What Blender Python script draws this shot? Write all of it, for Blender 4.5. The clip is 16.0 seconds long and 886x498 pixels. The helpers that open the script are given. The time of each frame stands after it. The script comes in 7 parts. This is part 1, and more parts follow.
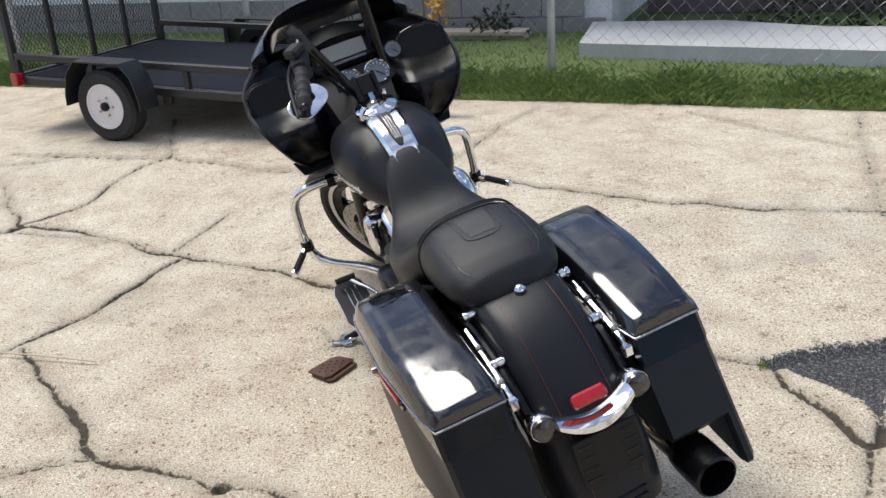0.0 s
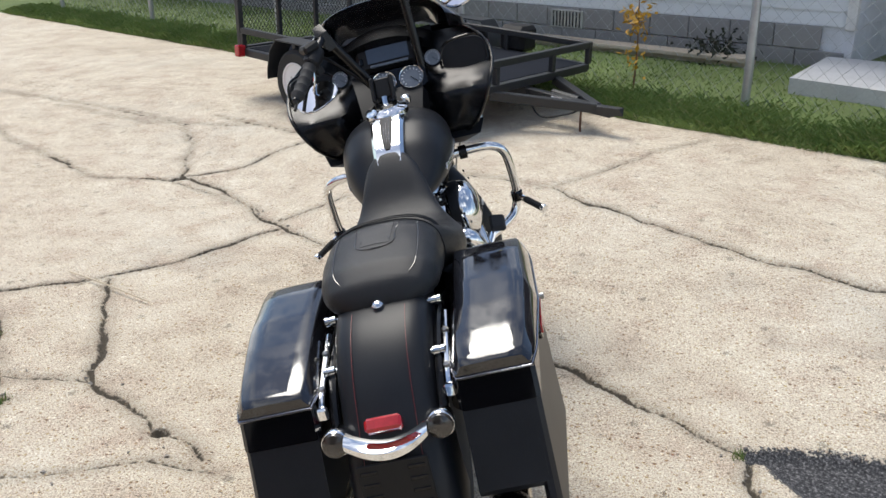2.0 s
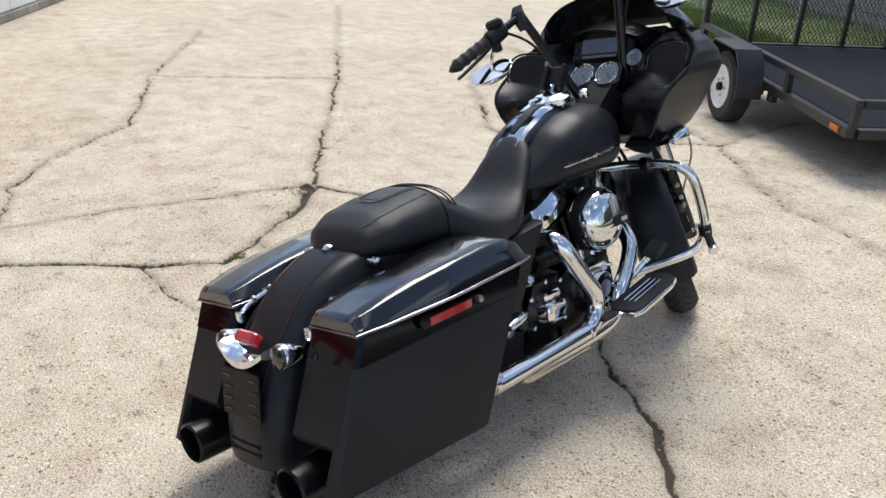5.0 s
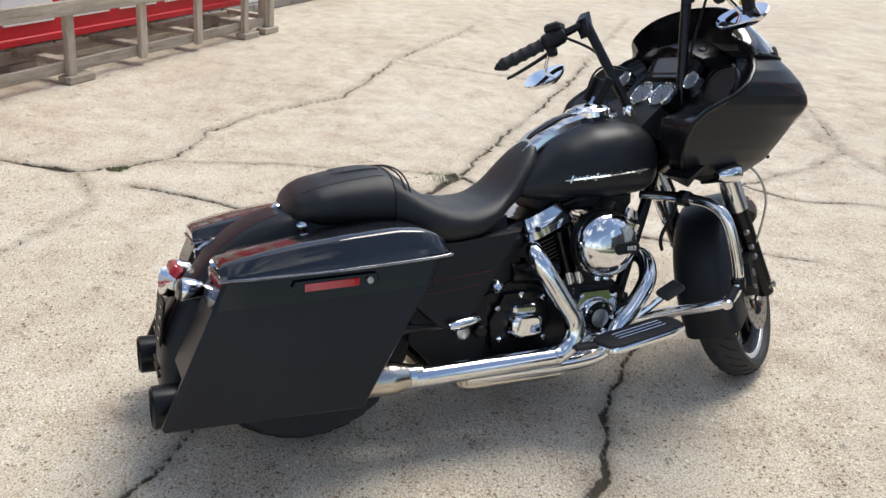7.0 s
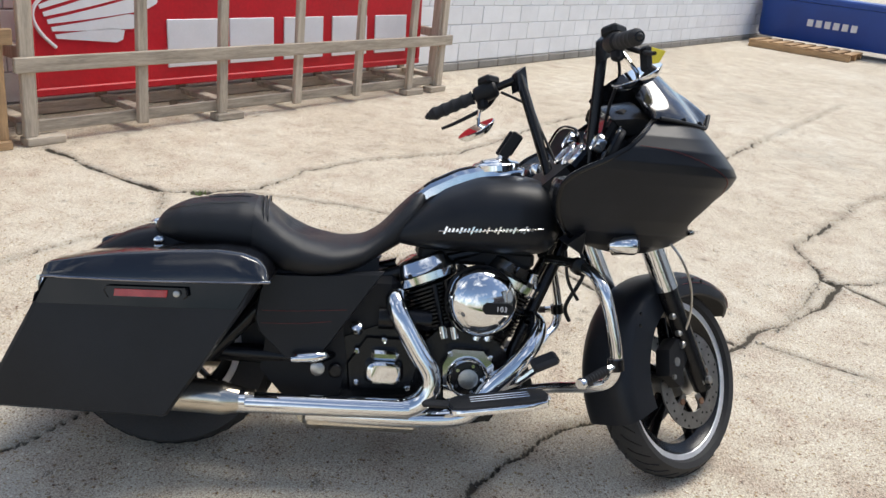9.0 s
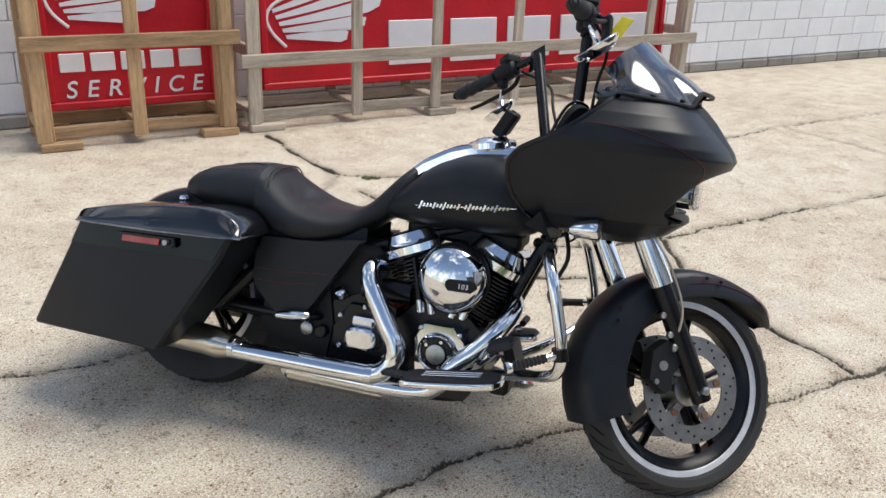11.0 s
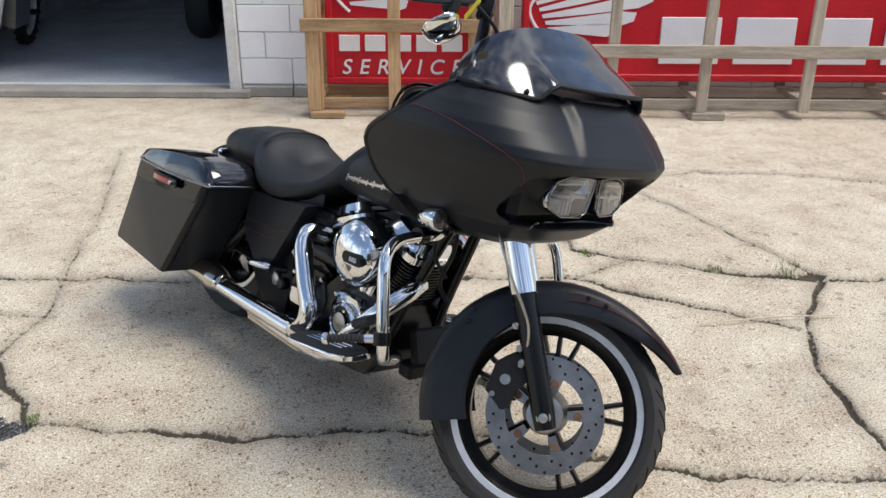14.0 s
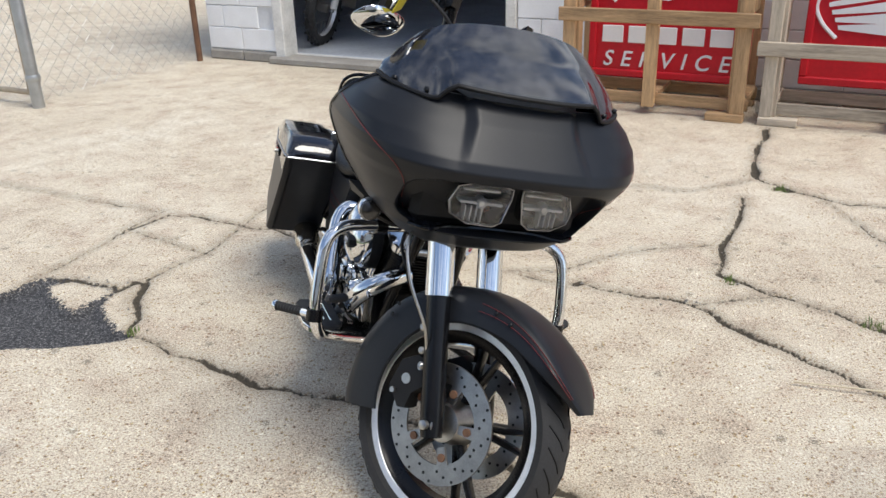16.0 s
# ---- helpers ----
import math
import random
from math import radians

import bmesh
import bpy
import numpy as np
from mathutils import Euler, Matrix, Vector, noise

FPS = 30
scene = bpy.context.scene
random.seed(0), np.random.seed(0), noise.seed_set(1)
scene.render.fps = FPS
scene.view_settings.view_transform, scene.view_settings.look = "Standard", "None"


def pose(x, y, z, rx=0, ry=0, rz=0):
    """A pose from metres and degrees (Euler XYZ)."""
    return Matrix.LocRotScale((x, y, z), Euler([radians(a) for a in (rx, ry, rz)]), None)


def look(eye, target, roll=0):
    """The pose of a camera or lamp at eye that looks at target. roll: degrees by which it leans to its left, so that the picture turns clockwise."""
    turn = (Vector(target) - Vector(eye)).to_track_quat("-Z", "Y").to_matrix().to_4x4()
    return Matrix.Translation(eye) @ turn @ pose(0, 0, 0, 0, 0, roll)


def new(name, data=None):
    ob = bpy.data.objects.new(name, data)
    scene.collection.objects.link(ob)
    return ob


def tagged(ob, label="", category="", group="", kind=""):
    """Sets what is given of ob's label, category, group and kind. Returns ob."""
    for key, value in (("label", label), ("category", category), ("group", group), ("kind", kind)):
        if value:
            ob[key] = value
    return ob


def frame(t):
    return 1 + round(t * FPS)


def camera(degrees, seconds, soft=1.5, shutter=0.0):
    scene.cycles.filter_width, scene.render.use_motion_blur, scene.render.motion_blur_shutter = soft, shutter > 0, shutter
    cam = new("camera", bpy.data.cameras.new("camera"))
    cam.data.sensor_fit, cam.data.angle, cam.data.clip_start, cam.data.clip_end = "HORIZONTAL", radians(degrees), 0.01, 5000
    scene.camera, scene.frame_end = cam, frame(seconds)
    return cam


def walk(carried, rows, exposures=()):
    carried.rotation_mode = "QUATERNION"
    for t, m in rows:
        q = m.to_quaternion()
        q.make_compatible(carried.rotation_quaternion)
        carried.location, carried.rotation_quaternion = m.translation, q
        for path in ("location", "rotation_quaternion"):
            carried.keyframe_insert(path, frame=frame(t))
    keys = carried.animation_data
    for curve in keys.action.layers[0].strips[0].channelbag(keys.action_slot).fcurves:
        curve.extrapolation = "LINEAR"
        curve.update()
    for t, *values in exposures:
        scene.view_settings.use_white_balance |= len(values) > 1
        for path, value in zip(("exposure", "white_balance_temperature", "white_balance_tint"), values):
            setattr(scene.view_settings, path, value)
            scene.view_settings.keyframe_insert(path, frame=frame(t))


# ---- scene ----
cam = camera(55.4, 16.0)
PATH = [
    (0, (0.012, 0.023, 1.466), (0.05, 1.864, 0.687), -3.9),
    (0.5, (0.217, 0.057, 1.466), (0.145, 1.917, 0.733), -3.3),
    (1, (0.476, 0.041, 1.471), (0.238, 1.893, 0.754), -2.6),
    (1.5, (0.717, 0.055, 1.463), (0.284, 1.862, 0.725), -1.9),
    (2, (0.912, 0.157, 1.456), (0.316, 1.914, 0.709), -0.8),
    (2.5, (1.131, 0.237, 1.466), (0.307, 1.894, 0.707), -0.5),
    (3, (1.386, 0.306, 1.464), (0.344, 1.818, 0.672), -0.2),
    (3.5, (1.547, 0.437, 1.444), (0.344, 1.815, 0.635), 0.7),
    (4, (1.714, 0.613, 1.459), (0.361, 1.862, 0.678), 1.6),
    (4.2, (1.786, 0.688, 1.449), (0.371, 1.871, 0.675), 1.6),
    (6.3, (2.255, 1.572, 1.459), (0.503, 2.07, 0.634), 5.5),
    (6.5, (2.292, 1.662, 1.461), (0.516, 2.065, 0.635), 5.6),
    (7, (2.319, 1.892, 1.461), (0.506, 2.156, 0.657), 6.1),
    (7.5, (2.337, 2.145, 1.496), (0.496, 2.295, 0.729), 6.4),
    (8, (2.377, 2.435, 1.507), (0.526, 2.37, 0.753), 6.7),
    (8.5, (2.351, 2.668, 1.498), (0.51, 2.436, 0.752), 6.5),
    (8.7, (2.317, 2.784, 1.497), (0.475, 2.513, 0.766), 6.6),
    (10.8, (1.966, 3.762, 1.491), (0.379, 2.801, 0.747), 2.8),
    (11, (1.922, 3.852, 1.486), (0.383, 2.818, 0.735), 2.4),
    (11.5, (1.802, 4.094, 1.492), (0.389, 2.894, 0.741), 2.2),
    (12, (1.656, 4.247, 1.48), (0.321, 2.949, 0.752), 2.5),
    (12.5, (1.465, 4.396, 1.486), (0.222, 3.011, 0.754), 2.1),
    (13, (1.284, 4.594, 1.483), (0.192, 3.095, 0.734), 0.9),
    (13.5, (1.113, 4.718, 1.476), (0.156, 3.136, 0.715), 0.6),
    (14, (0.867, 4.784, 1.47), (0.075, 3.118, 0.698), 0.5),
    (14.5, (0.611, 4.89, 1.475), (0.089, 3.123, 0.699), -0.1),
    (15, (0.374, 4.963, 1.469), (0.071, 3.159, 0.661), -0.4),
    (15.5, (0.101, 4.95, 1.458), (-0.049, 3.131, 0.641), -1.1),
    (16, (-0.206, 4.987, 1.474), (-0.122, 3.152, 0.682), -1.6),
]
walk(cam, [(t, look(eye, target, roll)) for t, eye, target, roll in PATH])

# ---- light ----
SUN_FROM = Vector((-0.38, 0.29, 0.88)).normalized()
world = bpy.data.worlds.new("sky")
scene.world = world
world.use_nodes = True
wn = world.node_tree
sky = wn.nodes.new("ShaderNodeTexSky")
sky.sky_type, sky.sun_disc = "NISHITA", False
sky.sun_elevation = math.asin(SUN_FROM.z)
sky.sun_rotation = math.atan2(SUN_FROM.x, SUN_FROM.y)
sky.air_density, sky.dust_density, sky.ozone_density = 1.0, 0.6, 2.5
# broken bright cloud over blue
wc = wn.nodes.new("ShaderNodeTexCoord")
cn = wn.nodes.new("ShaderNodeTexNoise")
cn.inputs["Scale"].default_value, cn.inputs["Detail"].default_value, cn.inputs["Roughness"].default_value = 3.2, 7.0, 0.6
wn.links.new(wc.outputs["Generated"], cn.inputs["Vector"])
cr = wn.nodes.new("ShaderNodeMapRange")
cr.inputs["From Min"].default_value, cr.inputs["From Max"].default_value = 0.5, 0.66
cr.inputs["To Min"].default_value, cr.inputs["To Max"].default_value = 0.03, 0.95
wn.links.new(cn.outputs["Fac"], cr.inputs["Value"])
cm = wn.nodes.new("ShaderNodeMix")
cm.data_type = "RGBA"
cm.inputs[7].default_value = (10.0, 10.3, 10.8, 1)
wn.links.new(cr.outputs["Result"], cm.inputs[0])
wn.links.new(sky.outputs["Color"], cm.inputs[6])
wn.links.new(cm.outputs[2], wn.nodes["Background"].inputs["Color"])
wn.nodes["Background"].inputs["Strength"].default_value = 0.15
sun = new("sun", bpy.data.lights.new("sun", "SUN"))
sun.data.energy, sun.data.angle, sun.data.color = 3.4, radians(32), (1.0, 0.95, 0.865)
sun.matrix_world = look(SUN_FROM * 30, (0, 0, 0))


# ---- materials ----
def nodes_of(name):
    m = bpy.data.materials.new(name)
    m.use_nodes = True
    nt = m.node_tree
    return m, nt, nt.nodes["Principled BSDF"]


def add(nt, kind, **values):
    n = nt.nodes.new(kind)
    for key, v in values.items():
        n.inputs[key].default_value = v
    return n


def noise_tex(nt, coord, scale, detail=3.0, rough=0.55):
    n = add(nt, "ShaderNodeTexNoise", Scale=scale, Detail=detail, Roughness=rough)
    nt.links.new(coord, n.inputs["Vector"])
    return n.outputs["Fac"]


def ramp(nt, fac, stops):
    n = nt.nodes.new("ShaderNodeValToRGB")
    el = n.color_ramp.elements
    while len(el) < len(stops):
        el.new(0.5)
    for e, (p, c) in zip(el, stops):
        e.position, e.color = p, (*c, 1) if len(c) == 3 else c
    nt.links.new(fac, n.inputs["Fac"])
    return n.outputs["Color"]


def math_node(nt, op, a, b):
    n = nt.nodes.new("ShaderNodeMath")
    n.operation = op
    for i, v in enumerate((a, b)):
        if isinstance(v, (int, float)):
            n.inputs[i].default_value = v
        else:
            nt.links.new(v, n.inputs[i])
    return n.outputs[0]


def mix_col(nt, fac, a, b, blend="MIX"):
    n = nt.nodes.new("ShaderNodeMix")
    n.data_type, n.blend_type = "RGBA", blend
    for sock, v in ((0, fac), (6, a), (7, b)):
        if isinstance(v, (int, float)):
            n.inputs[sock].default_value = v
        elif isinstance(v, tuple):
            n.inputs[sock].default_value = (*v, 1)
        else:
            nt.links.new(v, n.inputs[sock])
    return n.outputs[2]


def coords(nt, random=False, stretch=(1, 1, 1)):
    tc = nt.nodes.new("ShaderNodeTexCoord")
    mp = nt.nodes.new("ShaderNodeMapping")
    mp.inputs["Scale"].default_value = stretch
    nt.links.new(tc.outputs["Object"], mp.inputs["Vector"])
    if random:
        info = nt.nodes.new("ShaderNodeObjectInfo")
        nt.links.new(math_node(nt, "MULTIPLY", info.outputs["Random"], 37.0), mp.inputs["Location"])
        return mp.outputs["Vector"], info.outputs["Random"]
    return mp.outputs["Vector"], None


def surface(name, color, rough=0.5, metal=0.0, vary=0.12, big=4.0, fine=90.0, bump=0.0, rough_vary=0.1,
            coat=0.0, random=False, stretch=(1, 1, 1), specular=0.5):
    m, nt, p = nodes_of(name)
    vec, rnd = coords(nt, random, stretch)
    a, b = noise_tex(nt, vec, big), noise_tex(nt, vec, fine, 2.0)
    dark = tuple(c * (1 - vary) for c in color)
    light = tuple(min(1, c * (1 + vary)) for c in color)
    both = math_node(nt, "ADD", math_node(nt, "MULTIPLY", a, 0.65), math_node(nt, "MULTIPLY", b, 0.35))
    col = ramp(nt, both, [(0.3, dark), (0.7, light)])
    if random:
        col = mix_col(nt, 0.35, col, ramp(nt, rnd, [(0, dark), (1, light)]))
    nt.links.new(col, p.inputs["Base Color"])
    r = math_node(nt, "ADD", rough - rough_vary / 2, math_node(nt, "MULTIPLY", both, rough_vary))
    nt.links.new(r, p.inputs["Roughness"])
    p.inputs["Metallic"].default_value = metal
    p.inputs["Coat Weight"].default_value = coat
    p.inputs["Coat Roughness"].default_value = 0.04
    p.inputs["Specular IOR Level"].default_value = specular
    if bump:
        bn = add(nt, "ShaderNodeBump", Strength=min(1, bump), Distance=0.002)
        nt.links.new(b, bn.inputs["Height"])
        nt.links.new(bn.outputs["Normal"], p.inputs["Normal"])
    return m


SATIN = surface("satin_black_paint", (0.0135, 0.015, 0.0185), 0.38, vary=0.25, big=7, fine=300, rough_vary=0.08, specular=0.25)
GLOSS = surface("gloss_black_paint", (0.004, 0.004, 0.005), 0.05, vary=0.2, big=9, fine=60, rough_vary=0.04, specular=0.32)
CHROME = surface("chrome", (0.78, 0.79, 0.80), 0.07, 1.0, vary=0.05, big=14, fine=90, rough_vary=0.06)
TRIMRIM = surface("worn_bright_trim", (0.3, 0.3, 0.32), 0.2, 1.0, vary=0.3, big=14, fine=90, rough_vary=0.1)
STEEL = surface("brushed_steel", (0.45, 0.44, 0.42), 0.34, 1.0, vary=0.25, big=25, fine=260, rough_vary=0.15)
NICKEL = surface("warm_nickel", (0.56, 0.52, 0.45), 0.2, 1.0, vary=0.15, big=10, fine=150, rough_vary=0.1)
POWDER = surface("black_powder_coat", (0.005, 0.005, 0.006), 0.26, vary=0.3, big=12, fine=220, bump=0.1, specular=0.32)
MATTE = surface("matte_black_plastic", (0.009, 0.009, 0.01), 0.55, vary=0.25, big=8, fine=260, bump=0.2, specular=0.3)
DISC = surface("brushed_disc_steel", (0.36, 0.35, 0.34), 0.36, 1.0, vary=0.25, big=25, fine=260, rough_vary=0.15)
LAMPCUP = surface("dark_lamp_reflector", (0.42, 0.42, 0.43), 0.12, 1.0, vary=0.2, big=30, fine=120)
DASH = surface("satin_dash_black", (0.005, 0.0053, 0.0062), 0.25, vary=0.2, big=8, fine=200, specular=0.3)
RUBBER = surface("tyre_rubber", (0.022, 0.022, 0.023), 0.75, vary=0.35, big=6, fine=160, bump=0.4)
INSERT = surface("grey_seat_panel", (0.02, 0.021, 0.023), 0.5, vary=0.25, big=20, fine=500, bump=0.5)
LEATHER = surface("black_vinyl", (0.0125, 0.0132, 0.0152), 0.4, vary=0.3, big=9, fine=420, bump=0.6, rough_vary=0.14, specular=0.38)
SILVER = surface("silver_machined", (0.8, 0.8, 0.81), 0.32, 0.45, vary=0.1, big=30, fine=240)
REDSTRIPE = surface("red_pinstripe", (0.14, 0.012, 0.012), 0.4, vary=0.1)
REDLENS = surface("red_lens", (0.42, 0.015, 0.02), 0.14, vary=0.25, big=30, fine=260, coat=0.6)
SMOKE = surface("smoked_lens", (0.035, 0.03, 0.026), 0.16, vary=0.3, big=40, fine=300, coat=0.7)
AMBER = surface("amber_lens", (0.7, 0.16, 0.01), 0.2, vary=0.2, big=30, fine=200)
GREY = surface("grey_dial", (0.13, 0.15, 0.18), 0.3, vary=0.1, big=30)
SCREEN = surface("radio_screen", (0.05, 0.06, 0.08), 0.08, vary=0.1, coat=1.0)
WHITEM = surface("white_print", (0.8, 0.8, 0.8), 0.5, vary=0.05)
YELLOW = surface("yellow_paper_tag", (0.75, 0.6, 0.03), 0.6, vary=0.12, big=30)
WOOD, WOODUP = [surface("weathered_pine", (0.44, 0.28, 0.145), 0.75, vary=0.62, big=3, fine=22, bump=0.8, random=True, stretch=st) for st in ((1, 11, 11), (11, 11, 1))]
WOODG, WOODGUP = [surface("grey_pine", (0.43, 0.365, 0.285), 0.8, vary=0.58, big=3, fine=22, bump=0.8, random=True, stretch=st) for st in ((1, 11, 11), (11, 11, 1))]
SIGNRED = surface("red_sign_plastic", (0.52, 0.012, 0.022), 0.42, vary=0.2, big=2, fine=40, specular=0.3)
SIGNWHITE = surface("white_sign_plastic", (0.78, 0.77, 0.78), 0.35, vary=0.06, big=5)
BLOCK = surface("white_painted_block", (0.86, 0.865, 0.875), 0.7, vary=0.09, big=4, fine=70, bump=0.7, random=True)
MORTAR = surface("painted_mortar", (0.66, 0.67, 0.69), 0.85, vary=0.15, big=5, fine=90, bump=0.5)
FOOTING = surface("grey_footing", (0.3, 0.28, 0.25), 0.9, vary=0.35, big=4, fine=60, bump=0.8, random=True)
WHITEPAINT = surface("old_white_paint", (0.68, 0.67, 0.64), 0.6, vary=0.22, big=5, fine=50, bump=0.3)
SHOPFLOOR = surface("grey_floor_paint", (0.62, 0.66, 0.72), 0.16, vary=0.22, big=1.5, fine=30, rough_vary=0.15)
DARKWALL = surface("shop_wall_paint", (0.42, 0.43, 0.45), 0.8, vary=0.3, big=2)
SIDING = surface("white_siding", (0.7, 0.71, 0.72), 0.55, vary=0.06, big=2, fine=60, random=True)
FOUND = surface("grey_block_foundation", (0.26, 0.25, 0.245), 0.9, vary=0.22, big=3, fine=60, bump=0.6, random=True)
SLABC = surface("pale_concrete_slab", (0.5, 0.5, 0.5), 0.85, vary=0.16, big=2, fine=60, bump=0.5)
TRAILER = surface("black_trailer_paint", (0.022, 0.023, 0.025), 0.4, vary=0.3, big=5, fine=120)
BEDMAT = surface("dark_bed_board", (0.009, 0.012, 0.02), 0.8, vary=0.3, big=3, fine=80, bump=0.4, specular=0.12)
GALV = surface("galvanised_steel", (0.42, 0.43, 0.43), 0.42, 0.75, vary=0.2, big=9, fine=120)
RUST = surface("rusty_steel", (0.16, 0.085, 0.05), 0.8, 0.2, vary=0.4, big=12, fine=120, bump=0.5)
TAN = surface("tan_gate_pipe", (0.4, 0.33, 0.24), 0.6, 0.1, vary=0.2, big=12)
SOIL = surface("soil", (0.07, 0.055, 0.038), 0.95, vary=0.4, big=5, fine=80, bump=1.0)
BLUE = surface("blue_bin_plastic", (0.012, 0.06, 0.3), 0.4, vary=0.18, big=2)
PURPLE = surface("brown_shingle", (0.12, 0.095, 0.1), 0.8, vary=0.25, big=3, fine=40, bump=0.5)
DARKGREEN = surface("dark_hedge_board", (0.03, 0.034, 0.022), 0.9, vary=0.4, big=4, fine=40, bump=0.6)
PUCK = surface("brown_rusted_puck", (0.11, 0.055, 0.04), 0.75, vary=0.3, big=25, fine=200)
STRAW = surface("dry_stalk", (0.6, 0.52, 0.38), 0.8, vary=0.15)


def glass_of(name, color, rough, alpha_tint, stretch=(9, 9, 9)):
    m, nt, p = nodes_of(name)
    vec, _ = coords(nt, stretch=stretch)
    streak = noise_tex(nt, vec, 1.0, 4.0)
    nt.links.new(ramp(nt, streak, [(0.42, color), (0.72, tuple(c * 1.6 + 0.028 for c in color))]), p.inputs["Base Color"])
    nt.links.new(math_node(nt, "ADD", rough, math_node(nt, "MULTIPLY", streak, 0.14 if alpha_tint < 1 else 0.06)), p.inputs["Roughness"])
    p.inputs["Transmission Weight"].default_value = alpha_tint
    p.inputs["IOR"].default_value = 1.45
    p.inputs["Coat Weight"].default_value = 0.6
    return m


TINT = glass_of("dark_tinted_screen", (0.01, 0.011, 0.015), 0.06, 0.06, (34, 34, 3))
TINT.node_tree.nodes["Principled BSDF"].inputs["Specular IOR Level"].default_value = 0.9
CLEAR = glass_of("clear_lens", (0.94, 0.95, 0.97), -0.03, 1.0)
MIRROR = surface("mirror_glass", (0.9, 0.9, 0.92), 0.02, 1.0, vary=0.01, rough_vary=0.01)


def bag_lid_paint():
    m, nt, p = nodes_of("dusty_gloss_black")
    vec, _ = coords(nt)
    a = noise_tex(nt, vec, 26.0, 6.0, 0.65)
    b = noise_tex(nt, vec, 7.0, 4.0)
    film = ramp(nt, math_node(nt, "MULTIPLY", a, b), [(0.2, (0, 0, 0)), (0.3, (1, 1, 1))])
    p.inputs["Base Color"].default_value = (0.006, 0.006, 0.008, 1)
    nt.links.new(math_node(nt, "ADD", 0.04, math_node(nt, "MULTIPLY", film, 0.2)), p.inputs["Roughness"])
    p.inputs["Specular IOR Level"].default_value = 0.4
    p.inputs["Coat Weight"].default_value = 1.0
    p.inputs["Coat IOR"].default_value = 1.5
    nt.links.new(math_node(nt, "ADD", 0.02, math_node(nt, "MULTIPLY", film, 0.1)), p.inputs["Coat Roughness"])
    return m


LIDPAINT = bag_lid_paint()


def ground_material():
    m, nt, p = nodes_of("worn_concrete_and_asphalt")
    vec, _ = coords(nt)
    gap = nt.nodes.new("ShaderNodeAttribute")
    gap.attribute_name = "gap"
    asph = nt.nodes.new("ShaderNodeAttribute")
    asph.attribute_name = "asphalt"
    tone = nt.nodes.new("ShaderNodeAttribute")
    tone.attribute_name = "tone"
    big, mid = noise_tex(nt, vec, 0.7, 4.0, 0.6), noise_tex(nt, vec, 5.0, 5.0, 0.65)
    grit = noise_tex(nt, vec, 210.0, 4.0, 0.8)
    fine = noise_tex(nt, vec, 420.0, 2.0, 0.6)
    base = ramp(nt, big, [(0.25, (0.47, 0.415, 0.345)), (0.5, (0.55, 0.495, 0.42)), (0.78, (0.6, 0.555, 0.49))])
    base = mix_col(nt, 0.7, base, ramp(nt, mid, [(0.3, (0.33, 0.3, 0.26)), (0.5, (0.5, 0.475, 0.43)), (0.68, (0.6, 0.575, 0.53))]), "OVERLAY")
    speck = noise_tex(nt, vec, 150.0, 2.0, 0.6)
    base = mix_col(nt, 0.5, base, ramp(nt, speck, [(0.34, (0.14, 0.13, 0.12)), (0.47, (0.5, 0.5, 0.5)), (0.62, (0.7, 0.7, 0.69))]), "OVERLAY")
    base = mix_col(nt, 0.95, base, ramp(nt, grit, [(0.3, (0.1, 0.1, 0.1)), (0.48, (0.5, 0.5, 0.5)), (0.7, (0.9, 0.9, 0.89))]), "OVERLAY")
    # exposed aggregate: every small stone has its own tint, a few are dark or pale
    for size, dark_at, amount in ((135.0, 0.2, 0.62), (66.0, 0.13, 0.62)):
        stones = add(nt, "ShaderNodeTexVoronoi", Scale=size)
        nt.links.new(vec, stones.inputs["Vector"])
        sep = nt.nodes.new("ShaderNodeSeparateColor")
        nt.links.new(stones.outputs["Color"], sep.inputs["Color"])
        tint = ramp(nt, sep.outputs["Red"], [(0.0, (0.05, 0.045, 0.04)), (dark_at, (0.22, 0.2, 0.18)), (dark_at + 0.06, (0.47, 0.46, 0.45)), (0.86, (0.53, 0.53, 0.52)), (1.0, (0.8, 0.79, 0.76))])
        core = ramp(nt, stones.outputs["Distance"], [(0.2, (1, 1, 1)), (0.5, (0, 0, 0))])
        base = mix_col(nt, math_node(nt, "MULTIPLY", core, amount * 1.5), base, tint, "OVERLAY")
    pits = add(nt, "ShaderNodeTexVoronoi", Scale=7.0)
    nt.links.new(vec, pits.inputs["Vector"])
    wob = math_node(nt, "ADD", pits.outputs["Distance"], math_node(nt, "MULTIPLY", math_node(nt, "SUBTRACT", speck, 0.5), 0.5))
    pit = ramp(nt, wob, [(0.08, (1, 1, 1)), (0.125, (0, 0, 0))])
    base = mix_col(nt, math_node(nt, "MULTIPLY", pit, 0.55), base, (0.13, 0.115, 0.09))
    flecks = add(nt, "ShaderNodeTexVoronoi", Scale=38.0)
    nt.links.new(vec, flecks.inputs["Vector"])
    fl = ramp(nt, math_node(nt, "ADD", flecks.outputs["Distance"], math_node(nt, "MULTIPLY", mid, 0.28)), [(0.21, (1, 1, 1)), (0.27, (0, 0, 0))])
    base = mix_col(nt, math_node(nt, "MULTIPLY", fl, 0.8), base, (0.14, 0.125, 0.105))
    nt.links.new(tone.outputs["Fac"], (tn := nt.nodes.new("ShaderNodeMath")).inputs[0])
    tn.operation = "MULTIPLY"
    tn.inputs[1].default_value = 1.0
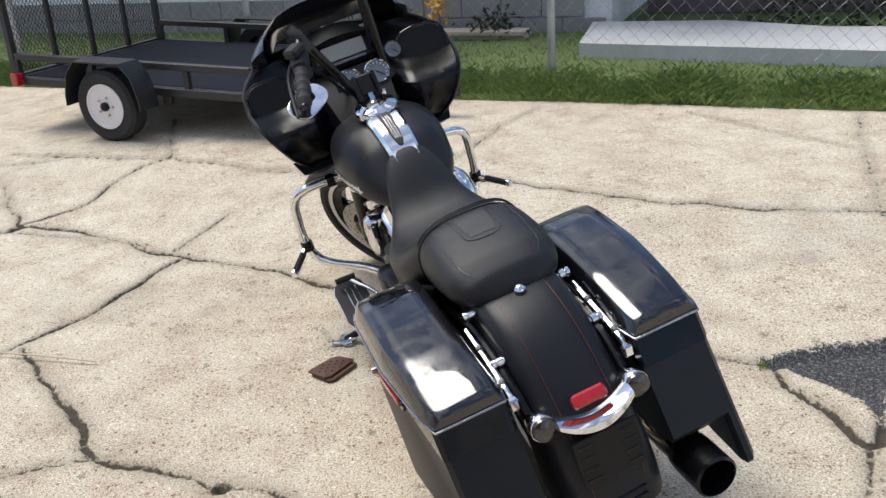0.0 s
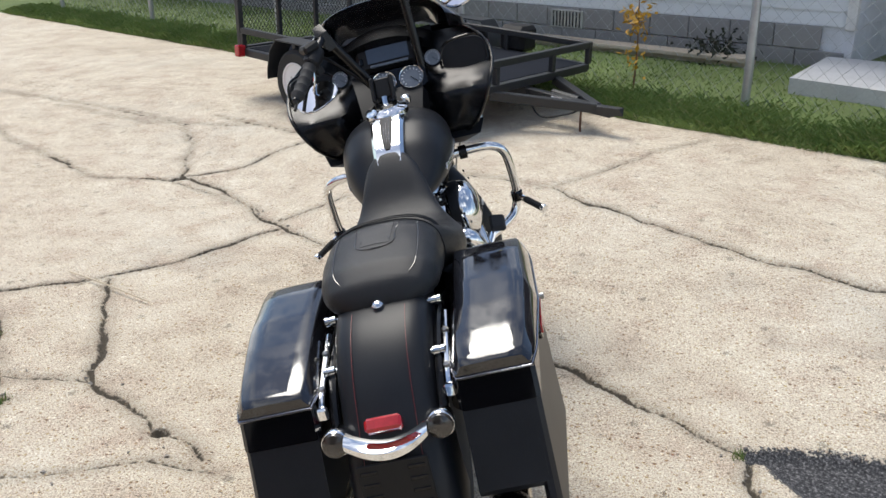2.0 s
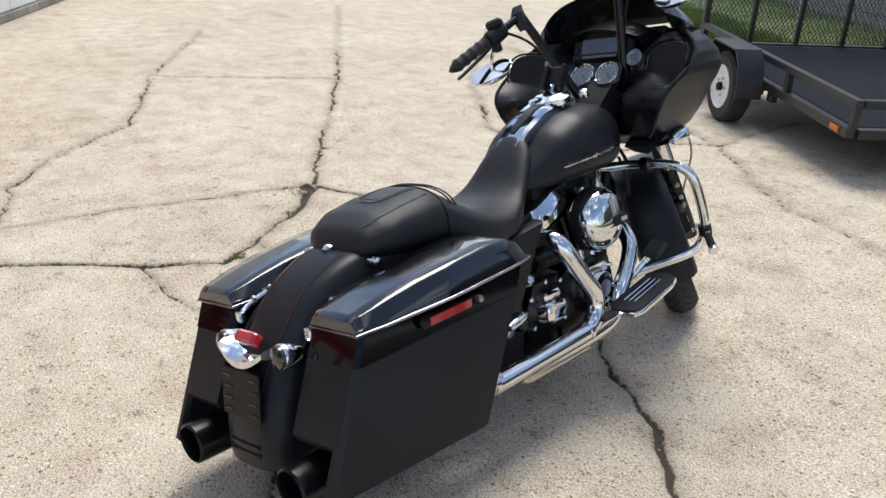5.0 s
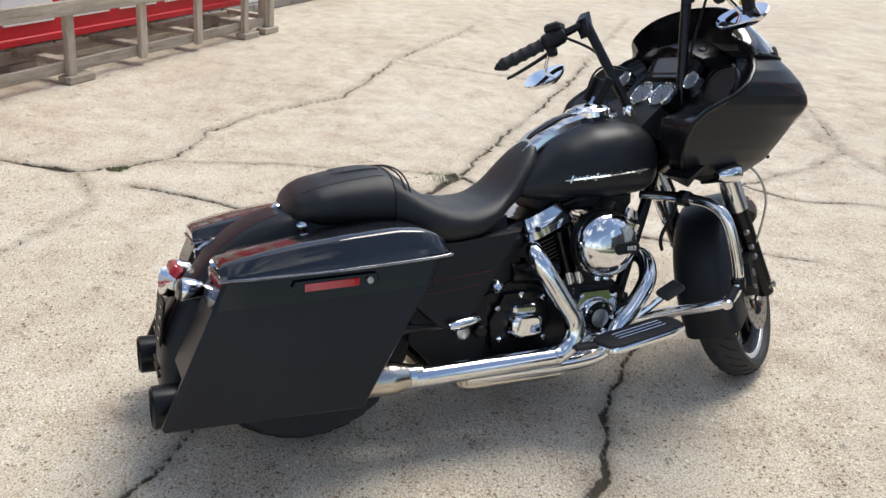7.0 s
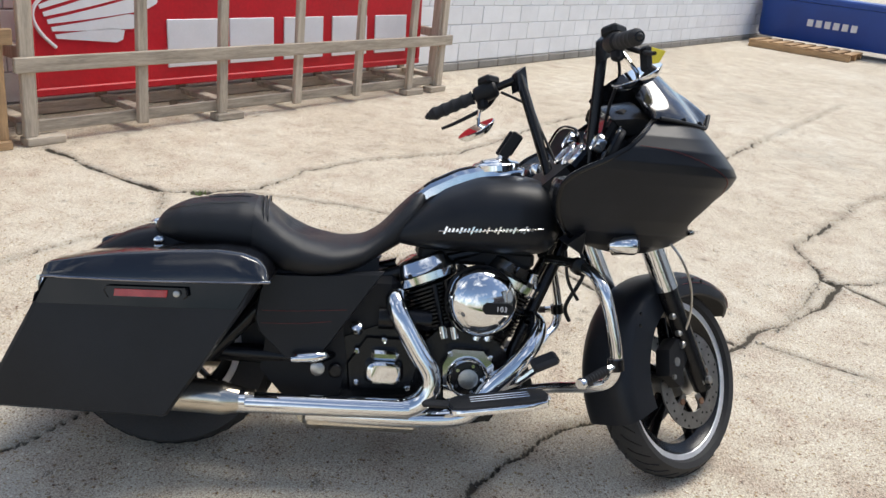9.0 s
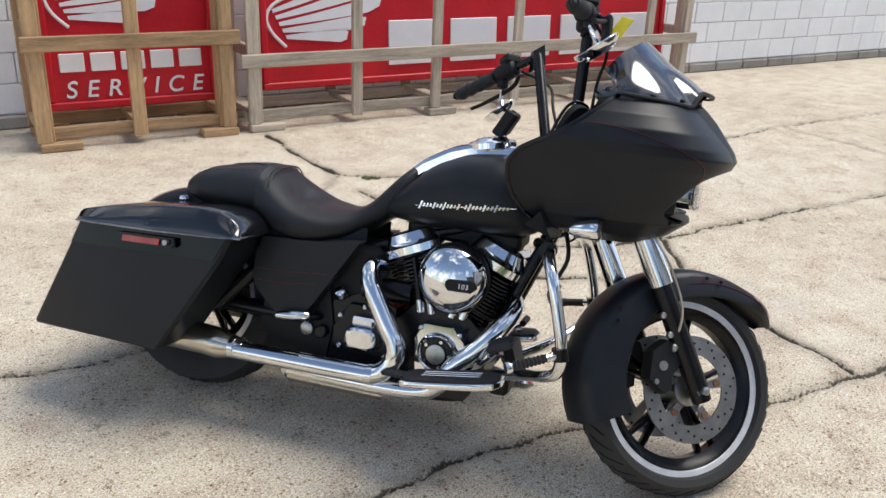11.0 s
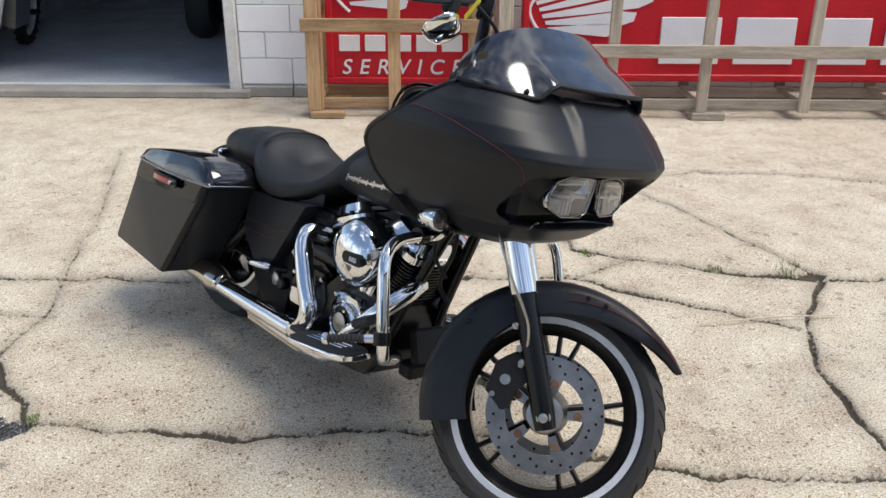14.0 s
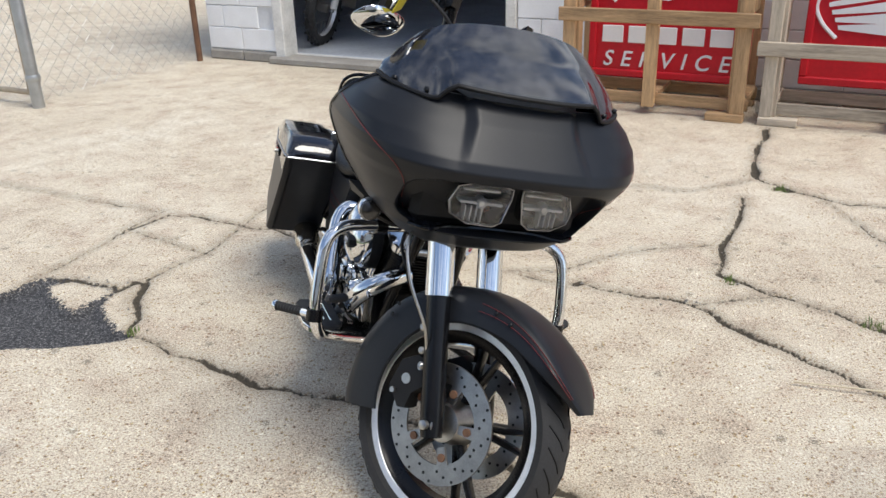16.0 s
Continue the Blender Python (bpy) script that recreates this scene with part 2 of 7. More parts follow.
    base = mix_col(nt, tn.outputs[0], base, mix_col(nt, mid, (0.21, 0.19, 0.165), (0.36, 0.33, 0.285)))
    # soil lying in the cracks, with a frayed edge
    fray = math_node(nt, "MULTIPLY", math_node(nt, "SUBTRACT", noise_tex(nt, vec, 45.0, 3.0), 0.5), 0.022)
    g = math_node(nt, "ADD", gap.outputs["Fac"], fray)
    stain = ramp(nt, math_node(nt, "ADD", math_node(nt, "MULTIPLY", g, 8.0), 0.4), [(0.38, (1, 1, 1)), (0.85, (0, 0, 0))])
    base = mix_col(nt, math_node(nt, "MULTIPLY", stain, 0.4), base, (0.17, 0.145, 0.11))
    inside = ramp(nt, math_node(nt, "ADD", math_node(nt, "MULTIPLY", g, 60.0), 0.5), [(0.42, (1, 1, 1)), (0.72, (0, 0, 0))])
    base = mix_col(nt, inside, base, mix_col(nt, noise_tex(nt, vec, 60.0, 4.0, 0.7), (0.012, 0.01, 0.008), (0.13, 0.11, 0.082)))
    tar = ramp(nt, noise_tex(nt, vec, 120.0, 4.0, 0.8), [(0.4, (0.02, 0.02, 0.022)), (0.54, (0.07, 0.07, 0.073)), (0.66, (0.28, 0.27, 0.265))])
    loose = math_node(nt, "ADD", asph.outputs["Fac"], math_node(nt, "MULTIPLY", math_node(nt, "SUBTRACT", noise_tex(nt, vec, 70.0, 4.0, 0.75), 0.5), 1.3))
    base = mix_col(nt, ramp(nt, loose, [(0.46, (0, 0, 0)), (0.54, (1, 1, 1))]), base, tar)
    nt.links.new(base, p.inputs["Base Color"])
    p.inputs["Roughness"].default_value = 0.88
    p.inputs["Specular IOR Level"].default_value = 0.3
    h = math_node(nt, "ADD", math_node(nt, "MULTIPLY", grit, 0.7), math_node(nt, "MULTIPLY", fine, 0.3))
    h = math_node(nt, "SUBTRACT", h, math_node(nt, "MULTIPLY", inside, 1.5))
    h = math_node(nt, "SUBTRACT", h, math_node(nt, "MULTIPLY", pit, 0.6))
    bn = add(nt, "ShaderNodeBump", Strength=0.8, Distance=0.003)
    nt.links.new(h, bn.inputs["Height"])
    nt.links.new(bn.outputs["Normal"], p.inputs["Normal"])
    return m


GROUND = ground_material()


def grass_material():
    m, nt, p = nodes_of("lawn_grass")
    geo = nt.nodes.new("ShaderNodeNewGeometry")
    vec, _ = coords(nt)
    patch = noise_tex(nt, vec, 1.1, 3.0)
    a = ramp(nt, geo.outputs["Random Per Island"], [(0, (0.07, 0.14, 0.024)), (0.6, (0.15, 0.24, 0.05)), (0.9, (0.25, 0.29, 0.085)), (1, (0.4, 0.34, 0.18))])
    nt.links.new(mix_col(nt, 0.5, a, ramp(nt, patch, [(0.3, (0.08, 0.14, 0.028)), (0.7, (0.24, 0.31, 0.085))])), p.inputs["Base Color"])
    p.inputs["Roughness"].default_value = 0.6
    return m


GRASS = grass_material()
TURF = surface("turf_soil", (0.11, 0.15, 0.045), 0.95, vary=0.4, big=2.0, fine=60, bump=1.0)
LEAFY = surface("yellow_leaves", (0.5, 0.28, 0.02), 0.6, vary=0.3, big=20)


# ---- mesh helpers ----
class Shape:
    """Collects faces; becomes one mesh."""

    def __init__(self):
        self.v, self.f = [], []

    def put(self, verts, faces):
        k = len(self.v)
        self.v += [tuple(p) for p in verts]
        self.f += [tuple(i + k for i in f) for f in faces]
        return self

    def loft(self, rings, caps=True, closed=True):
        n = len(rings[0])
        verts = [p for r in rings for p in r]
        faces = []
        for i in range(len(rings) - 1):
            for j in range(n if closed else n - 1):
                a, b = i * n + j, i * n + (j + 1) % n
                faces.append((a, b, b + n, a + n))
        if caps:
            faces.append(tuple(reversed(range(n))))
            faces.append(tuple(range((len(rings) - 1) * n, len(rings) * n)))
        return self.put(verts, faces)

    def tube(self, path, r, n=12, smooth=6, caps=True):
        pts = curve(path, smooth) if smooth else [Vector(p) for p in path]
        rings, up = [], None
        for i, p in enumerate(pts):
            d = (pts[min(i + 1, len(pts) - 1)] - pts[max(i - 1, 0)]).normalized()
            if up is None:
                up = d.orthogonal().normalized()
            up = (up - d * up.dot(d)).normalized()
            side = d.cross(up)
            rr = r(i / (len(pts) - 1)) if callable(r) else r
            rings.append([p + (up * math.cos(a) + side * math.sin(a)) * rr for a in [2 * math.pi * k / n for k in range(n)]])
        return self.loft(rings, caps)

    def lathe(self, profile, origin=(0, 0, 0), axis=(0, 1, 0), n=32, caps=True, start=0.0):
        """profile: (radius, height along axis)."""
        ax = Vector(axis).normalized()
        e = ax.orthogonal().normalized()
        g = ax.cross(e)
        o = Vector(origin)
        rings = [[o + ax * h + (e * math.cos(a) + g * math.sin(a)) * r for a in [start + 2 * math.pi * k / n for k in range(n)]] for r, h in profile]
        return self.loft(rings, caps)

    def box(self, c, size, bevel=0.004, turn=None):
        sx, sy, sz = (s / 2 for s in size)
        b = min(bevel, sx * 0.9, sy * 0.9, sz * 0.9)
        pts = []
        for a in (-1, 1):
            for d in (-1, 1):
                for e in (-1, 1):
                    pts += [(a * sx, d * (sy - b), e * (sz - b)), (a * (sx - b), d * sy, e * (sz - b)), (a * (sx - b), d * (sy - b), e * sz)]
        m = Matrix.Translation(c) @ (turn.to_4x4() if turn is not None else Matrix())
        return self.hull([m @ Vector(p) for p in pts])

    def hull(self, pts):
        bm = bmesh.new()
        for p in pts:
            bm.verts.new(p)
        bmesh.ops.convex_hull(bm, input=list(bm.verts))
        bm.verts.ensure_lookup_table()
        used = [v for v in bm.verts if v.link_faces]
        idx = {v: i for i, v in enumerate(used)}
        verts, faces = [tuple(v.co) for v in used], [tuple(idx[v] for v in f.verts) for f in bm.faces]
        bm.free()
        return self.put(verts, faces)

    def prism(self, outline, y0, y1, bevel=0.0):
        """An outline in x, z pushed from y0 to y1, with rounded rims."""
        cx = sum(p[0] for p in outline) / len(outline)
        cz = sum(p[1] for p in outline) / len(outline)

        def ring(y, k):
            return [(x + (cx - x) * k, y, z + (cz - z) * k) for x, z in outline]
        s = bevel * (1 if y1 > y0 else -1)
        if bevel:
            return self.loft([ring(y0, 0.04), ring(y0 + s, 0), ring(y1 - s, 0), ring(y1, 0.04)])
        return self.loft([ring(y0, 0), ring(y1, 0)])

    def moved(self, m):
        self.v = [tuple(m @ Vector(p)) for p in self.v]
        return self

    def mesh(self, name, mat, sharp=35):
        me = bpy.data.meshes.new(name)
        me.from_pydata(self.v, [], self.f)
        bm = bmesh.new()
        bm.from_mesh(me)
        bmesh.ops.recalc_face_normals(bm, faces=list(bm.faces))
        bm.to_mesh(me)
        bm.free()
        me.materials.append(mat)
        me.polygons.foreach_set("use_smooth", [sharp > 0] * len(me.polygons))
        if sharp > 0:
            me.set_sharp_from_angle(angle=radians(sharp))
        return me


def curve(path, k=6):
    """A smooth line through the points."""
    p = [Vector(q) for q in path]
    if len(p) < 3:
        return p
    out = []
    for i in range(len(p) - 1):
        a, b, c, d = p[max(i - 1, 0)], p[i], p[i + 1], p[min(i + 2, len(p) - 1)]
        for j in range(k):
            t = j / k
            out.append(0.5 * ((2 * b) + (c - a) * t + (2 * a - 5 * b + 4 * c - d) * t * t + (3 * b - a - 3 * c + d) * t ** 3))
    return out + [p[-1]]


def part(name, shape, material, parent, label="", sharp=35):
    ob = new(name, shape.mesh(name, material, sharp))
    ob.parent = parent
    return tagged(ob, label)


def thing(name, label, category, m=Matrix(), group="", kind=""):
    ob = new(name)
    ob.empty_display_size = 0.1
    ob.matrix_world = m
    return tagged(ob, label, category, group, kind)


def solid(name, shape, material, label="", category="", group="", kind="", m=Matrix(), sharp=35):
    ob = new(name, shape.mesh(name, material, sharp))
    ob.matrix_world = m
    return tagged(ob, label, category, group, kind)


def interp(x, xs, ys):
    return float(np.interp(x, xs, ys))


# the shop front's frame: s along the wall, d out from it
SHOP = pose(-0.76, -1.74, 0, 0, 0, 155.5) @ Matrix.Diagonal((1, -1, 1, 1))
SHOP_M = pose(-0.76, -1.74, 0, 0, 0, 155.5)


def at_shop(s, d, z=0.0):
    """A pose in the wall's frame; local x runs along the wall, local y into the building."""
    return SHOP_M @ pose(s, -d, z)


# ---- pavement ----
CRACKS = [
    (0.014, [(-1.02, 2.11), (-1.23, 2.46), (-1.5, 2.84)]),
    (0.015, [(-1.08, 3.62), (-1.29, 3.73), (-1.73, 4.07), (-2.11, 4.26), (-2.44, 4.85), (-2.81, 5.25), (-3.5, 5.52), (-5.2, 6.0)]),
    (0.014, [(-1.16, 3.66), (-0.77, 3.47), (-0.36, 3.15), (-0.06, 2.88), (0.21, 2.76)]),
    (0.018, [(0.21, 2.76), (0.37, 2.73), (0.62, 2.6), (0.87, 2.45), (1.05, 2.33)]),
    (0.012, [(-2.11, 4.26), (-1.87, 4.39), (-1.66, 4.96), (-1.51, 5.07), (-1.84, 5.16), (-2.63, 5.43)]),
    (0.006, [(-1.51, 5.07), (-1.7, 6.03)]),
    (0.011, [(-1.51, 5.07), (-0.91, 4.68), (-0.48, 4.51), (-0.24, 4.5), (0.09, 4.39)]),
    (0.012, [(0.09, 4.39), (0.23, 4.24), (0.63, 4.02), (1.12, 3.69), (1.62, 3.47), (2.3, 3.3)]),
    (0.006, [(0.09, 4.39), (0.26, 4.67), (0.53, 5.21), (0.84, 5.59)]),
    (0.014, [(-1.02, 2.11), (-0.81, 2.02), (-0.61, 1.93), (-0.4, 1.86)]),
    (0.016, [(-8.7, 5.6), (-4.4, 3.74), (-2.72, 2.92), (-1.98, 2.56)]),
    (0.01, [(-4.93, 2.37), (-4.41, 3.74)]),
    (0.013, [(-1.94, 2.55), (-1.7, 2.72), (-1.48, 2.9), (-1.28, 3.22), (-1.1, 3.6)]),
    (0.005, [(-1.95, 2.5), (-1.97, 1.78), (-1.91, 1.02)]),
    (0.02, [(-1.9, 2.53), (-1.6, 2.32), (-1.24, 1.92), (-1.17, 1.85)]),
    (0.03, [(-2.06, -0.32), (-1.84, 0.2), (-1.69, 0.62)]),
    (0.013, [(-1.55, 0.95), (-1.34, 1.45), (-1.17, 1.85)]),
    (0.006, [(-1.33, 2.07), (-1.05, 2.12)]),
    (0.005, [(-1.31, 1.55), (-1.08, 1.56), (-0.81, 1.63), (-0.56, 1.79), (-0.33, 1.81)]),
    (0.014, [(-5.25, 5.99), (-4.69, 5.25), (-3.86, 4.71), (-2.61, 4.08), (-2.12, 4.16)]),
    (0.005, [(-2.12, 4.16), (-1.33, 3.8)]),
    (0.013, [(-1.69, 0.65), (-1.84, 0.92), (-2.03, 1.09), (-2.45, 1.16), (-2.94, 1.39), (-3.5, 1.93), (-4.93, 2.37), (-7.11, 3.35)]),
    (0.004, [(-0.42, 0.56), (-1.29, 0.85), (-1.66, 0.68)]),
    (0.01, [(1.47, 1.35), (1.33, 1.1), (0.78, 1.31), (0.54, 1.45), (0.33, 1.54), (0.1, 1.66)]),
    (0.006, [(1.41, 1.34), (1.02, 1.59), (1.19, 1.88)]),
    (0.02, [(1.26, 1.97), (1.23, 1.89), (1.19, 1.89), (1.15, 2.07), (1.09, 2.18), (1.09, 2.28)]),
    (0.014, [(1.56, 1.86), (1.48, 1.87), (1.3, 1.91), (1.26, 1.98)]),
    (0.003, [(1.02, 1.59), (0.72, 0.47), (0.5, -0.6)]),
    (0.006, [(2.9, 0.4), (1.38, 1.06), (1.58, 1.65), (1.71, 2.04)]),
    (0.004, [(-0.97, 4.11), (-1.16, 3.7)]),
    (0.008, [(1.72, 5.20), (1.95, 4.80), (2.16, 4.46), (2.27, 4.28), (2.35, 4.19)]),
    (0.008, [(2.68, 4.90), (2.35, 4.19), (2.18, 3.79), (1.98, 3.33)]),
    (0.004, [(-4.22, 5.62), (-3.05, 5.24), (-2.24, 5.24)]),
]
HOLE = [(1.26, 1.98), (1.27, 2.1), (1.13, 2.29), (1.08, 2.29), (1.05, 2.33), (1.07, 2.36), (1.19, 2.4), (1.31, 2.42), (1.52, 2.44), (1.74, 2.32), (1.77, 2.05), (1.62, 1.84), (1.5, 1.86), (1.3, 1.92)]
# concrete still standing in the asphalt
ISLAND = [(1.56, 1.92), (1.48, 1.88), (1.3, 1.94), (1.27, 1.985), (1.34, 2.07), (1.37, 2.14), (1.43, 2.09), (1.51, 2.01)]
# broken corner islands of weedy rubble: x, y, radius
POCKETS = [(-2.08, 4.2, 0.1), (-1.94, 2.5, 0.1), (-1.22, 1.95, 0.07), (-1.03, 2.12, 0.07), (-1.78, 0.85, 0.09), (0.5, 2.66, 0.06), (-0.3, 4.5, 0.06), (-0.6, 1.93, 0.05)]


def steps(*runs):
    out = [runs[0][0]]
    for a, b, h in runs:
        n = max(1, round((b - a) / h))
        out += [a + (b - a) * (i + 1) / n for i in range(n)]
    return np.array(out)


def pavement():
    xs = steps((-400, -40, 60), (-40, -10, 3), (-10, -5.5, 0.12), (-5.5, -2.6, 0.04), (-2.6, 1.9, 0.0125), (1.9, 3.0, 0.04), (3.0, 8, 0.3), (8, 40, 4), (40, 400, 60))
    ys = steps((-400, -40, 60), (-40, -4, 3), (-4, -0.4, 0.06), (-0.4, 0.9, 0.03), (0.9, 4.4, 0.0125), (4.4, 6.6, 0.035), (6.6, 12, 0.3), (12, 40, 4), (40, 400, 60))
    X, Y = np.meshgrid(xs, ys, indexing="ij")
    rng = np.random.default_rng(5)
    wob = 0.0
    for k in range(26):
        f, a = rng.uniform(4, 42), rng.uniform(0, 2 * np.pi)
        wob = wob + np.sin(f * (X * np.cos(a) + Y * np.sin(a)) + rng.uniform(0, 6.3)) / (f ** 0.8)
    wx, wy = wob * 0.028, np.roll(wob, 37, 0) * 0.028
    U, V = X + wx, Y + wy
    gap = np.full(X.shape, 9.0)
    thick = 0.6 + 0.5 * np.sin(3.1 * X + 1.7 * Y) * np.sin(5.3 * Y - 2.2 * X) + 0.25 * np.sin(17 * X + 11 * Y)
    for w, line in CRACKS:
        for (ax, ay), (bx, by) in zip(line, line[1:]):
            dx, dy = bx - ax, by - ay
            t = np.clip(((U - ax) * dx + (V - ay) * dy) / (dx * dx + dy * dy), 0, 1)
            gap = np.minimum(gap, np.hypot(U - ax - t * dx, V - ay - t * dy) - w * 0.6 * np.maximum(0.3, thick + 0.35))
    for px, py, r in POCKETS:
        gap = np.minimum(gap, np.hypot(U - px, (V - py) * 1.5) * 0.8 - r * 0.55 + 0.05 * np.abs(wob))
    def within(poly):
        inside = np.zeros(X.shape, bool)
        edge = np.full(X.shape, 9.0)
        PU, PV = X + 0.45 * wx, Y + 0.45 * wy
        for (ax, ay), (bx, by) in zip(poly, poly[1:] + poly[:1]):
            inside ^= ((ay > PV) != (by > PV)) & (PU < (bx - ax) * (PV - ay) / (by - ay + 1e-9) + ax)
            dx, dy = bx - ax, by - ay
            t = np.clip(((PU - ax) * dx + (PV - ay) * dy) / (dx * dx + dy * dy), 0, 1)
            edge = np.minimum(edge, np.hypot(PU - ax - t * dx, PV - ay - t * dy))
        return np.where(inside, edge, -edge)

    signed = np.minimum(within(HOLE), -within(ISLAND))
    asphalt = np.clip(signed / 0.05 * 0.5 + 0.5, 0, 1)
    Z = -0.022 * np.clip((0.004 - gap) / 0.012, 0, 1) - 0.028 * np.clip(signed / 0.04, 0, 1)
    Z = Z + 0.0016 * wob * (np.abs(X) < 6)
    # the yard climbs a little towards the lawn
    far = np.clip(((X + 0.76) * 0.4147 + (Y + 1.74) * 0.91 - 4.8) / 1.3, 0, 1)
    Z = Z + 0.085 * far * far * (3 - 2 * far)
    tone = 0.55 * np.clip(0.5 * np.sin(0.9 * X + 2.0 * Y) * np.sin(1.3 * X - 0.4 * Y + 1) + 0.35 * wob - 0.25, 0, 1) * (Y > 3.0)
    n, k = X.shape
    me = bpy.data.meshes.new("ground")
    idx = np.arange(n * k).reshape(n, k)
    quads = np.stack([idx[:-1, :-1], idx[1:, :-1], idx[1:, 1:], idx[:-1, 1:]], -1).reshape(-1, 4)
    me.vertices.add(n * k)
    me.vertices.foreach_set("co", np.stack([X, Y, Z], -1).astype(np.float32).ravel())
    me.loops.add(quads.size)
    me.loops.foreach_set("vertex_index", quads.ravel().astype(np.int32))
    me.polygons.add(len(quads))
    me.polygons.foreach_set("loop_start", np.arange(0, quads.size, 4, dtype=np.int32))
    me.update(calc_edges=True)
    for name, val in (("gap", np.clip(gap, -0.05, 0.3)), ("asphalt", asphalt), ("tone", tone)):
        me.attributes.new(name, "FLOAT", "POINT").data.foreach_set("value", val.astype(np.float32).ravel())
    me.polygons.foreach_set("use_smooth", [True] * len(me.polygons))
    me.materials.append(GROUND)
    tagged(new("ground", me), "cracked weathered concrete pavement with an asphalt patch", "pavement", kind="structure")


pavement()


# ---- shop: block wall, doorway, signs in crates ----
def block_wall():
    wall = thing("wall_shop", "white painted concrete block wall of a shop", "wall", SHOP_M, kind="structure")
    core = Shape()
    T = 0.2
    # butted lengths: left of the door, lintel, right of the door
    core.box((-3.0, T / 2 + 0.012, 1.6), (0.84, T, 3.2), 0.002)
    core.box((-1.42, T / 2 + 0.012, 2.85), (2.3, T, 0.7), 0.002)
    core.box((9.87, T / 2 + 0.012, 1.6), (20.27, T, 3.2), 0.002)
    part("masonry", core, MORTAR, wall)
    face = Shape().box((0, 0.008, 0), (0.393, 0.03, 0.193), 0.005).mesh("block", BLOCK, 0)
    half = Shape().box((0, 0.008, 0), (0.193, 0.03, 0.193), 0.005).mesh("block", BLOCK, 0)
    foot = Shape().box((0, 0.004, 0), (0.393, 0.05, 0.09), 0.012).mesh("footing_block", FOOTING, 0)
    rest, n = Shape(), 0
    rng = random.Random(3)
    for row in range(7):
        z = 0.1 + 0.2 * row + 0.1
        for lo, hi in ((-3.41, -2.6), (-0.25, 19.9)):
            s = lo + (0.1 if row % 2 else 0.2)
            first = row % 2
            while s < hi - 0.09:
                width = 0.2 if first else 0.4
                if first:
                    s0, first = s, 0
                else:
                    s0 = s
                if s0 + width / 2 <= hi + 0.02:
                    near = s0 < 1.0 or (5.6 < s0 < 17 and n < 300)
                    if near and n < 300:
                        ob = new("block", half if width < 0.3 else face)
                        ob.parent = wall
                        ob.location = (s0, rng.uniform(-0.0015, 0.0015), z)
                        n += 1
                    else:
                        rest.box((s0, 0.008, z), (width - 0.007, 0.03, 0.193), 0.005)
                s = s0 + width / 2 + 0.2
    tagged(part("far_blocks", rest, BLOCK, wall), kind="stuff")
    for lo, hi in ((-3.41, -2.6), (-0.25, 19.9)):
        s = lo + 0.2
        while s < hi:
            ob = new("footing_block", foot)
            ob.parent = wall
            ob.location = (s, -0.004 + rng.uniform(-0.004, 0.004), 0.045)
            s += 0.4


block_wall()


def doorway():
    fr = thing("door_frame", "worn white painted frame of an open shop doorway", "door frame", SHOP_M, kind="structure")
    part("jamb", Shape().box((-2.57, 0.07, 1.3), (0.11, 0.2, 2.5), 0.01), WHITEPAINT, fr)
    part("jamb", Shape().box((-0.3, 0.07, 1.3), (0.09, 0.2, 2.5), 0.01), WHITEPAINT, fr)
    part("head", Shape().box((-1.43, 0.07, 2.57), (2.3, 0.2, 0.1), 0.01), WHITEPAINT, fr)
    part("threshold", Shape().box((-1.43, 0.02, 0.03), (2.5, 0.2, 0.07), 0.015), FOOTING, fr, "worn concrete door sill")
    part("floor_strip", Shape().box((-1.43, 0.13, 0.066), (2.2, 0.04, 0.01), 0.003), WHITEPAINT, fr)
    # the room behind
    w = Shape()
    w.box((-3.5, 3.2, 1.6), (0.1, 6.0, 3.2), 0.002)
    w.box((2.5, 3.2, 1.6), (0.1, 6.0, 3.2), 0.002)
    w.box((-0.5, 6.25, 1.6), (6.1, 0.1, 3.2), 0.002)
    solid("wall_inside", w, DARKWALL, "dark unlit workshop walls", "wall", kind="structure", m=SHOP_M)
    solid("floor_inside", Shape().box((-0.5, 3.2, 0.03), (5.9, 6.0, 0.07), 0.002), SHOPFLOOR, "grey painted workshop floor", "floor", kind="structure", m=SHOP_M)
    solid("ceiling_inside", Shape().box((-0.5, 3.2, 3.25), (6.1, 6.2, 0.1), 0.002), DARKWALL, "dark workshop ceiling", "ceiling", kind="structure", m=SHOP_M)
    st = Shape()
    for z in (0.45, 0.85):
        st.box((-3.38, 2.0, z), (0.1, 3.2, 0.09), 0.004)
    solid("wall_rail", st, MATTE, "dark wooden rails along the workshop wall", "rail", m=SHOP_M)


doorway()


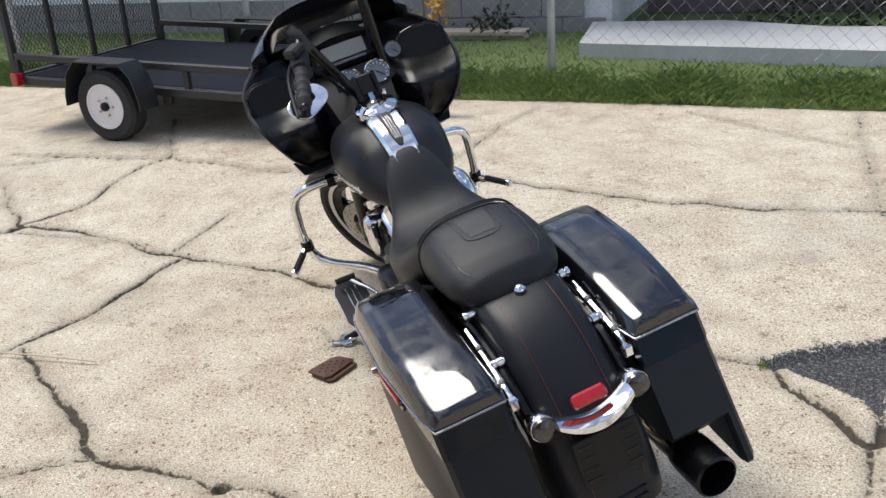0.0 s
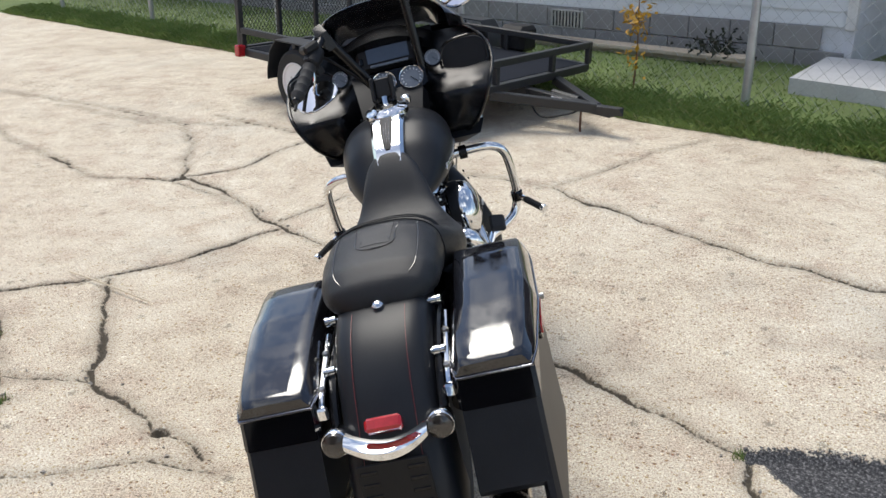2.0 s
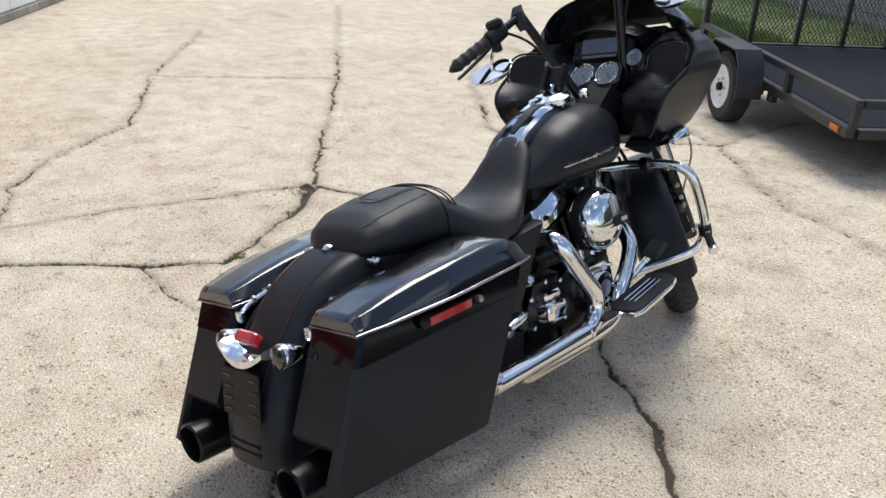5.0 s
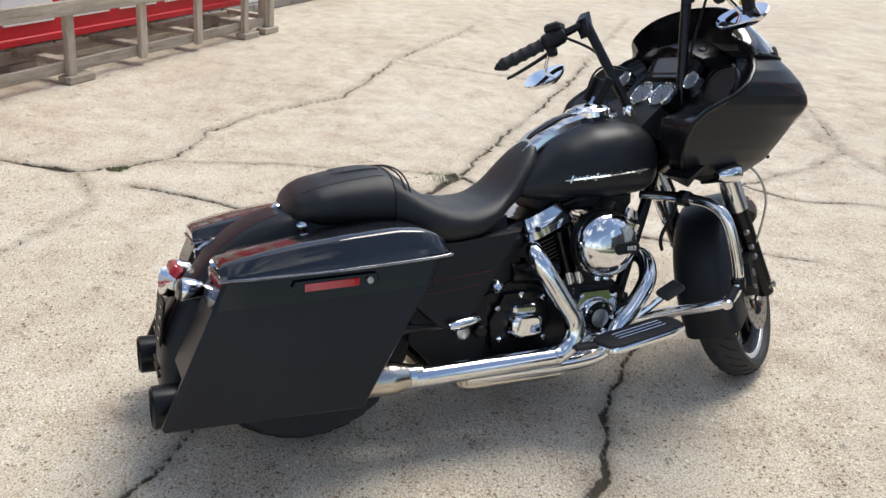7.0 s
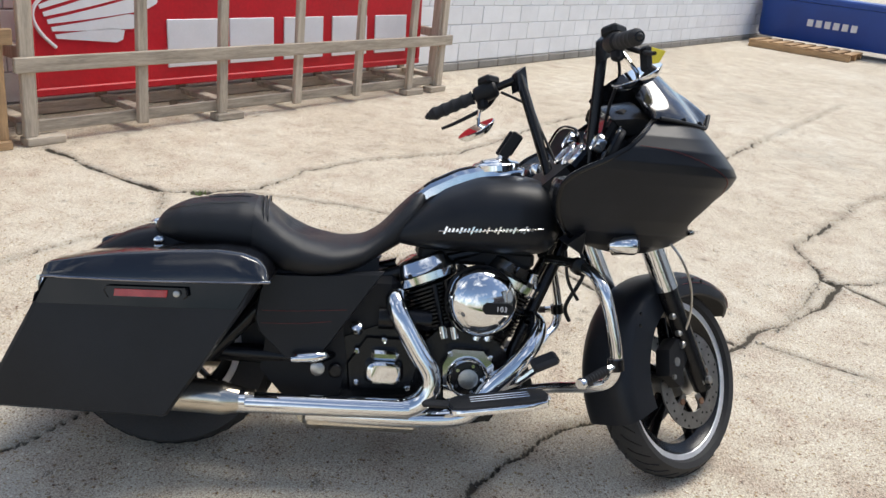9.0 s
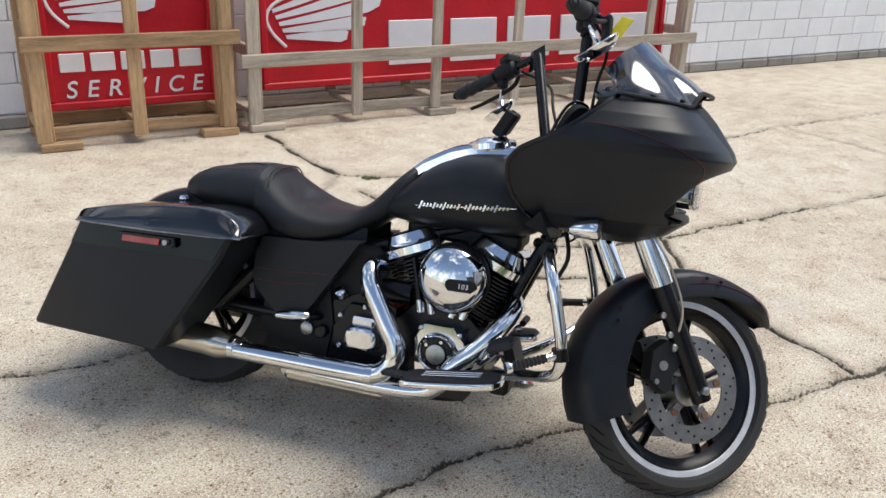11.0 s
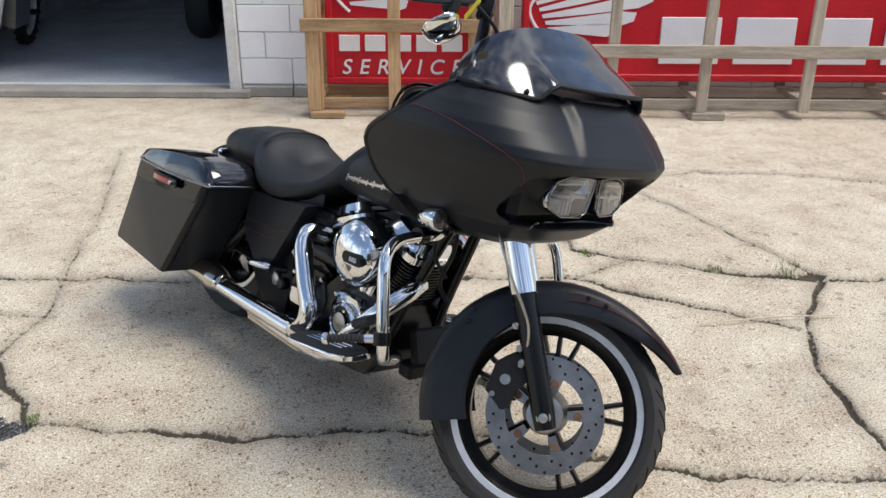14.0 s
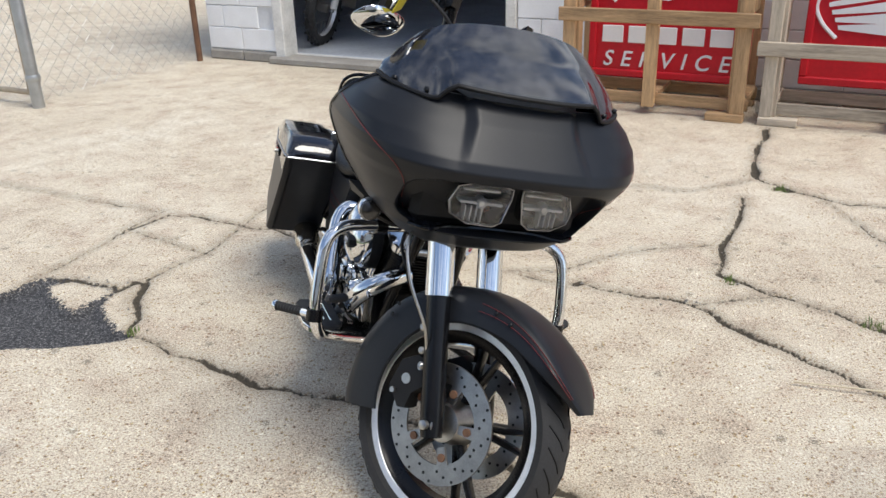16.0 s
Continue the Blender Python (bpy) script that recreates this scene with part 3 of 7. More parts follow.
def wing(parent, x0, z0, k):
    """A white emblem of five swept feathers that meet in a rounded nose."""
    s = Shape()
    tips = [(1.06, 0.42), (0.97, 0.25), (0.86, 0.09), (0.74, -0.04), (0.6, -0.13)]
    nose = z0 + 0.24 * k
    for i, (tx, tz) in enumerate(tips):
        rx, rz = 0.045 + 0.022 * i, 0.045 - 0.043 * i
        up, low = [], []
        for q in range(7):
            t = q / 6
            x = rx + (tx - rx) * t
            z = rz + (tz - rz) * (0.78 * t + 0.22 * t * t)
            h = (0.012 + 0.04 * t) * (1.0 if q < 6 else 0.55)
            up.append((x0 + k * (x - 0.25 * h), nose + k * (z + h)))
            low.append((x0 + k * (x + 0.25 * h - (0.03 if q == 6 else 0)), nose + k * (z - h)))
        s.prism(low + up[::-1], -0.004, 0.006)
    s.tube([(x0 + k * 0.55, 0.0, nose + k * 0.3), (x0 + k * 0.2, 0.0, nose + k * 0.155), (x0 + k * 0.05, 0.0, nose + k * 0.085), (x0, 0.0, nose), (x0 + k * 0.04, 0.0, nose - k * 0.1), (x0 + k * 0.13, 0.0, nose - k * 0.19)], k * 0.012, 6, 5)
    part("emblem", s, SIGNWHITE, parent, "white swept wing emblem")


def bars(parent, x0, x1, z0, z1, n):
    """Brand lettering stands as plain blocks."""
    w = (x1 - x0) / n
    for i in range(n):
        c = x0 + w * (i + 0.5)
        part("letter_bar", Shape().box((c, 0.0, (z0 + z1) / 2), (w * 0.8, 0.014, z1 - z0), 0.004), SIGNWHITE, parent)


def words(text, parent, x, z, size, mat, spacing=1.0, shear=0.0, bold=0.0):
    c = bpy.data.curves.new("lettering", "FONT")
    c.body, c.size, c.extrude, c.space_character, c.shear = text, size, 0.004, spacing, shear
    c.align_x = "CENTER"
    c.offset = bold
    ob = bpy.data.objects.new("lettering", c)
    scene.collection.objects.link(ob)
    me = bpy.data.meshes.new_from_object(ob.evaluated_get(bpy.context.evaluated_depsgraph_get()))
    bpy.data.objects.remove(ob)
    me.materials.clear()
    me.materials.append(mat)
    made = new("lettering", me)
    made.parent = parent
    made.matrix_local = pose(x, -0.006, z, 90, 0, 0)
    return made


def sign_panel(name, label, s0, s1, d, z0, z1, lean):
    # local x runs from the panel's left edge as seen from the yard
    m = at_shop(s0, d, z0) @ pose(0, 0, 0, lean, 0, 0)
    sg = thing(name, label, "sign", m)
    W, H = s1 - s0, z1 - z0
    part("panel", Shape().box((W / 2, 0.05, H / 2), (W, 0.09, H), 0.008), SIGNRED, sg)
    rim = Shape()
    rim.box((W / 2, 0.0, 0.03), (W, 0.03, 0.05), 0.008).box((W / 2, 0.0, H - 0.03), (W, 0.03, 0.05), 0.008)
    rim.box((0.025, 0.0, H / 2), (0.05, 0.03, H - 0.11), 0.008).box((W - 0.025, 0.0, H / 2), (0.05, 0.03, H - 0.11), 0.008)
    part("rim", rim, SIGNRED, sg)
    return sg, W, H


sg, W, H = sign_panel("service_sign", "red plastic dealer sign with white wing emblem in a wooden crate", 0.47, 1.56, 0.44, 0.19, 1.45, -3)
wing(sg, 0.06, 0.47, 0.9)
bars(sg, 0.075, 1.0, 0.24, 0.355, 5)
words("SERVICE", sg, 0.54, 0.08, 0.15, SIGNWHITE, 1.72, 0.2, 0.001)
sg, W, H = sign_panel("dealer_sign", "long red plastic sign with white wing emblem in a crate", 1.88, 5.72, 0.42, 0.22, 1.5, -3)
wing(sg, 0.05, 0.25, 1.05)
bars(sg, 0.95, 3.68, 0.13, 0.46, 5)


def plank(parent, c, size, mat, turn=None):
    s = Shape().box((0, 0, 0), size, 0.005)
    if size[2] > size[0]:
        mat = WOODUP if mat == WOOD else WOODGUP
    ob = new("plank", s.mesh("plank", mat, 0))
    ob.parent = parent
    ob.location = c
    if turn is not None:
        ob.rotation_euler = turn
    return ob


def crate(name, label, s0, s1, posts, rail_z, post_w, mat, d0=0.18, d1=0.66):
    cr = thing(name, label, "crate", SHOP_M)
    yf, yb = -d1, -d0
    for i, s in enumerate(posts):
        plank(cr, (s, yf, 0.75), (post_w * (1.0 if 0 < i < len(posts) - 1 else 1.05), 0.04, 1.4), mat).rotation_euler = (0, 0, 0)
        plank(cr, (s, yb, 0.75), (post_w, 0.04, 1.4), mat)
        plank(cr, (s + 0.01, (yf + yb) / 2, 0.13), (0.09, d1 - d0 - 0.05, 0.04), mat)
    plank(cr, ((s0 + s1) / 2, yf - 0.036, rail_z), (s1 - s0, 0.03, 0.09), mat)
    plank(cr, ((s0 + s1) / 2, yf + 0.036, 0.1), (s1 - s0 - 0.05, 0.03, 0.075), mat)
    plank(cr, ((s0 + s1) / 2, yb - 0.036, 0.1), (s1 - s0 - 0.05, 0.03, 0.075), mat)
    for s in posts[:1] + posts[-1:]:
        plank(cr, (s, (yf + yb) / 2, rail_z + 0.05), (0.04, d1 - d0 - 0.05, 0.08), mat)
        plank(cr, (s + 0.045 * (1 if s == posts[0] else -1), yf + 0.05, 0.75), (0.035, 0.09, 1.4), mat)
    feet = [s0 + 0.16, s1 - 0.16] if len(posts) < 4 else [posts[0] + 0.08, posts[2] + 0.05, posts[-2] + 0.05, posts[-1] - 0.05]
    for s in feet:
        plank(cr, (s, yf, 0.026), (0.24, 0.1, 0.05), mat)
        plank(cr, (s, yb, 0.026), (0.24, 0.1, 0.05), mat)


crate("sign_crate", "open slatted crate of yellow pine boards round a sign", 0.33, 1.64, [0.4, 0.97, 1.55], 0.65, 0.085, WOOD)
crate("sign_crate", "long open slatted crate of greyed pine boards round a sign", 1.64, 5.85, [1.73, 2.5, 3.16, 3.9, 4.6, 5.3, 5.75], 0.485, 0.075, WOODG)


# ---- motorcycle: local x ahead, y to its left, z up, leaning on its stand ----
BIKE = pose(0.51, 1.274, 0, 0, 0, 106.9) @ pose(0, 0, 0, -13.1, 0, 0)
bike = thing("motorcycle", "satin black touring motorcycle with hard saddlebags leaning on its side stand", "motorcycle", BIKE)
STEER = 37.0
AXLE = Vector((2.09, -0.005, 0.272))
RAKE = Vector((-math.sin(radians(27)), 0, math.cos(radians(27))))
FORK = Matrix.Translation(AXLE) @ Matrix.Rotation(radians(STEER), 4, RAKE)


def sup(n, w, h, p=2.4, c=(0, 0), top=None):
    """A ring of a superellipse: half width w, half height h (top: another upper half height)."""
    out = []
    for k in range(n):
        a = 2 * math.pi * k / n
        ca, sa = math.cos(a), math.sin(a)
        y = w * math.copysign(abs(ca) ** (2 / p), ca)
        hh = (top if top is not None and sa > 0 else h)
        z = hh * math.copysign(abs(sa) ** (2 / p), sa)
        out.append((c[0] + y, c[1] + z))
    return out


def steered(name, shape, mat, parent=None, label="", sharp=35):
    return part(name, shape.moved(FORK), mat, parent or bike, label, sharp)


def mirrored(shape):
    s = Shape()
    s.v = [(x, -y, z) for x, y, z in shape.v]
    s.f = [tuple(reversed(f)) for f in shape.f]
    return s


def wheel(place, R, rim_r, width, name, discs=True):
    """A cast wheel of paired spokes round its own axle, on the y axis."""
    hw = width / 2
    w = part(name, Shape().lathe([(rim_r + 0.004, -hw * 0.62), (rim_r + 0.4 * (R - 0.03 - rim_r), -hw * 0.93), (R - 0.03, -hw), (R - 0.018, -hw * 0.8), (R - 0.003, -hw * 0.4), (R, 0),
                                  (R - 0.003, hw * 0.4), (R - 0.018, hw * 0.8), (R - 0.03, hw), (rim_r + 0.4 * (R - 0.03 - rim_r), hw * 0.93), (rim_r + 0.004, hw * 0.62)], n=72, caps=False).moved(place), RUBBER, bike, "black tyre with tread grooves")
    w.name = name
    groove = Shape()
    for k in range(36):
        a = 2 * math.pi * k / 36
        for sgn in (-1, 1):
            pts = []
            for q in range(5):
                yy = sgn * hw * (0.18 + 0.16 * q)
                rr = interp(abs(yy) / hw, [0, 0.4, 0.8, 1], [R, R - 0.003, R - 0.018, R - 0.03]) + 0.0008
                b = a + 0.05 * q + (0.087 if sgn > 0 else 0)
                pts.append((rr * math.cos(b), yy, rr * math.sin(b)))
            groove.tube(pts, 0.0022, 4, 2)
    part("tread_groove", groove.moved(place), MATTE, w)
    rim = Shape().lathe([(rim_r - 0.012, -hw * 0.62), (rim_r + 0.006, -hw * 0.66), (rim_r + 0.006, -hw * 0.5), (rim_r - 0.03, -hw * 0.3), (rim_r - 0.03, hw * 0.3), (rim_r + 0.006, hw * 0.5),
                         (rim_r + 0.006, hw * 0.66), (rim_r - 0.012, hw * 0.62), (rim_r - 0.02, hw * 0.45), (rim_r - 0.042, hw * 0.28), (rim_r - 0.042, -hw * 0.28), (rim_r - 0.02, -hw * 0.45), (rim_r - 0.012, -hw * 0.62)], n=72, caps=False)
    part("rim", rim.moved(place), POWDER, w)
    for sgn in (-1, 1):
        lip = Shape().lathe([(rim_r - 0.011, sgn * hw * 0.62), (rim_r - 0.009, sgn * hw * 0.66), (rim_r + 0.006, sgn * hw * 0.69), (rim_r + 0.008, sgn * hw * 0.66)], n=72, caps=False)
        part("rim_lip", lip.moved(place), SILVER, w, "bright machined rim edge")
    for k in range(5):
        sp = Shape()
        for off in (-0.11, 0.11):
            a = 2 * math.pi * k / 5 + 0.3
            r0, r1 = 0.055, rim_r - 0.03
            rings = []
            for t in (0, 0.5, 1):
                r = r0 + (r1 - r0) * t
                b = a + off * (0.65 + 0.55 * t)
                wd = 0.0085 - 0.0025 * t
                th = 0.022 - 0.006 * t
                c = Vector((r * math.cos(b), 0, r * math.sin(b)))
                tg = Vector((-math.sin(b), 0, math.cos(b)))
                rings.append([c + tg * wd + Vector((0, th * 0.5, 0)), c + tg * wd * 0.4 + Vector((0, th, 0)), c - tg * wd * 0.4 + Vector((0, th, 0)), c - tg * wd + Vector((0, th * 0.5, 0)),
                              c - tg * wd - Vector((0, th * 0.5, 0)), c - tg * wd * 0.4 - Vector((0, th, 0)), c + tg * wd * 0.4 - Vector((0, th, 0)), c + tg * wd - Vector((0, th * 0.5, 0))])
            sp.loft(rings)
        part("spoke", sp.moved(place), POWDER, w)
    part("hub", Shape().lathe([(0.02, -0.075), (0.045, -0.07), (0.05, -0.04), (0.06, 0), (0.05, 0.04), (0.045, 0.07), (0.02, 0.075)], n=24).moved(place), STEEL, w)
    if discs:
        for sgn in (-1, 1):
            y = sgn * 0.078
            d = Shape().lathe([(0.097, y - 0.0025), (0.145, y - 0.0025), (0.145, y + 0.0025), (0.097, y + 0.0025), (0.097, y - 0.0025)], n=60, caps=False)
            disc = part("brake_disc", d.moved(place), DISC, w, "drilled steel brake disc")
            holes = Shape()
            for k in range(40):
                a = 2 * math.pi * k / 40
                r = 0.112 + 0.013 * (k % 3)
                holes.lathe([(0.0038, y - 0.0032), (0.0038, y + 0.0032)], (r * math.cos(a), 0, r * math.sin(a)), (0, 1, 0), 8)
            part("disc_hole", holes.moved(place), MATTE, disc)
            for k in range(5):
                a = 2 * math.pi * k / 5 + 0.3
                u, t = Vector((math.cos(a), 0, math.sin(a))), Vector((-math.sin(a), 0, math.cos(a)))
                tab = []
                for r, hw2 in ((0.055, 0.01), (0.074, 0.012), (0.1, 0.015)):
                    c = u * r + Vector((0, y, 0))
                    o = Vector((0, sgn * 0.003, 0))
                    tab.append([c - t * hw2 - o, c + t * hw2 - o, c + t * hw2 + o, c - t * hw2 + o])
                carrier = part("disc_carrier", Shape().loft(tab).moved(place), DISC, disc)
                bolt = Shape().lathe([(0.01, y + sgn * 0.002), (0.01, y + sgn * 0.007), (0.005, y + sgn * 0.0075)], (0.08 * u.x, 0, 0.08 * u.z), (0, 1, 0), 12)
                part("disc_bolt", bolt.moved(place), RUST, disc, "brown rusted disc bolt")
    return w


wheel(FORK, 0.294, 0.234, 0.118, "front_wheel")
rear = Matrix.Translation((0.6, 0, 0.305))
wheel(rear, 0.308, 0.19, 0.165, "rear_wheel", False)


def fender_ring(a, r, w, drop, lip=0.004):
    """A section of a mudguard round an axle: a is the angle from straight up, positive ahead."""
    out = []
    n = 13
    for k in range(n):
        t = -1 + 2 * k / (n - 1)
        y = w * math.copysign(abs(math.sin(t * math.pi / 2)) ** 0.8, t)
        rr = r - drop * (1 - max(0, 1 - abs(t) ** 2.6) ** 0.5)
        out.append(Vector((rr * math.sin(a), y, rr * math.cos(a))))
    return out


def fender(angles, r, w, drop, thick=0.005):
    s = Shape()
    outer = [fender_ring(a, r(a), w(a), drop(a)) for a in angles]
    inner = [fender_ring(a, r(a) - thick, w(a) - thick, drop(a)) for a in angles]
    s.loft([o + list(reversed(i)) for o, i in zip(outer, inner)])
    return s


ang = [radians(-112 + 167 * k / 30) for k in range(31)]
ff = fender(ang, lambda a: 0.332 + 0.02 * max(0, a) ** 2 - 0.012 * max(0, -a - 1.0), lambda a: 0.092 * (1 if a < 0.55 else max(0.12, 1 - ((a - 0.55) / 0.46) ** 2.2 * 0.85)),
            lambda a: interp(a, [-2, -1.2, 0.0, 0.5, 0.96], [0.125, 0.115, 0.075, 0.05, 0.012]))
front_fender = steered("front_fender", ff, SATIN, label="deep satin black front mudguard with red pinstripe")
FEND_R = lambda a: 0.332 + 0.02 * max(0, a) ** 2 - 0.012 * max(0, -a - 1.0)
FEND_W = lambda a: 0.092 * (1 if a < 0.55 else max(0.12, 1 - ((a - 0.55) / 0.46) ** 2.2 * 0.85))
FEND_D = lambda a: interp(a, [-2, -1.2, 0.0, 0.5, 0.96], [0.125, 0.115, 0.075, 0.05, 0.012])
for dt in (0.0, 0.13):
    for sgn in (-1, 1):
        pts = []
        for q in range(25):
            a = radians(-6 + 55 * q / 24)
            t = 0.93 - dt - 0.1 * (q / 24)
            y = FEND_W(a) * math.sin(t * math.pi / 2) ** 0.8
            rr = FEND_R(a) - FEND_D(a) * (1 - max(0, 1 - t ** 2.6) ** 0.5)
            pts.append(Vector(((rr + 0.0012) * math.sin(a), sgn * (y + 0.0012), (rr + 0.0012) * math.cos(a))))
        steered("pinstripe", Shape().tube(pts, 0.0009, 4, 0), REDSTRIPE, front_fender)
for a, rr in ((0.05, 0.305), (0.2, 0.305), (-0.9, 0.31), (-1.0, 0.295)):
    steered("bolt", Shape().lathe([(0.006, -0.097), (0.004, -0.1)], (rr * math.sin(a), 0, rr * math.cos(a)), (0, 1, 0), 10), POWDER, front_fender)

# fork legs: straight-ahead frame, axle at the origin
for sgn in (-1, 1):
    base = Vector((0.0, sgn * 0.112, 0.0))
    leg = steered("fork_leg", Shape().tube([base - RAKE * 0.03, base + RAKE * 0.02, base + RAKE * 0.31, base + RAKE * 0.335], lambda t: 0.026 if t < 0.05 else 0.029, 20, 0), POWDER, label="black lower fork leg")
    steered("fork_cover", Shape().tube([base + RAKE * 0.30, base + RAKE * 0.305, base + RAKE * 0.5], lambda t: 0.0335, 24, 0), CHROME, leg, "chrome upper fork sleeve")
    steered("fork_tube", Shape().tube([base + RAKE * 0.45, base + RAKE * 0.66], 0.028, 18, 0), POWDER, leg)
    steered("axle_nut", Shape().lathe([(0.018, sgn * 0.10), (0.018, sgn * 0.135), (0.011, sgn * 0.137), (0.011, sgn * 0.15), (0.006, sgn * 0.152)], (0, 0, 0), (0, 1, 0), 14), STEEL, leg)
    for h in (0.13, 0.165, 0.22):
        steered("fender_bolt", Shape().lathe([(0.009, 0), (0.009, 0.012 * -1), (0.005, -0.016)], base + RAKE * h + Vector((-0.03, 0.004 * sgn, -0.01)), (0, -sgn, 0), 8), STEEL, leg)
    cal = Shape().prism([(-0.155, 0.015), (-0.105, -0.02), (-0.085, -0.01), (-0.085, 0.03), (-0.055, 0.075), (-0.075, 0.12), (-0.11, 0.125), (-0.15, 0.09)], sgn * 0.07, sgn * 0.118, 0.012)
    calip = steered("brake_caliper", cal, MATTE, label="black four-piston front brake caliper")
    steered("caliper_badge", Shape().lathe([(0.013, sgn * 0.118), (0.013, sgn * 0.1205)], (-0.115, 0, 0.055), (0, 1, 0), 18), STEEL, calip)
    for q in ((-0.135, 0.012), (-0.09, 0.1), (-0.06, 0.085)):
        steered("caliper_bolt", Shape().lathe([(0.007, sgn * 0.115), (0.007, sgn * 0.125)], (q[0], 0, q[1]), (0, 1, 0), 8), STEEL, calip)
steered("fork_yoke", Shape().box(RAKE * 0.51, (0.07, 0.3, 0.05), 0.012), POWDER, label="black lower fork yoke")
steered("brake_hose", Shape().tube([(-0.085, -0.118, 0.12), (-0.1, -0.165, 0.2), (-0.165, -0.21, 0.29), (-0.225, -0.2, 0.38), (-0.24, -0.1, 0.46)], 0.0036, 8), STEEL, label="thin braided brake hose")

# handlebar: two tall straight risers and turned-back grips, straight-ahead frame
for sgn in (-1, 1):
    foot = Vector((-0.415, sgn * 0.075, 0.6))
    top = Vector((-0.435, sgn * 0.165, 0.925))
    riser = steered("handlebar", Shape().tube([foot, top + Vector((0.0, 0, 0.005))], 0.0155, 16, 0), POWDER, label="tall angular black handlebar riser")
    steered("bar_corner", Shape().hull([top + Vector(p) for p in ((0.02, -0.016, -0.03), (0.02, 0.016, -0.03), (-0.018, 0.016, -0.05), (-0.018, -0.016, -0.05), (0.012, -0.016, 0.035), (0.012, 0.016, 0.035), (-0.01, sgn * 0.03, 0.005), (-0.02, 0.01, 0.01), (-0.02, -0.01, 0.01))]), POWDER, riser)
    gend = Vector((-0.60, sgn * 0.412, 0.835))
    gdir = (gend - top).normalized()
    steered("bar_tube", Shape().tube([top, gend], 0.0125, 12, 0), POWDER, riser)
    L = (gend - top).length
    prof = []
    for q in range(15):
        t = q / 14
        rr = 0.0185 + (0.0035 if q % 3 == 0 else 0)
        prof.append((rr if q < 14 else 0.013, L * (0.5 + 0.48 * t)))
    steered("grip", Shape().lathe(prof + [(0.004, L * 1.03)], top, gdir, 16), RUBBER, riser, "ribbed black rubber grip")
    sw = Shape().lathe([(0.02, L * 0.24), (0.027, L * 0.26), (0.029, L * 0.36), (0.026, L * 0.46), (0.02, L * 0.48)], top, gdir, 14)
    sw.box(top + gdir * L * 0.33 + Vector((0.0, 0, 0.03)), (0.055, 0.055, 0.03), 0.008)
    sw.box(top + gdir * L * 0.4 + Vector((0.0, 0, -0.035)), (0.03, 0.03, 0.03), 0.006)
    steered("switch_housing", sw, MATTE, riser)
    p0 = top + gdir * L * 0.34 + Vector((0.035, 0, 0.0))
    steered("lever", Shape().tube([p0, p0 + gdir * L * 0.2 + Vector((0.035, 0, -0.012)), p0 + gdir * L * 0.5 + Vector((0.03, 0, -0.025)), p0 + gdir * L * 0.66 + Vector((0.02, 0, -0.03))], lambda t: 0.008 - 0.003 * t, 8), MATTE, riser)
    # mirror below the bar
    mc = Vector((-0.488, sgn * 0.312, 0.79))
    steered("mirror_stem", Shape().tube([top + gdir * L * 0.36, top + gdir * L * 0.4 + Vector((0.01, sgn * 0.03, -0.06)), mc + Vector((0.012, 0, 0.0))], 0.0055, 8), CHROME, riser)
    nrm = Vector((-0.64, sgn * 0.03, 0.77)).normalized()
    e = Vector((0, 1, 0)).cross(nrm).normalized()
    g = nrm.cross(e)
    def oval(k, off):
        out = []
        for j in range(28):
            a = 2 * math.pi * j / 28
            ca, sa = math.cos(a), math.sin(a)
            out.append(mc + nrm * off + g * (0.072 * k * math.copysign(abs(ca) ** 0.75, ca)) + e * (0.047 * k * math.copysign(abs(sa) ** 0.8, sa)))
        return out
    mir = steered("mirror", Shape().loft([oval(0.4, -0.026), oval(0.75, -0.02), oval(0.95, -0.008), oval(1.0, 0.0), oval(0.97, 0.001)]), CHROME, riser, "chrome oval rear-view mirror")
    steered("mirror_glass", Shape().loft([oval(0.97, 0.0005), oval(0.965, 0.003)]), MIRROR, mir, sharp=20)
    steered("cable", Shape().tube([top + gdir * L * 0.25 + Vector((0.02, 0, -0.01)), top + Vector((0.05, sgn * 0.01, -0.08)), (foot + top) / 2 + Vector((0.04, sgn * 0.012, 0)), foot + Vector((0.04, 0, 0.03))], 0.0045, 8), MATTE, riser)
# yellow key tag on the throttle side
steered("key_tag", Shape().box((-0.43, -0.325, 0.845), (0.004, 0.042, 0.055), 0.0015, Euler((0.5, 0.3, 0.5)).to_matrix()), YELLOW, label="yellow paper tag hanging from the bar")
steered("key_fob", Shape().box((-0.47, -0.33, 0.83), (0.02, 0.035, 0.07), 0.008), MATTE, label="black key fob")

# ---- frame-mounted fairing ----
FZ = [0.675, 0.70, 0.74, 0.78, 0.82, 0.86, 0.89, 0.912, 0.935, 0.97, 1.005, 1.035, 1.05]
FR = [1.80, 1.70, 1.645, 1.62, 1.61, 1.612, 1.635, 1.672, 1.715, 1.77, 1.808, 1.838, 1.86]
FF = [1.95, 2.01, 2.06, 2.085, 2.105, 2.125, 2.145, 2.155, 2.14, 2.105, 2.07, 2.04, 2.02]
FW = [0.16, 0.215, 0.262, 0.292, 0.315, 0.335, 0.35, 0.36, 0.366, 0.362, 0.338, 0.3, 0.265]


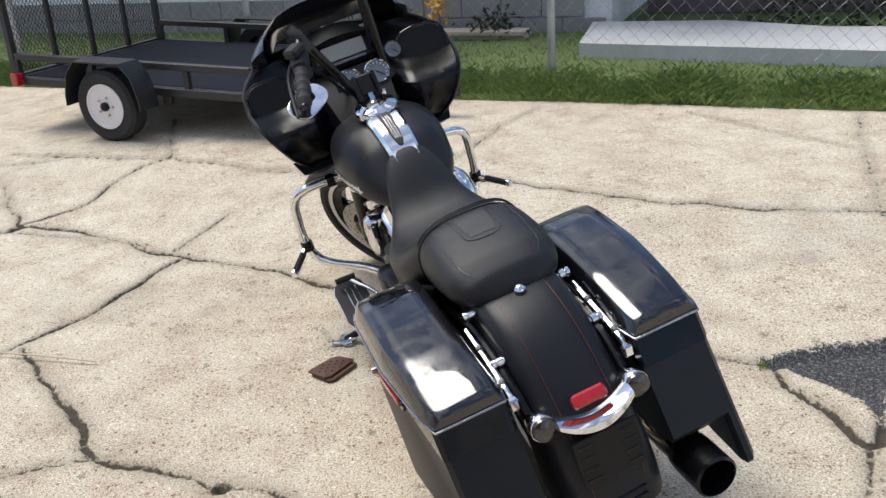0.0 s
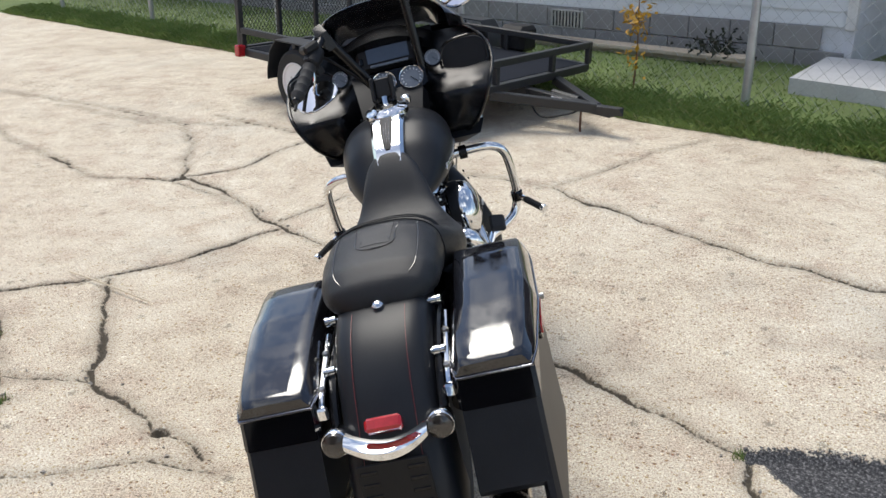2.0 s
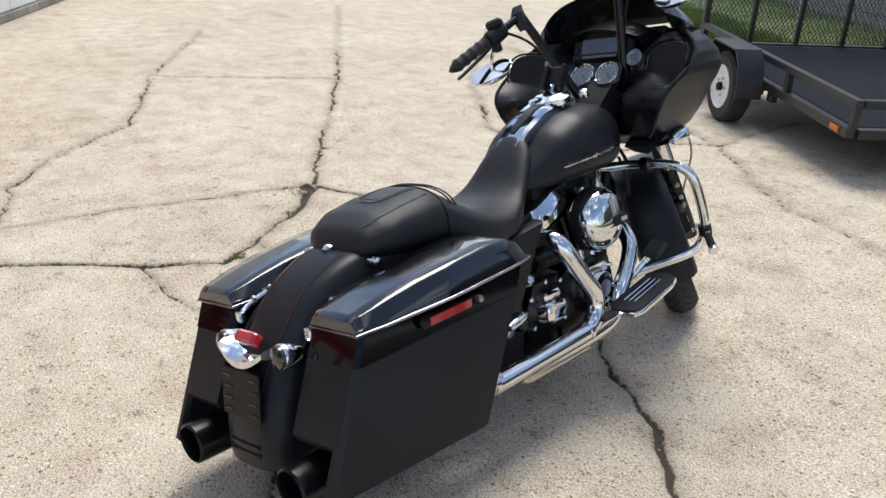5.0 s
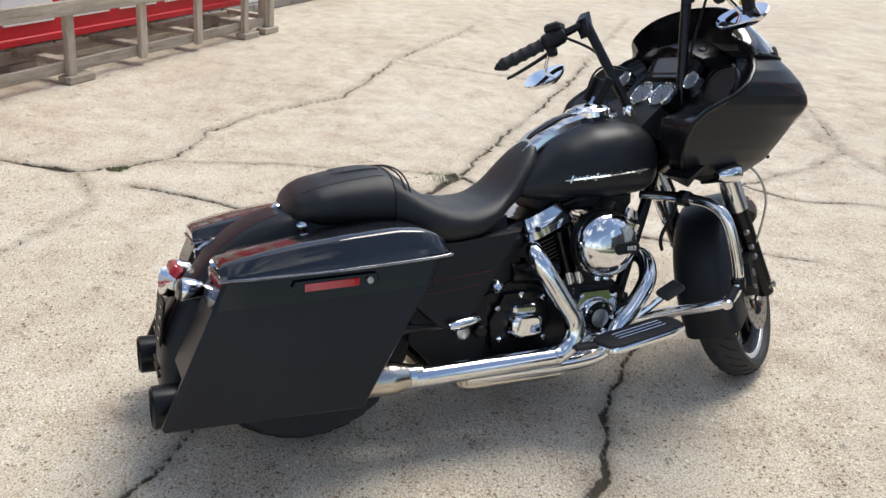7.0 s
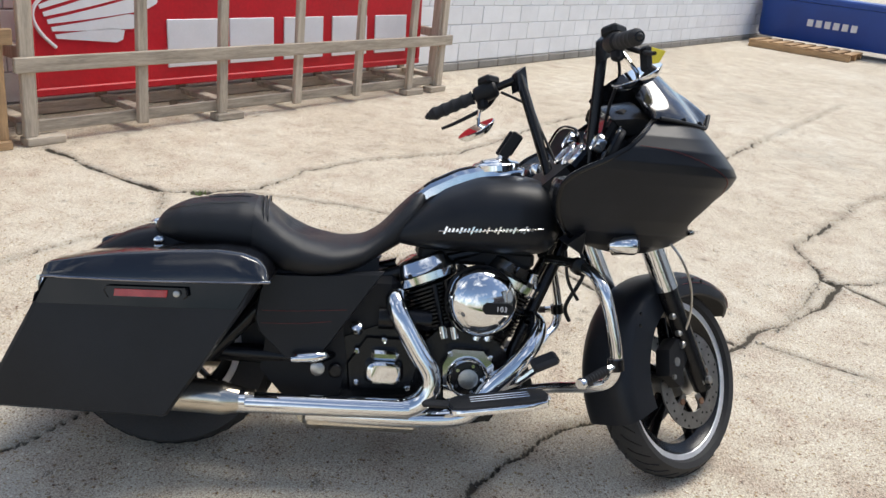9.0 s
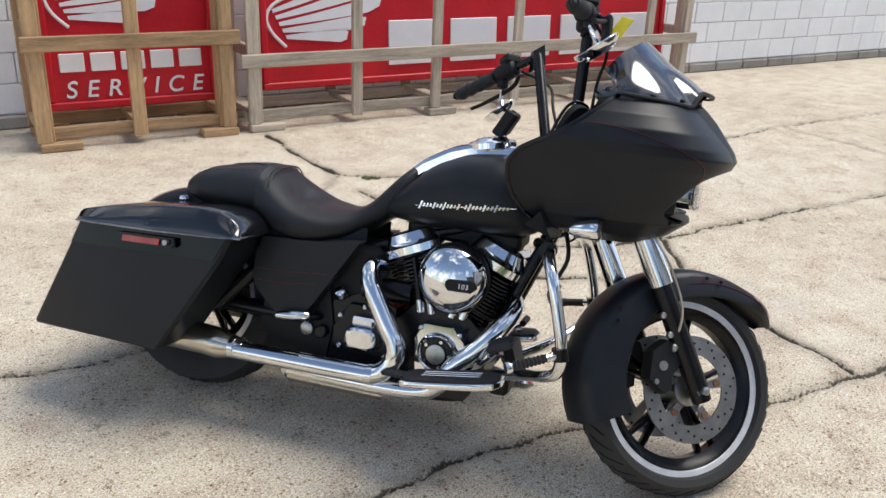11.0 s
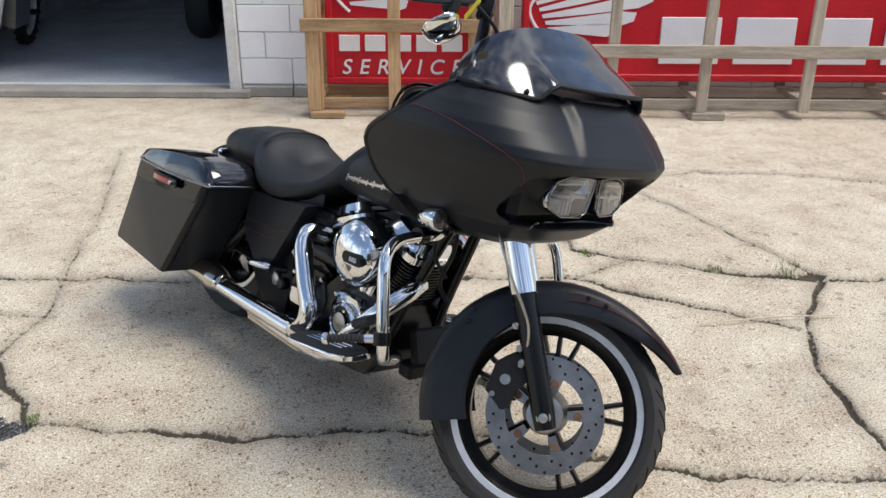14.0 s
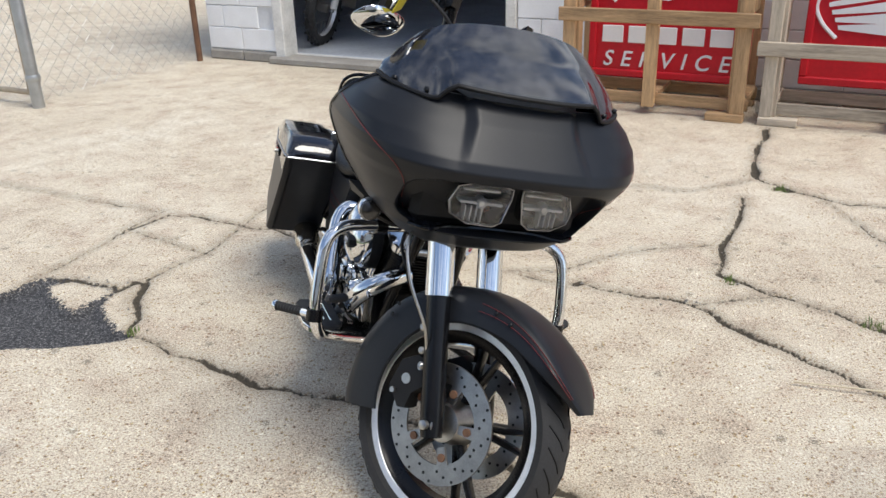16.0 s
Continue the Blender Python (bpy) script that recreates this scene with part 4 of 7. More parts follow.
def fair_pt(z, th, inset=0.0):
    xr, xf, w = interp(z, FZ, FR), interp(z, FZ, FF), interp(z, FZ, FW)
    c, s = math.cos(th), math.sin(th)
    x = xr + (xf - xr) * abs(c) ** interp(z, [0.7, 0.88, 0.94, 1.0], [0.52, 0.52, 0.66, 0.78]) - inset * abs(c)
    y = w * math.copysign(abs(s) ** 0.62, s) * (1 - inset / 0.4)
    # the lamp mouth under the brow, a long oval that shallows outwards
    ay = abs(y)
    e = (ay / 0.245) ** 4 + ((z - 0.8165) / 0.074) ** 4
    k = max(0.0, min(1.0, (1 - e) / 0.3))
    x -= 0.075 * (1 - 0.25 * min(1, ay / 0.24) ** 2) * k * k * (3 - 2 * k)
    # raised panel down the centre of the nose, bounded by two creases that spread downwards
    if z > 0.905:
        up = min(1, (z - 0.905) / 0.1)
        x += 0.021 * up * max(0, min(1, (0.165 - 0.03 * up - ay) / 0.022))
    return Vector((x, y, z))


def fairing_shell():
    zs = [0.675 + (1.05 - 0.675) * k / 110 for k in range(111)]
    th = [-math.pi / 2 + math.pi * k / 200 for k in range(201)]
    rows = [[fair_pt(z, t) for t in th] for z in zs]
    s = Shape()
    inner = [[fair_pt(z, t, 0.008) for t in th] for z in zs]
    s.loft(rows, caps=False, closed=False)
    s.loft(inner, caps=False, closed=False)
    # rims between the skins
    for a, b in ((0, 0), (len(zs) - 1, len(zs) - 1)):
        s.loft([rows[a], inner[b]], caps=False, closed=False)
    for j in (0, len(th) - 1):
        s.loft([[r[j] for r in rows], [r[j] for r in inner]], caps=False, closed=False)
    return s


fairing = part("fairing", fairing_shell(), SATIN, bike, "satin black shark-nosed fairing with red pinstripe", 42)
for sgn in (-1, 1):
    pts = []
    for z, t in ((0.975, 0.02), (0.972, 0.15), (0.963, 0.32), (0.947, 0.5), (0.926, 0.68), (0.905, 0.82), (0.883, 0.9), (0.85, 0.94), (0.8, 0.95), (0.765, 0.93)):
        th = sgn * (math.pi / 2) * (1.0 - 0.62 * t)
        p = fair_pt(z, th)
        pts.append(p + Vector((0.001, sgn * 0.0012, 0.0008)))
    part("pinstripe", Shape().tube(pts, 0.0009, 4, 4), REDSTRIPE, fairing)
# lower lip of the lamp mouth
lip = [Vector((fair_pt(0.747, t).x + 0.004, fair_pt(0.747, t).y, 0.747)) for t in [radians(-40 + 80 * k / 24) for k in range(25)]]
part("mouth_lip", Shape().tube(lip, 0.006, 8, 0), GLOSS, fairing)
mouth = Shape().box((1.99, 0, 0.817), (0.06, 0.41, 0.135), 0.02)
part("lamp_bucket", mouth, MATTE, fairing)
for sgn in (-1, 1):
    hl = [(sgn * 0.012 + sgn * x, z) for x, z in ((0.0, 0.035), (0.0, 0.018), (0.012, -0.026), (0.03, -0.036), (0.085, -0.036), (0.122, -0.022), (0.128, 0.0), (0.115, 0.028), (0.08, 0.038), (0.02, 0.038))]
    def ring(x, k, sgn=sgn, hl=hl):
        cy = sum(p[0] for p in hl) / len(hl) + 0.018
        return [(x + 0.002 - 0.26 * abs(cy + (y - cy) * k) ** 1.3, cy + (y - cy) * k, 0.824 + 1.3 * z * k) for y, z in [(1.08 * yy + 0.017, zz) for yy, zz in hl]]
    lamp = part("headlight", Shape().loft([ring(2.02, 0.98), ring(2.065, 1.0), ring(2.07, 0.97), ring(2.053, 0.9), ring(2.031, 0.6)]), LAMPCUP, bike, "LED headlamp with chrome reflector and clear lens")
    part("lens", Shape().loft([ring(2.066, 0.98), ring(2.076, 0.96), ring(2.08, 0.7)]), CLEAR, lamp).visible_shadow = False
    cy = sgn * 0.076 + 0.017
    part("reflector_bar", Shape().box((2.047, cy, 0.826), (0.03, 0.1, 0.008), 0.002), SILVER, lamp)
    part("projector", Shape().lathe([(0.013, 0), (0.013, 0.02), (0.007, 0.026)], (2.04, cy, 0.826), (1, 0, 0), 16), SILVER, lamp)
    part("bezel", Shape().tube([Vector(p) + Vector((0.003, 0, 0)) for p in ring(2.073, 1.0) + ring(2.073, 1.0)[:1]], 0.0022, 6, 0), TRIMRIM, lamp, "thin bright lens rim")
    for q in range(4):
        part("reflector_rib", Shape().box((2.046, cy + sgn * 0.014 + 0.013 * (q - 1.5), 0.8), (0.026, 0.0035, 0.036), 0.001), SILVER, lamp)
    part("reflector_top", Shape().box((2.042, cy, 0.852), (0.024, 0.085, 0.004), 0.001), SILVER, lamp)

# windscreen
def screen_pt(u, v):
    """u from -1 to 1 across, v from 0 at the foot to 1 at the crown."""
    th = u * radians(82)
    bx = 1.80 + 0.265 * math.cos(th) ** 0.8
    by = 0.3 * math.copysign(abs(math.sin(th)) ** 0.85, u)
    bz = 1.047 - 0.022 * math.cos(th) + 0.006 + 0.04 * max(0.0, min(1.0, (0.46 - abs(u)) / 0.09)) * max(0.0, 1 - 1.6 * v)
    k = math.cos(th) ** 0.66 if abs(u) < 1 else 0
    return Vector((bx - 0.155 * v * k - 0.02 * v * v * k, by * (1 - 0.2 * v * v), bz + 0.19 * v * k * (1 - 0.12 * v)))


def windscreen():
    us = [-1 + 2 * k / 60 for k in range(61)]
    vs = [k / 14 for k in range(15)]
    a = [[screen_pt(u, v) for u in us] for v in vs]
    b = [[screen_pt(u, v) - Vector((0.004, 0, 0.001)) for u in us] for v in vs]
    s = Shape().loft(a, caps=False, closed=False).loft(b, caps=False, closed=False)
    s.loft([a[-1], b[-1]], caps=False, closed=False).loft([a[0], b[0]], caps=False, closed=False)
    return s


scr = part("windscreen", windscreen(), TINT, bike, "low dark tinted windscreen", 50)
part("screen_trim", Shape().tube([screen_pt(-1 + 2 * k / 40, 0) + Vector((0.006, 0, 0.0)) for k in range(41)], 0.0055, 8, 0), MATTE, scr)
vent = Shape().hull([(1.93, y, z) for y in (-0.17, 0.17) for z in (1.0, 1.062)] + [(2.03, y, z) for y in (-0.13, 0.13) for z in (1.0, 1.05)] + [(2.046, y, z) for y in (-0.07, 0.07) for z in (1.0, 1.052)])
part("vent_slot", vent, MATTE, fairing, "dark vent slot under the screen")
for u in (-0.78, -0.52, 0.52, 0.78):
    p = screen_pt(u, 0.07)
    part("screw", Shape().lathe([(0.006, 0), (0.006, 0.006), (0.003, 0.008)], p, (1, u * 0.8, 0.5), 10), POWDER, scr)


# ---- inner fairing, dash and dials ----
def inner_panel():
    """The rider's side of the fairing: a dished board with a raised brow."""
    s = Shape()
    zs = [0.70 + 0.34 * k / 24 for k in range(25)]
    rows = []
    for z in zs:
        xr = interp(z, FZ, FR)
        w = interp(z, FZ, FW) - 0.008
        row = []
        for k in range(49):
            t = -1 + 2 * k / 48
            y = w * t
            side = min(1, max(0, (abs(y) - 0.13) / 0.05))
            x_mid = 1.66 + 0.5 * (z - 0.86) if z > 0.86 else 1.66 + 0.35 * (z - 0.86)
            x_mid += 0.05
            dish = 0.05 * math.sin(min(1, max(0, (1 - abs(t)) * 3)) * math.pi / 2) - 0.045 * min(1, max(0, (0.885 - z) / 0.012)) * min(1, max(0, (1 - abs(t)) * 4))
            row.append(Vector(((xr + dish) * side + max(x_mid, xr + 0.02) * (1 - side), y, z)))
        rows.append(row)
    return s.loft(rows, caps=False, closed=False)


inner = part("inner_fairing", inner_panel(), DASH, bike, "satin black inner fairing with speakers and dials", 40)
part("edge_trim", Shape().tube([Vector((interp(z, FZ, FR), interp(z, FZ, FW) - 0.003, z)) for z in [0.70 + 0.345 * k / 30 for k in range(31)]], 0.007, 8, 0), DASH, inner)
part("edge_trim", Shape().tube([Vector((interp(z, FZ, FR), -interp(z, FZ, FW) + 0.003, z)) for z in [0.70 + 0.345 * k / 30 for k in range(31)]], 0.007, 8, 0), DASH, inner)
# brow over the radio
brow = []
for k in range(17):
    t = -1 + 2 * k / 16
    brow.append([(1.76 + 0.02 * t * t, 0.15 * t, 1.075 - 0.035 * t * t), (1.86, 0.17 * t, 1.10 - 0.05 * t * t), (1.93, 0.19 * t, 1.05 - 0.03 * t * t), (1.80 + 0.02 * t * t, 0.15 * t, 1.03 - 0.03 * t * t)])
part("dash_brow", Shape().loft(brow), DASH, inner)
dashm = Matrix.Translation((1.8, -0.012, 1.018)) @ Matrix.Rotation(radians(24), 4, "Y")
rad = Shape().box((0, 0, 0), (0.04, 0.23, 0.115), 0.012).moved(dashm)
radio = part("radio", rad, MATTE, inner, "flat radio touch screen with side buttons")
part("screen", Shape().box((-0.021, 0, 0.008), (0.004, 0.15, 0.082), 0.001).moved(dashm), SCREEN, radio, "blank glossy screen")
part("button_strip", Shape().box((-0.021, 0, -0.043), (0.005, 0.135, 0.009), 0.001).moved(dashm), GREY, radio)
for sgn in (-1, 1):
    for z in (0.03, -0.02):
        part("button", Shape().box((-0.021, sgn * 0.096, z), (0.006, 0.014, 0.024), 0.002).moved(dashm), GLOSS, radio)
pod = Shape().prism([(-0.105, -0.028), (-0.07, -0.05), (0.07, -0.05), (0.105, -0.028), (0.1, 0.03), (0.07, 0.05), (-0.07, 0.05), (-0.1, 0.03)], -0.03, 0.03, 0.01)
podm = Matrix.Translation((1.72, -0.034, 0.912)) @ Matrix.Rotation(radians(38), 4, "Y") @ Matrix.Rotation(radians(90), 4, "Z")
podp = part("gauge_pod", pod.moved(podm), GLOSS, inner)


def dial(c, r, tilt, parent):
    m = Matrix.Translation(c) @ Matrix.Rotation(radians(tilt), 4, "Y")
    d = part("gauge", Shape().lathe([(r * 1.1, 0.02), (r * 1.1, -0.002), (r * 1.05, -0.005), (r * 1.0, -0.003), (r * 0.99, 0.004)], (0, 0, 0), (1, 0, 0), 32, False).moved(m), CHROME, parent, "chrome-rimmed round gauge with pale dial")
    part("dial", Shape().lathe([(r, 0.001), (r, 0.004)], (0, 0, 0), (1, 0, 0), 32).moved(m), GREY, d)
    ticks = Shape()
    for k in range(13):
        a = radians(-135 + 270 * k / 12)
        ticks.box((-0.0005, r * 0.8 * math.sin(a), r * 0.8 * math.cos(a)), (0.002, r * 0.05, r * 0.16), 0.0003, Matrix.Rotation(-a, 3, "X"))
    part("tick_marks", ticks.moved(m), WHITEM, d)
    part("needle", Shape().box((-0.001, -r * 0.25, -r * 0.25), (0.003, r * 0.06, r * 0.9), 0.001, Matrix.Rotation(radians(-45), 3, "X")).moved(m), MATTE, d)


dial((1.695, 0.014, 0.934), 0.04, 38, podp)
dial((1.695, -0.082, 0.934), 0.04, 38, podp)
for sgn in (-1, 1):
    dial((1.735, sgn * 0.165, 0.975), 0.026, 25, inner)
    spk = []
    for k in range(28):
        a = 2 * math.pi * k / 28
        ca, sa = math.cos(a), math.sin(a)
        spk.append((0.082 * math.copysign(abs(ca) ** 0.7, ca), 0.062 * math.copysign(abs(sa) ** 0.7, sa)))
    m = Matrix.Translation((1.752, sgn * 0.272, 0.952)) @ Matrix.Rotation(radians(22), 4, "Y") @ Matrix.Rotation(radians(90 + sgn * 14), 4, "Z")
    sp = part("speaker", Shape().prism(spk, -0.006, 0.01, 0.004).moved(m), MATTE, inner, "black speaker grille")
    part("speaker_ring", Shape().tube([m @ Vector((x * 1.05, 0.012, z * 1.06)) for x, z in spk + spk[:1]], 0.004, 6, 0), GLOSS, sp)
    part("wind_deflector", Shape().hull([(1.66, sgn * 0.15, 0.70), (1.66, sgn * 0.27, 0.70), (1.72, sgn * 0.2, 0.665), (1.74, sgn * 0.14, 0.668), (1.7, sgn * 0.29, 0.74), (1.72, sgn * 0.15, 0.74)]), SATIN, inner)
    # front turn signal on its bracket
    part("signal_stem", Shape().tube([(1.83, sgn * 0.13, 0.67), (1.84, sgn * 0.2, 0.685), (1.84, sgn * 0.245, 0.705)], 0.009, 10), POWDER, bike)
    ts = part("turn_signal", Shape().lathe([(0.012, -0.06), (0.022, -0.045), (0.028, -0.01), (0.029, 0.008), (0.027, 0.012)], (1.835, sgn * 0.255, 0.71), (1, 0, 0.12), 20), CHROME, bike, "chrome bullet turn signal")
    part("lens", Shape().lathe([(0.026, 0.01), (0.024, 0.018), (0.012, 0.023)], (1.835, sgn * 0.255, 0.71), (1, 0, 0.12), 20), SMOKE, ts)

# ---- tank, console, seat ----
TX = [1.17, 1.21, 1.27, 1.34, 1.44, 1.54, 1.62, 1.665, 1.69]
TW = [0.052, 0.09, 0.126, 0.158, 0.178, 0.182, 0.166, 0.128, 0.054]
TT = [0.67, 0.695, 0.745, 0.808, 0.852, 0.862, 0.853, 0.825, 0.77]
TB = [0.655, 0.64, 0.632, 0.63, 0.63, 0.63, 0.635, 0.65, 0.70]
rings = []
for k in range(41):
    x = 1.17 + 0.52 * k / 40
    w, t, b = (interp(x, TX, q) for q in (TW, TT, TB))
    mid = b + (t - b) * 0.42
    rings.append([(x, y, z) for y, z in sup(36, w, mid - b, 2.7, (0, mid), t - mid)])
# soften the lengthwise kinks
for _ in range(3):
    rings = [rings[0]] + [[tuple((np.array(a) + 2 * np.array(b) + np.array(c)) / 4) for a, b, c in zip(rings[i - 1], rings[i], rings[i + 1])] for i in range(1, len(rings) - 1)] + [rings[-1]]
tank = part("fuel_tank", Shape().loft(rings), SATIN, bike, "satin black teardrop fuel tank with chrome script badge", 60)


def tank_side(x, z, sgn):
    w, t, b = (interp(x, TX, q) for q in (TW, TT, TB))
    mid = b + (t - b) * 0.42
    h = (t - mid) if z > mid else (mid - b)
    return sgn * w * (1 - min(1, abs(z - mid) / h) ** 2.7) ** (1 / 2.7)


for sgn in (-1, 1):
    # the maker's script as a plain chrome band of strokes
    s = Shape()
    for k in range(25):
        x = 1.343 + 0.0104 * k
        hgt = (0.021, 0.01, 0.011, 0.009, 0.017, 0.01, 0.012)[k % 7] if k != 12 else 0.004
        z0 = 0.7 + 0.001 * k * 0.9
        s.hull([(x + a + 0.35 * dz, tank_side(x + a, z0 + dz, sgn) + sgn * e, z0 + dz) for a in (-0.0026, 0.0026) for dz in (-hgt / 2, hgt / 2) for e in (-0.002, 0.002)])
    s.tube([(x, tank_side(x, 0.697 + 0.1 * (x - 1.34), sgn) + sgn * 0.001, 0.697 + 0.1 * (x - 1.34)) for x in [1.325 + 0.29 * k / 20 for k in range(21)]], 0.0014, 6, 0)
    part("badge", s, CHROME, tank, "chrome script badge as plain strokes")
# console
cons = []
for x, w, z in ((1.25, 0.045, 0.765), (1.3, 0.048, 0.808), (1.38, 0.052, 0.851), (1.45, 0.056, 0.872), (1.52, 0.05, 0.88), (1.57, 0.036, 0.876)):
    cons.append([(x, -w, z - 0.03), (x, -w, z - 0.004), (x, -w * 0.8, z + 0.008), (x, w * 0.8, z + 0.008), (x, w, z - 0.004), (x, w, z - 0.03)])
console = part("tank_console", Shape().loft(cons), CHROME, bike, "chrome tank console strip with black insert")
ins = Shape().loft([[(x, y, z + dz) for y, dz in ((-w, 0.004), (-w, 0.011), (w, 0.011), (w, 0.004))] for x, w, z in ((1.285, 0.006, 0.796), (1.3, 0.013, 0.808), (1.34, 0.017, 0.831), (1.38, 0.019, 0.851), (1.415, 0.019, 0.862), (1.428, 0.01, 0.866))])
part("insert", ins, MATTE, console)
for y in (-0.008, 0, 0.008):
    part("insert_rib", Shape().tube([(1.305, y, 0.8225), (1.34, y, 0.842), (1.38, y, 0.862), (1.408, y, 0.871)], 0.0009, 6, 2), TRIMRIM, console)
capm = Matrix.Translation((1.49, 0, 0.876)) @ Matrix.Rotation(radians(-9), 4, "Y")
fcap = part("fuel_cap", Shape().lathe([(0.07, -0.006), (0.07, 0.01), (0.064, 0.016), (0.048, 0.019), (0.042, 0.025), (0.012, 0.028)], (0, 0, 0), (0, 0, 1), 36).moved(capm), CHROME, bike, "round chrome fuel cap")
tiltm = Euler((0, 0.5, 0)).to_matrix()
holder = part("phone_holder", Shape().box((1.535, 0.0, 0.945), (0.02, 0.055, 0.07), 0.006, tiltm), MATTE, bike, "black clamp phone holder on the tank console")
for y in (-0.032, 0.032):
    part("clamp_arm", Shape().box((1.522, y, 0.945), (0.03, 0.012, 0.08), 0.003, tiltm), MATTE, holder)
for k in range(4):
    part("clamp_rib", Shape().box((1.515 + 0.009 * k, 0, 0.912 + 0.018 * k), (0.012, 0.048, 0.007), 0.002, tiltm), MATTE, holder)
part("stalk", Shape().tube([(1.5, 0, 0.895), (1.515, 0, 0.92)], 0.013, 10, 0), CHROME, holder)
part("ignition_knob", Shape().lathe([(0.016, 0), (0.018, 0.012), (0.014, 0.024), (0.006, 0.028)], (1.6, -0.055, 0.872), (-0.3, 0, 1), 18), CHROME, bike, "chrome ignition switch knob")
part("dash_base", Shape().hull([(1.6, y, 0.83) for y in (-0.1, 0.1)] + [(1.7, y, 0.93) for y in (-0.12, 0.12)] + [(1.8, y, z) for y in (-0.14, 0.14) for z in (0.8, 0.97)] + [(1.64, y, 0.8) for y in (-0.1, 0.1)]), MATTE, bike)


def seat_loft(spec, n=32, p=2.6):
    rows = []
    xs = [q[0] for q in spec]
    k = 36
    for i in range(k + 1):
        x = xs[0] + (xs[-1] - xs[0]) * i / k
        w, t, b = (interp(x, xs, [q[j] for q in spec]) for j in (1, 2, 3))
        mid = b + (t - b) * 0.45
        rows.append([(x, y, z) for y, z in sup(n, w, mid - b, p, (0, mid), t - mid)])
    for _ in range(2):
        rows = [rows[0]] + [[tuple((np.array(a) + 2 * np.array(b) + np.array(c)) / 4) for a, b, c in zip(rows[i - 1], rows[i], rows[i + 1])] for i in range(1, len(rows) - 1)] + [rows[-1]]
    return Shape().loft(rows), rows


pil, prow = seat_loft([(0.545, 0.06, 0.645, 0.62), (0.565, 0.115, 0.685, 0.61), (0.62, 0.142, 0.715, 0.595), (0.7, 0.15, 0.732, 0.585), (0.78, 0.15, 0.742, 0.575), (0.825, 0.146, 0.738, 0.57)])
seat = part("seat", pil, LEATHER, bike, "black stitched vinyl two-up seat", 55)
rid, rrow = seat_loft([(0.82, 0.15, 0.742, 0.56), (0.85, 0.165, 0.722, 0.55), (0.9, 0.185, 0.69, 0.535), (0.97, 0.195, 0.655, 0.53), (1.05, 0.185, 0.638, 0.54), (1.12, 0.15, 0.648, 0.56), (1.17, 0.118, 0.682, 0.6), (1.22, 0.1, 0.745, 0.63), (1.26, 0.085, 0.786, 0.66), (1.285, 0.068, 0.806, 0.7), (1.3, 0.03, 0.803, 0.73)])
def bucket(p):
    """The rider's place is dished, with one pulled-in button."""
    x, y, z = p
    top = max(0.0, min(1.0, (z - 0.6) / 0.04))
    d = 0.026 * math.exp(-((x - 0.935) / 0.06) ** 2 - (y / 0.085) ** 2) + 0.014 * math.exp(-((x - 0.925) / 0.018) ** 2 - (y / 0.022) ** 2)
    return (x - d * 0.5 * top, y, z - d * top)


rid.v = [bucket(p) for p in rid.v]
part("rider_seat", rid, LEATHER, seat, sharp=55)
for dx in (0.0, 0.012):
    part("seat_piping", Shape().tube([Vector(p) * 1.0 + Vector((0.012 + dx - 0.012 * math.cos(2 * math.pi * i / 32), p[1] * 0.012, (p[2] - 0.65) * 0.015)) for i, p in enumerate(prow[-1])][0:18], 0.0025, 6, 0), LEATHER, seat)


def seat_top(x, y, spec_rows):
    best = min(spec_rows, key=lambda r: abs(r[0][0] - x))
    cand = [p for p in best if p[2] > sum(q[2] for q in best) / len(best)]
    cand.sort(key=lambda p: p[1])
    return interp(y, [p[1] for p in cand], [p[2] for p in cand])


for line in ([(0.8, 0.055), (0.74, 0.05), (0.69, 0.045), (0.675, 0.0), (0.69, -0.045), (0.74, -0.05), (0.8, -0.055)], [(0.8, 0.1), (0.72, 0.105), (0.62, 0.1), (0.58, 0.08)], [(0.8, -0.1), (0.72, -0.105), (0.62, -0.1), (0.58, -0.08)], [(0.8, 0.04), (0.705, 0.034)], [(0.8, -0.04), (0.705, -0.034)]):
    part("stitching", Shape().tube([(x, y, seat_top(x, y, prow) + 0.001) for x, y in [tuple(q)[:2] for q in curve([(a, b, 0) for a, b in line], 5)]], 0.0012, 4, 0), SMOKE, seat)
pad = []
for i in range(9):
    x = 0.694 + 0.108 * i / 8
    w = 0.036 + 0.008 * i / 8
    pad.append([(x, w * (2 * j / 8 - 1), seat_top(x, w * (2 * j / 8 - 1), prow) + dz) for dz in (0.0012, -0.01) for j in (range(9) if dz > 0 else range(8, -1, -1))])
part("seat_insert", Shape().loft(pad), INSERT, seat, "grey ribbed panel set in the pillion pad", 60)
part("seat_screw", Shape().lathe([(0.014, 0), (0.014, 0.008), (0.008, 0.014), (0.003, 0.015)], (0.537, 0, 0.638), (-0.3, 0, 1), 14), CHROME, bike, "chrome seat screw")

